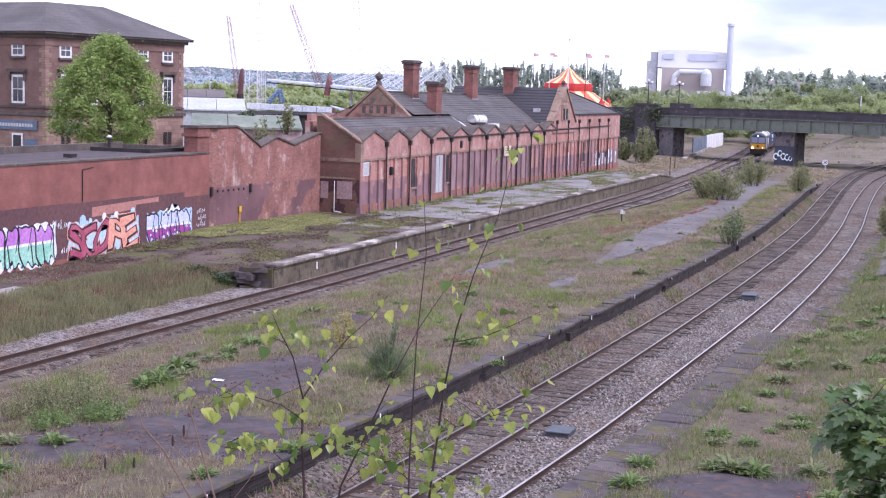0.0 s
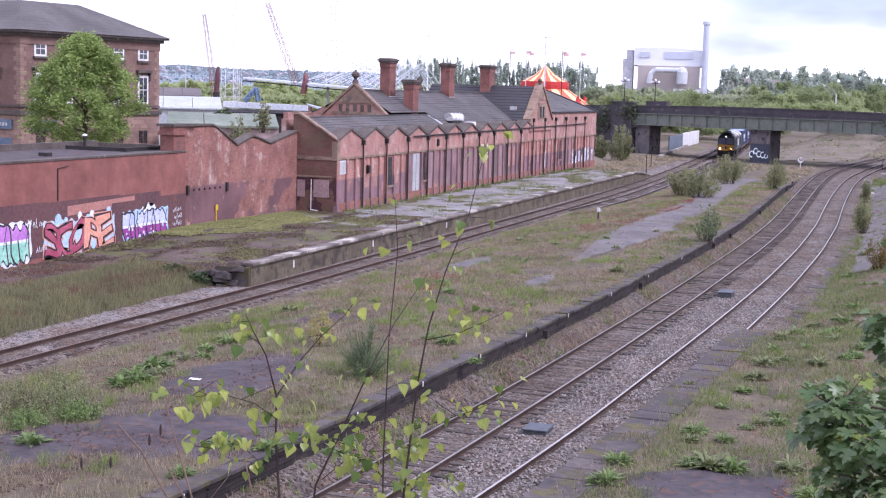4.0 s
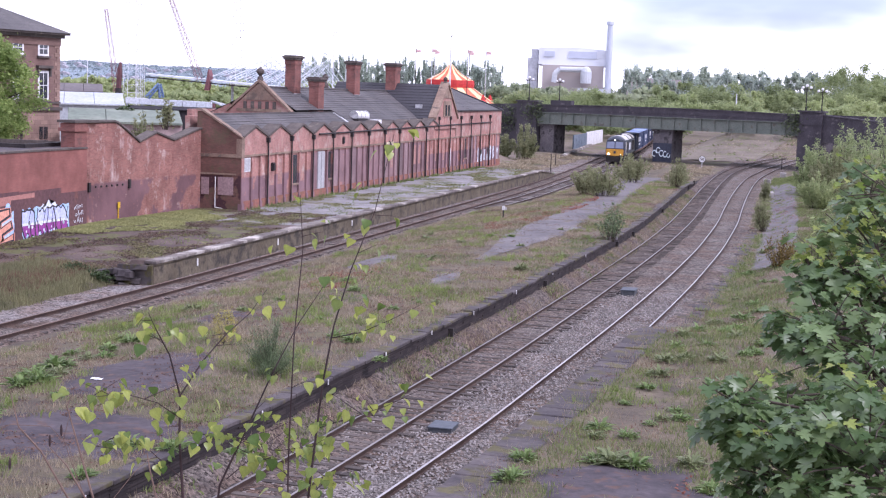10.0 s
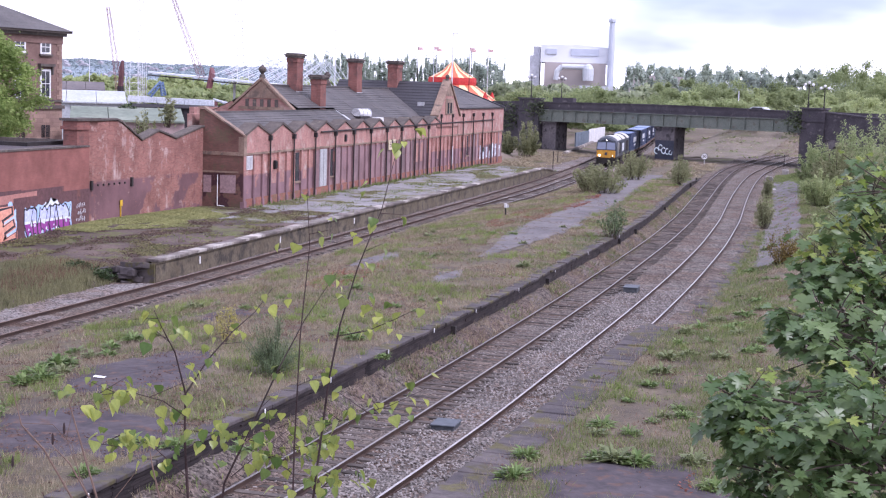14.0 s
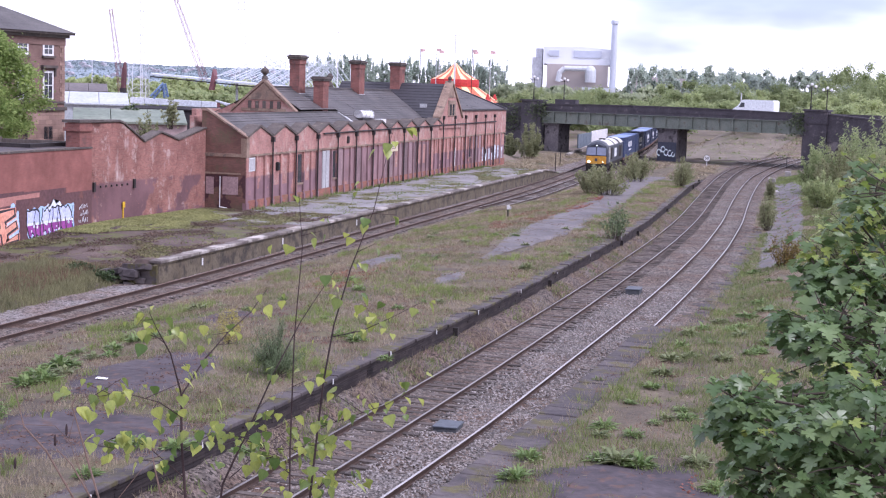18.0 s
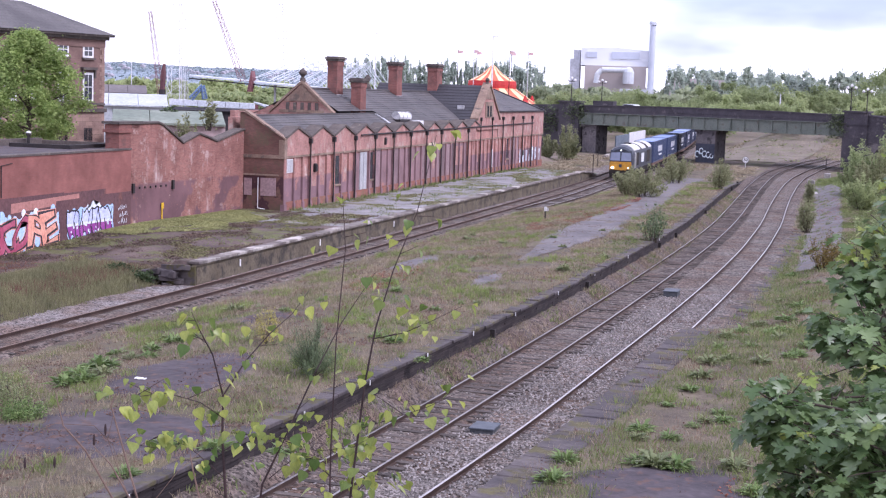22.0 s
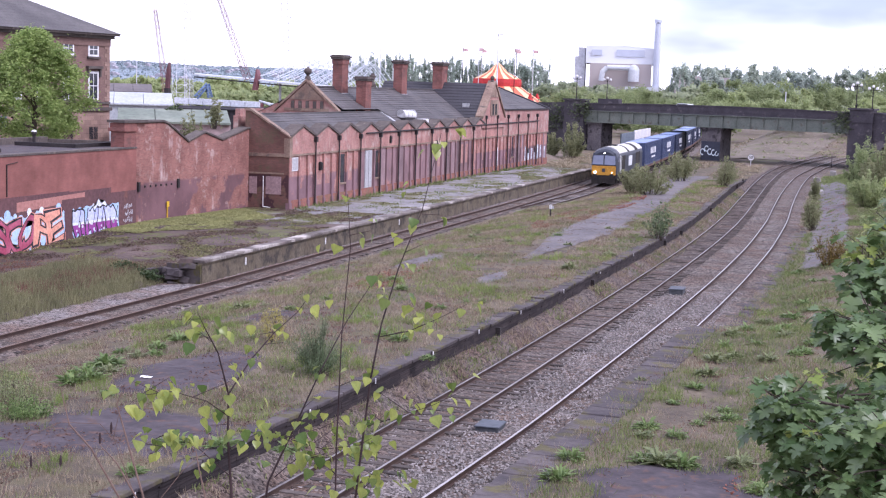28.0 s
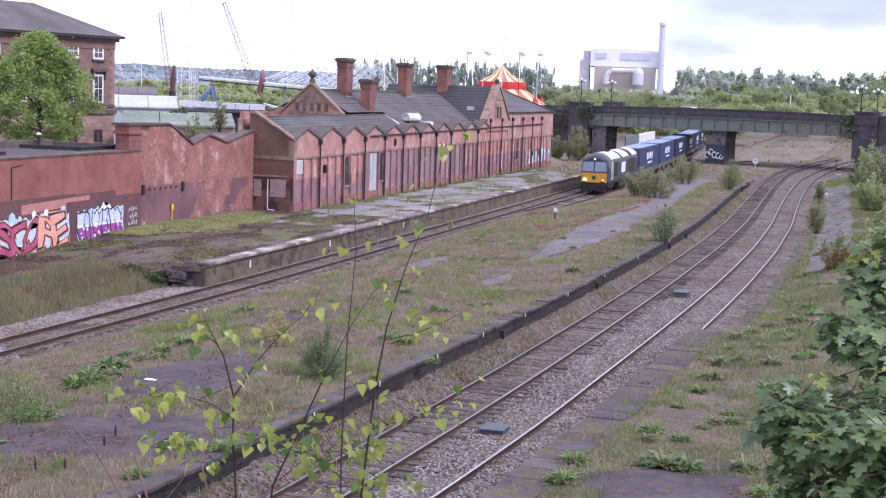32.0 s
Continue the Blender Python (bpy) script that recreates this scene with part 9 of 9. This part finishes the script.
def sycamore():
    """Level sprays of broad lobed leaves on the branches of a small sycamore."""
    rng = random.Random(9)
    base = Vector((0.88, 7.95, 5.33))
    ob = thing("sycamore_tree", "young sycamore with broad lobed green leaves", "tree", at=base)
    sprays = [((-0.31, 7.19, 7.85), 0.18), ((-0.20, 7.30, 7.71), 0.24), ((-0.36, 7.29, 7.64), 0.15), ((-0.08, 7.60, 7.79), 0.22), ((0.10, 8.00, 8.11), 0.30), ((-0.07, 8.20, 8.05), 0.16), ((0.11, 8.20, 7.94), 0.32),
              ((0.15, 8.60, 8.38), 0.26), ((-0.00, 8.60, 8.36), 0.14), ((0.34, 8.79, 8.49), 0.34), ((0.25, 8.60, 8.24), 0.30), ((0.42, 8.99, 8.81), 0.34), ((0.30, 9.19, 8.72), 0.2), ((0.50, 8.79, 8.46), 0.4), ((0.37, 8.39, 8.18), 0.4),
              ((0.16, 6.80, 7.86), 0.3), ((0.36, 6.79, 7.93), 0.34), ((0.04, 6.90, 7.72), 0.28), ((0.29, 6.59, 7.76), 0.36), ((-0.08, 7.00, 7.55), 0.24), ((0.11, 6.70, 7.54), 0.3), ((0.43, 6.49, 7.67), 0.36), ((-0.12, 7.00, 7.41), 0.22), ((0.30, 7.59, 7.99), 0.4), ((0.59, 7.98, 8.07), 0.5), ((0.60, 6.97, 7.81), 0.5), ((0.79, 8.56, 8.47), 0.5), ((0.49, 7.99, 7.94), 0.4), ((0.26, 8.60, 8.08), 0.36)]
    bm = bmesh.new()
    trunk_top = Vector((0.72, 7.97, 7.78)) - base
    limb(bm, (0, 0, -0.3), trunk_top, 0.06, 0.035, 5, 0.03, rng)
    part("trunk", bm, M["bark"], ob)
    placed = []
    for c, r in sprays:
        c = Vector(c) - base
        bm = bmesh.new()
        s = trunk_top * rng.uniform(0.55, 1.0)
        limb(bm, s, c, 0.014, 0.006, 4, 0.05, rng)
        shoots = int(8 + 42 * r)
        for k in range(shoots):
            d = Vector((rng.gauss(0, 1), rng.gauss(0, 1), rng.gauss(0, 0.7))).normalized() * rng.uniform(0.2, 1.0) ** 0.45
            p = c + Vector((d.x * r * 1.2, d.y * r * 1.2, d.z * r * 0.95))
            limb(bm, c + (p - c) * 0.25 - Vector((0, 0, 0.03)), p, 0.0045, 0.0022, 2, 0.06, rng)
            young = rng.random() < (0.7 if c.z + base.z > 8.3 else 0.3) and d.z > (-0.1 if c.z + base.z > 8.3 else 0.45)
            turn = rng.uniform(0, 3.14)
            for pair in range(3):
                at = p - Vector((d.x, d.y, 0.5)) * (0.035 * pair)
                for side in (0.0, math.pi):
                    if rng.random() < 0.12:
                        continue
                    a = turn + side + pair * 1.57 + rng.gauss(0, 0.3)
                    aim = Vector((math.cos(a), math.sin(a), 0))
                    stalk = (0.02 + 0.028 * pair) * rng.uniform(0.7, 1.3)
                    size = (0.046 + 0.015 * pair) * rng.uniform(0.75, 1.2) * (0.85 if young else 1.0)
                    placed.append((at + aim * stalk + Vector((0, 0, 0.012 - 0.006 * pair)), aim, size, 0.25 + 0.2 * pair + rng.uniform(-0.15, 0.5), young and pair < 2))
        part("branch", bm, M["bark"], ob)

    def leaf_pose(p, aim, size, droop):
        d = Vector((aim.x, aim.y, -droop)).normalized()
        return Matrix.Translation(p) @ d.to_track_quat("Y", "Z").to_matrix().to_4x4() @ pose(0, 0, 0, rng.uniform(-14, 14), rng.uniform(-22, 22), rng.uniform(-12, 12)) @ Matrix.Diagonal((size, size, size, 1))
    placed.sort(key=lambda q: q[0].y)
    vs, fs = [], []
    src = [v.co.copy() for v in SYC_LEAF.vertices]
    tri = [tuple(q.vertices) for q in SYC_LEAF.polygons]
    for i, (p, aim, size, droop, young) in enumerate(placed):
        m = leaf_pose(p, aim, size, droop)
        if i < 280 or young:
            leaf = new("leaf", SYC_LEAF_NEW if young else SYC_LEAF)
            leaf.parent = ob
            leaf.matrix_basis = m
            continue
        o = len(vs)
        vs += [tuple(m @ v) for v in src]
        fs += [tuple(j + o for j in t) for t in tri]
    me = bpy.data.meshes.new("foliage")
    me.from_pydata(vs, [], fs)
    me.materials.append(SYC)
    for poly in me.polygons:
        poly.use_smooth = True
    rest = new("foliage", me)
    rest.parent = ob
    rest["kind"] = "stuff"
    return ob


SYCAMORE = sycamore()


# ---- wall paintings ----
def spray(name, a, b):
    return stuff_mat(name, a, b, 1.2, 6.0, 0.75, bump=0.05, dist=0.002)


WX = -40.985
SP = {"white": spray("spray_white", (0.66, 0.70, 0.78), (0.74, 0.76, 0.82)), "black": spray("spray_black", (0.03, 0.025, 0.035), (0.045, 0.04, 0.05)),
      "violet": spray("spray_violet", (0.42, 0.16, 0.50), (0.52, 0.24, 0.58)), "mint": spray("spray_mint", (0.24, 0.53, 0.42), (0.38, 0.64, 0.53)),
      "sky": spray("spray_sky", (0.34, 0.50, 0.74), (0.48, 0.62, 0.82)), "rose": spray("spray_rose", (0.33, 0.06, 0.11), (0.42, 0.11, 0.17)), "peach": spray("spray_peach", (0.66, 0.28, 0.20), (0.74, 0.38, 0.28)),
      "lilac": spray("spray_lilac", (0.48, 0.52, 0.82), (0.60, 0.62, 0.88)), "plum": spray("spray_plum", (0.26, 0.05, 0.26), (0.34, 0.08, 0.32))}


def blob(pts, depth, material, parent, name, label=""):
    """A flat painted shape on the wall: corners in y and z."""
    bm = bmesh.new()
    vs = [bm.verts.new((WX + depth, y, z)) for y, z in pts]
    f = bm.faces.new(vs)
    bmesh.ops.triangulate(bm, faces=[f])
    return part(name, bm, material, parent, label)


def wavy(y0, y1, z0, z1, seed, grow=0.0, spikes=5, amp=0.3):
    """The jagged, leaning outline of one bulbous painted letter."""
    rng = random.Random(seed)
    h = z1 - z0
    lean = rng.uniform(-0.34, 0.34) if spikes < 9 else 0.0
    top, bottom = [], []
    for i in range(spikes + 1):
        t = i / spikes
        y = y0 - grow + (y1 - y0 + 2 * grow) * t
        top.append((y, z1 + grow - amp * h * (0.25 + 0.75 * rng.random() if i % 2 else rng.random() * 0.2)))
        bottom.append((y, z0 - grow + amp * 1.4 * h * (0.3 + 0.7 * rng.random() if i % 2 == 0 else 0.0)))
    side = [(y1 + grow + 0.10 * math.sin(k * 9 + seed), z0 + h * k) for k in (0.72, 0.5, 0.3)]
    back = [(y0 - grow + 0.10 * math.sin(k * 9 + seed), z0 + h * k) for k in (0.3, 0.5, 0.72)]
    pts = [(y + lean * (z - z0), z) for y, z in top + side + bottom[::-1] + back]
    for k in range(2):
        pts = [q for (ya, za), (yb, zb) in zip(pts, pts[1:] + pts[:1]) for q in ((ya * 0.75 + yb * 0.25, za * 0.75 + zb * 0.25), (ya * 0.25 + yb * 0.75, za * 0.25 + zb * 0.75))]
    return pts


def piece(label, y0, y1, z0, z1, letters, upper, lower, halo, seed, split=0.5, drop=0.0):
    ob = thing("wall_painting", label, "graffiti", "wall paintings")
    base = [(y, z) for y, z in wavy(y0, y1, z0, z1, seed, 0.10, 14, 0.2)]
    blob(base, 0.002, SP[halo], ob, "background")
    w = (y1 - y0) / letters
    for i in range(letters):
        a, b = y0 + w * i + 0.02, y0 + w * (i + 1) + 0.05
        d = drop * i
        blob(wavy(a, b, z0 + d, z1 + d, seed + i, 0.07), 0.004 + i * 0.002, SP["black"], ob, "outline")
        zm = z0 + d + (z1 - z0) * split
        full = wavy(a + 0.03, b - 0.03, z0 + d + 0.04, z1 + d - 0.04, seed + i, 0.0)
        blob(full, 0.0046 + i * 0.002, SP["white"], ob, "fill")
        up = [(y, max(z, zm + 0.07)) for y, z in full]
        lo = [(y, min(z, zm - 0.07)) for y, z in full]
        blob(up, 0.0052 + i * 0.002, SP[upper], ob, "fill")
        blob(lo, 0.0052 + i * 0.002, SP[lower], ob, "fill")
        # inner strokes that split the letter
        for k in range(2):
            y = a + (b - a) * (0.35 + 0.3 * k)
            z = z0 + d + (z1 - z0) * (0.05 if (i + k) % 2 else 0.38)
            lean = 0.5 * (0.5 - (i + k) % 2)
            blob([(y, z), (y + 0.08, z + 0.1), (y + 0.13 + lean, z + (z1 - z0) * 0.55), (y + 0.04 + lean, z + (z1 - z0) * 0.52)], 0.006 + i * 0.002, SP["black"], ob, "stroke")
    return ob


piece("bulging violet and mint green painted letters with white edge", 56.0, 61.6, 0.35, 2.5, 4, "violet", "mint", "white", 5, 0.55)
piece("bulging violet and mint green painted letters with white edge", 50.2, 55.7, 0.35, 2.5, 4, "violet", "mint", "white", 15, 0.5)
third_piece = piece("lilac and plum bubble lettering with white dots", 70.4, 75.3, 0.55, 2.3, 4, "lilac", "plum", "sky", 25, 0.5)
rng_d = random.Random(2)
for i in range(16):
    y, z, r = 70.6 + rng_d.random() * 4.6, 0.75 + rng_d.random() * 0.65, rng_d.uniform(0.05, 0.11)
    blob([(y + r * math.cos(a * math.pi / 4), z + r * math.sin(a * math.pi / 4)) for a in range(8)], 0.022, SP["white"], third_piece, "dot")
blob([(72.2, 2.1), (72.5, 2.45), (72.8, 2.3), (73.1, 2.65), (73.4, 2.35), (73.8, 2.5), (74.1, 2.1)], 0.0035, SP["white"], third_piece, "crown")


def word_piece():
    """The red and peach word on its pale blue cloud."""
    ob = thing("wall_painting", "red and peach painted word on a pale blue cloud", "graffiti", "wall paintings")
    blob(wavy(62.9, 69.3, 0.55, 2.3, 41, 0.18, 16, 0.34), 0.002, SP["sky"], ob, "background")
    cloud = random.Random(8)
    for i in range(14):
        y = 63.4 + cloud.random() * 5.8
        z = 2.3 + cloud.uniform(-0.05, 0.3) if i % 2 else 0.45 + cloud.uniform(-0.1, 0.15)
        r = cloud.uniform(0.12, 0.3)
        blob([(y + r * math.cos(a * math.pi / 5), z + r * math.sin(a * math.pi / 5)) for a in range(10)], 0.0022 + i * 0.0001, SP["sky"] if i % 3 else SP["white"], ob, "cloud_puff")
    fills = ["rose", "rose", "rose", "peach", "peach"]
    for i, ch in enumerate("SCOPE"):
        for layer, (off, mat) in enumerate(((0.075, "peach"), (0.055, "black"), (0.016, fills[i]))):
            cu = bpy.data.curves.new("letter", "FONT")
            cu.body = ch
            cu.size = 1.0
            cu.offset = off
            cu.resolution_u = 3
            tmp = bpy.data.objects.new("letter_curve", cu)
            me = bpy.data.meshes.new_from_object(tmp)
            bpy.data.objects.remove(tmp)
            bpy.data.curves.remove(cu)
            xs = [v.co.x for v in me.vertices]
            lo, hi = min(xs), max(xs)
            pad = off - 0.018
            for v in me.vertices:
                u = (v.co.x - lo - pad) / (hi - lo - 2 * pad)
                zz = v.co.y / 0.72
                y = 62.75 + i * 1.24 + u * 1.5 + 0.2 * math.sin(zz * 3.4 + i * 1.9) + 0.12 * (zz - 0.5) * (i % 3 - 1)
                z = 0.50 + zz * 1.62 + 0.16 * math.sin(u * 5 + i * 2.3) + 0.03 * i
                v.co = (WX + 0.006 + layer * 0.002 + i * 0.0004, y, z)
            me.materials.append(SP[mat])
            o = new("letter" if layer == 2 else "letter_edge", me)
            o.parent = ob


word_piece()


def small_tags():
    ob = thing("wall_tag", "small white sprayed tags on the maroon wall", "graffiti", "wall paintings")
    rng = random.Random(31)
    for y0, z0 in ((76.0, 1.9), (76.1, 1.5), (76.0, 1.1), (61.2, 2.25), (61.9, 2.1), (62.1, 0.9)):
        for i in range(7):
            y, z = y0 + i * 0.15, z0 + rng.uniform(-0.05, 0.05)
            h = rng.uniform(0.12, 0.3)
            s = rng.uniform(-0.1, 0.1)
            blob([(y, z), (y + 0.045, z), (y + 0.045 + s, z + h), (y + s, z + h)], 0.012, SP["white"], ob, "mark")
    ob2 = thing("wall_patch", "paler fresh brick patches on the wall", "paint patch")
    blob([(64.9, 2.45), (69.2, 2.6), (69.2, 2.82), (71.6, 2.84), (71.6, 3.1), (64.9, 2.95)], 0.001, spray("pink_patch", (0.37, 0.175, 0.15), (0.41, 0.20, 0.17)), ob2, "patch")


small_tags()


# ---- small lineside things ----
def line_box(x, y, w, d, h, label):
    ob = thing("track_cabinet", label, "cabinet", "track cabinets")
    bm = boxes((x - w, x + w, y - d, y + d, -0.18, h))
    bmesh.ops.bevel(bm, geom=bm.edges[:], offset=0.02, segments=1, affect="EDGES")
    part("case", bm, stuff_mat("cabinet_grey", (0.055, 0.06, 0.07), (0.08, 0.085, 0.095), 2, 9, 0.6, bump=0.1, dist=0.004) if "cabinet_grey" not in bpy.data.materials else bpy.data.materials["cabinet_grey"], ob)
    bm = boxes((x - w - 0.03, x + w + 0.03, y - d - 0.03, y + d + 0.03, h, h + 0.05))
    bmesh.ops.bevel(bm, geom=bm.edges[:], offset=0.015, segments=1, affect="EDGES")
    part("lid", bm, stuff_mat("cabinet_lid", (0.055, 0.065, 0.08), (0.085, 0.095, 0.115), 2, 9, 0.6, bump=0) if "cabinet_lid" not in bpy.data.materials else bpy.data.materials["cabinet_lid"], ob)


line_box(-9.75, 39.3, 0.33, 0.42, -0.04, "low blue-grey cabinet on the ballast")
line_box(-8.5, 70.6, 0.33, 0.55, 0.06, "low dark grey cabinet on the ballast")
line_box(-29.9, 32.0, 0.3, 0.3, 0.1, "low dark grey cabinet on the ballast")


def marker_post():
    x, y = (-20.96, 99.67)
    z = island_height(x, y)
    ob = thing("marker_post", "short post with a white box head in grass", "post")
    part("post", boxes((x - 0.04, x + 0.04, y - 0.04, y + 0.04, z - 0.1, z + 0.6)), M["cast_iron"], ob)
    part("head", boxes((x - 0.08, x + 0.08, y - 0.08, y + 0.08, z + 0.6, z + 0.88)), M["white_paint"], ob)
    part("side_plate", boxes((x + 0.12, x + 0.22, y - 0.03, y + 0.03, z + 0.6, z + 0.8), (x + 0.1, x + 0.18, y - 0.02, y + 0.02, z + 0.66, z + 0.72)), M["grey_metal"], ob)
    for i, (px, py, h) in enumerate(((-31.40, 176.23) + (2.2,), (-33.98, 194.13) + (1.6,), (-5.05, 214.94) + (1.5,))):
        o = thing("stake", "thin dark upright stake beside the line", "post")
        bm = bmesh.new()
        tube(bm, (px, py, -0.3), (px, py, h), 0.06, 0.05)
        part("shaft", bm, M["cast_iron"], o)


marker_post()


def speed_sign():
    x, y = -15.7, 207.5
    ob = thing("speed_sign", "round white speed sign reading 50 on a post", "sign")
    bm = bmesh.new()
    tube(bm, (x, y, -0.4), (x, y, 1.05), 0.05)
    part("post", bm, M["grey_metal"], ob)
    bm = bmesh.new()
    tube(bm, (x, y - 0.02, 1.1), (x, y - 0.06, 1.1), 0.46, n=24)
    part("rim", bm, M["cast_iron"], ob)
    bm = bmesh.new()
    tube(bm, (x, y - 0.055, 1.1), (x, y - 0.075, 1.1), 0.41, n=24)
    part("disc", bm, M["white_paint"], ob)
    cu = bpy.data.curves.new("digits", "FONT")
    cu.body = "50"
    cu.size = 0.56
    cu.offset = 0.012
    cu.align_x, cu.align_y = "CENTER", "CENTER"
    tmp = bpy.data.objects.new("digits_curve", cu)
    me = bpy.data.meshes.new_from_object(tmp)
    bpy.data.objects.remove(tmp)
    me.transform(pose(x, y - 0.085, 1.1, 90, 0, 0))
    me.materials.append(M["cast_iron"])
    o = new("digits", me)
    o.parent = ob


speed_sign()


def litter():
    rng = random.Random(77)
    x, y = (-19.54, 37.19)
    ob = thing("litter_sheet", "scrap of white sheeting lying on asphalt", "litter")
    bm = bmesh.new()
    g = [[bm.verts.new((x + i * 0.085 + rng.uniform(-0.02, 0.02), y + j * 0.07, island_height(x, y) + 0.04 + rng.uniform(0, 0.05))) for i in range(5)] for j in range(4)]
    for j in range(3):
        for i in range(4):
            bm.faces.new((g[j][i], g[j][i + 1], g[j + 1][i + 1], g[j + 1][i]))
    part("sheet", bm, M["white_paint"], ob)
    # concrete lumps by the far end of the double track
    for (px, py, w, h) in ((-4.59, 151.65) + (0.4, 0.3), (-5.68, 176.40) + (0.4, 0.3), (-4.24, 191.85) + (0.35, 0.45)):
        o = thing("concrete_block", "broken pale concrete block beside the track", "block", "concrete blocks")
        bm = boxes((px - w, px + w, py - 0.8, py + 0.8, -0.3, h))
        for v in bm.verts:
            v.co += Vector((rng.uniform(-0.1, 0.1), rng.uniform(-0.1, 0.1), rng.uniform(-0.08, 0.08)))
        bmesh.ops.bevel(bm, geom=bm.edges[:], offset=0.04, segments=1, affect="EDGES")
        part("lump", bm, M["concrete"], o)
    # slabs lying on the bank
    o = thing("stone_slab", "pale flat slab lying on the bank", "slab")
    sx, sy = (-36.27, 51.99)
    part("slab", boxes((sx - 1.0, sx + 1.0, sy - 1.2, sy + 1.0, bank_height(sx, sy) - 0.05, bank_height(sx, sy) + 0.12)), M["concrete"], o)
    # dark stubs along the island wall
    for y in (52.0, 67.5, 88.3, 95.5, 116.5, 150.0, 160.0):
        o = thing("wall_stub", "short rusted black bracket on the platform wall", "bracket", "wall brackets")
        x = ISLAND_EDGE(y)
        part("stub", boxes((x - 0.06, x + 0.13, y - 0.09, y + 0.09, 0.25, 0.62)), M["cast_iron"], o)


litter()


# ---- other traffic on the bridge ----
def car(label, paint):
    ob = thing("car", label, "car", "passing cars")
    body = [(0.0, 0.3), (4.2, 0.3), (4.25, 0.8), (4.1, 0.95), (3.4, 1.42), (1.7, 1.47), (1.0, 0.98), (0.1, 0.8)]
    bm = prisms((body, "y", -0.85, 0.85))
    bmesh.ops.bevel(bm, geom=bm.edges[:], offset=0.06, segments=2, affect="EDGES")
    part("body", bm, paint, ob)
    for s in (-1, 1):
        e0, e1 = sorted((s * 0.84, s * 0.856))
        part("side_window", prisms(([(1.2, 0.98), (3.6, 0.98), (3.25, 1.36), (1.78, 1.38)], "y", e0, e1)), M["window_dark"], ob)
        for x in (0.8, 3.4):
            bm = bmesh.new()
            tube(bm, (x, s * 0.7, 0.31), (x, s * 0.88, 0.31), 0.31, n=14)
            part("wheel", bm, grime, ob)
    return ob


silver = stuff_mat("car_silver", (0.50, 0.52, 0.54), (0.56, 0.58, 0.6), 1, 5, 0.3, 0.4, bump=0)
CARS = [(car("pale silver hatchback crossing the bridge", silver), 13.0, 45.6, -15.0), (car("pale silver hatchback crossing the bridge", silver), 21.0, 15.6, -14.0), (car("pale silver hatchback crossing the bridge", silver), 28.0, 10.3, -14.0), (car("pale silver hatchback crossing the bridge", silver), 31.0, 24.2, -14.0)]


def traffic():
    ts = [t * 0.5 for t in range(0, 65)]
    for (ob, t0, u0, v), stop in zip(CARS, (-38, -26.5, -21.5, -17)):
        walk(ob, [(t, pose(*on_bridge(max(stop, min(160, u0 + v * (t - t0))), 3.4, 6.66), 0, 0, -22.73)) for t in ts])


# slow sway of the saplings in the wind: seconds and sideways shift of the fork in millimetres
SWAY = [(0, 11.4), (1, 11.8), (2, -1.4), (3, -3.6), (6, 6.6), (7, -8.7), (8, -7), (9, 0.1), (10, -0.8), (11, -1.6), (12, -8.7), (13, 1), (14, 8.7), (17, -1.5), (18, -12.5), (19, -14.8), (20, -5.5), (21, -6.1), (22, 0), (23, 1.1), (24, -2.1), (27, -4.3), (28, -0.5), (29, 5.8), (30, 1.6), (31, 2.6), (32, 2.7)]


def wind():
    for k, ob in enumerate(SAPLINGS):
        b = ob.location.copy()
        rows = []
        for t, s in SWAY:
            ang = math.degrees(math.atan2(s * 0.001 * (1.0, 0.8, 1.15)[k], 1.5))
            rows.append((t, pose(b.x, b.y, b.z, 0, ang, 0)))
        walk(ob, rows)


motions()
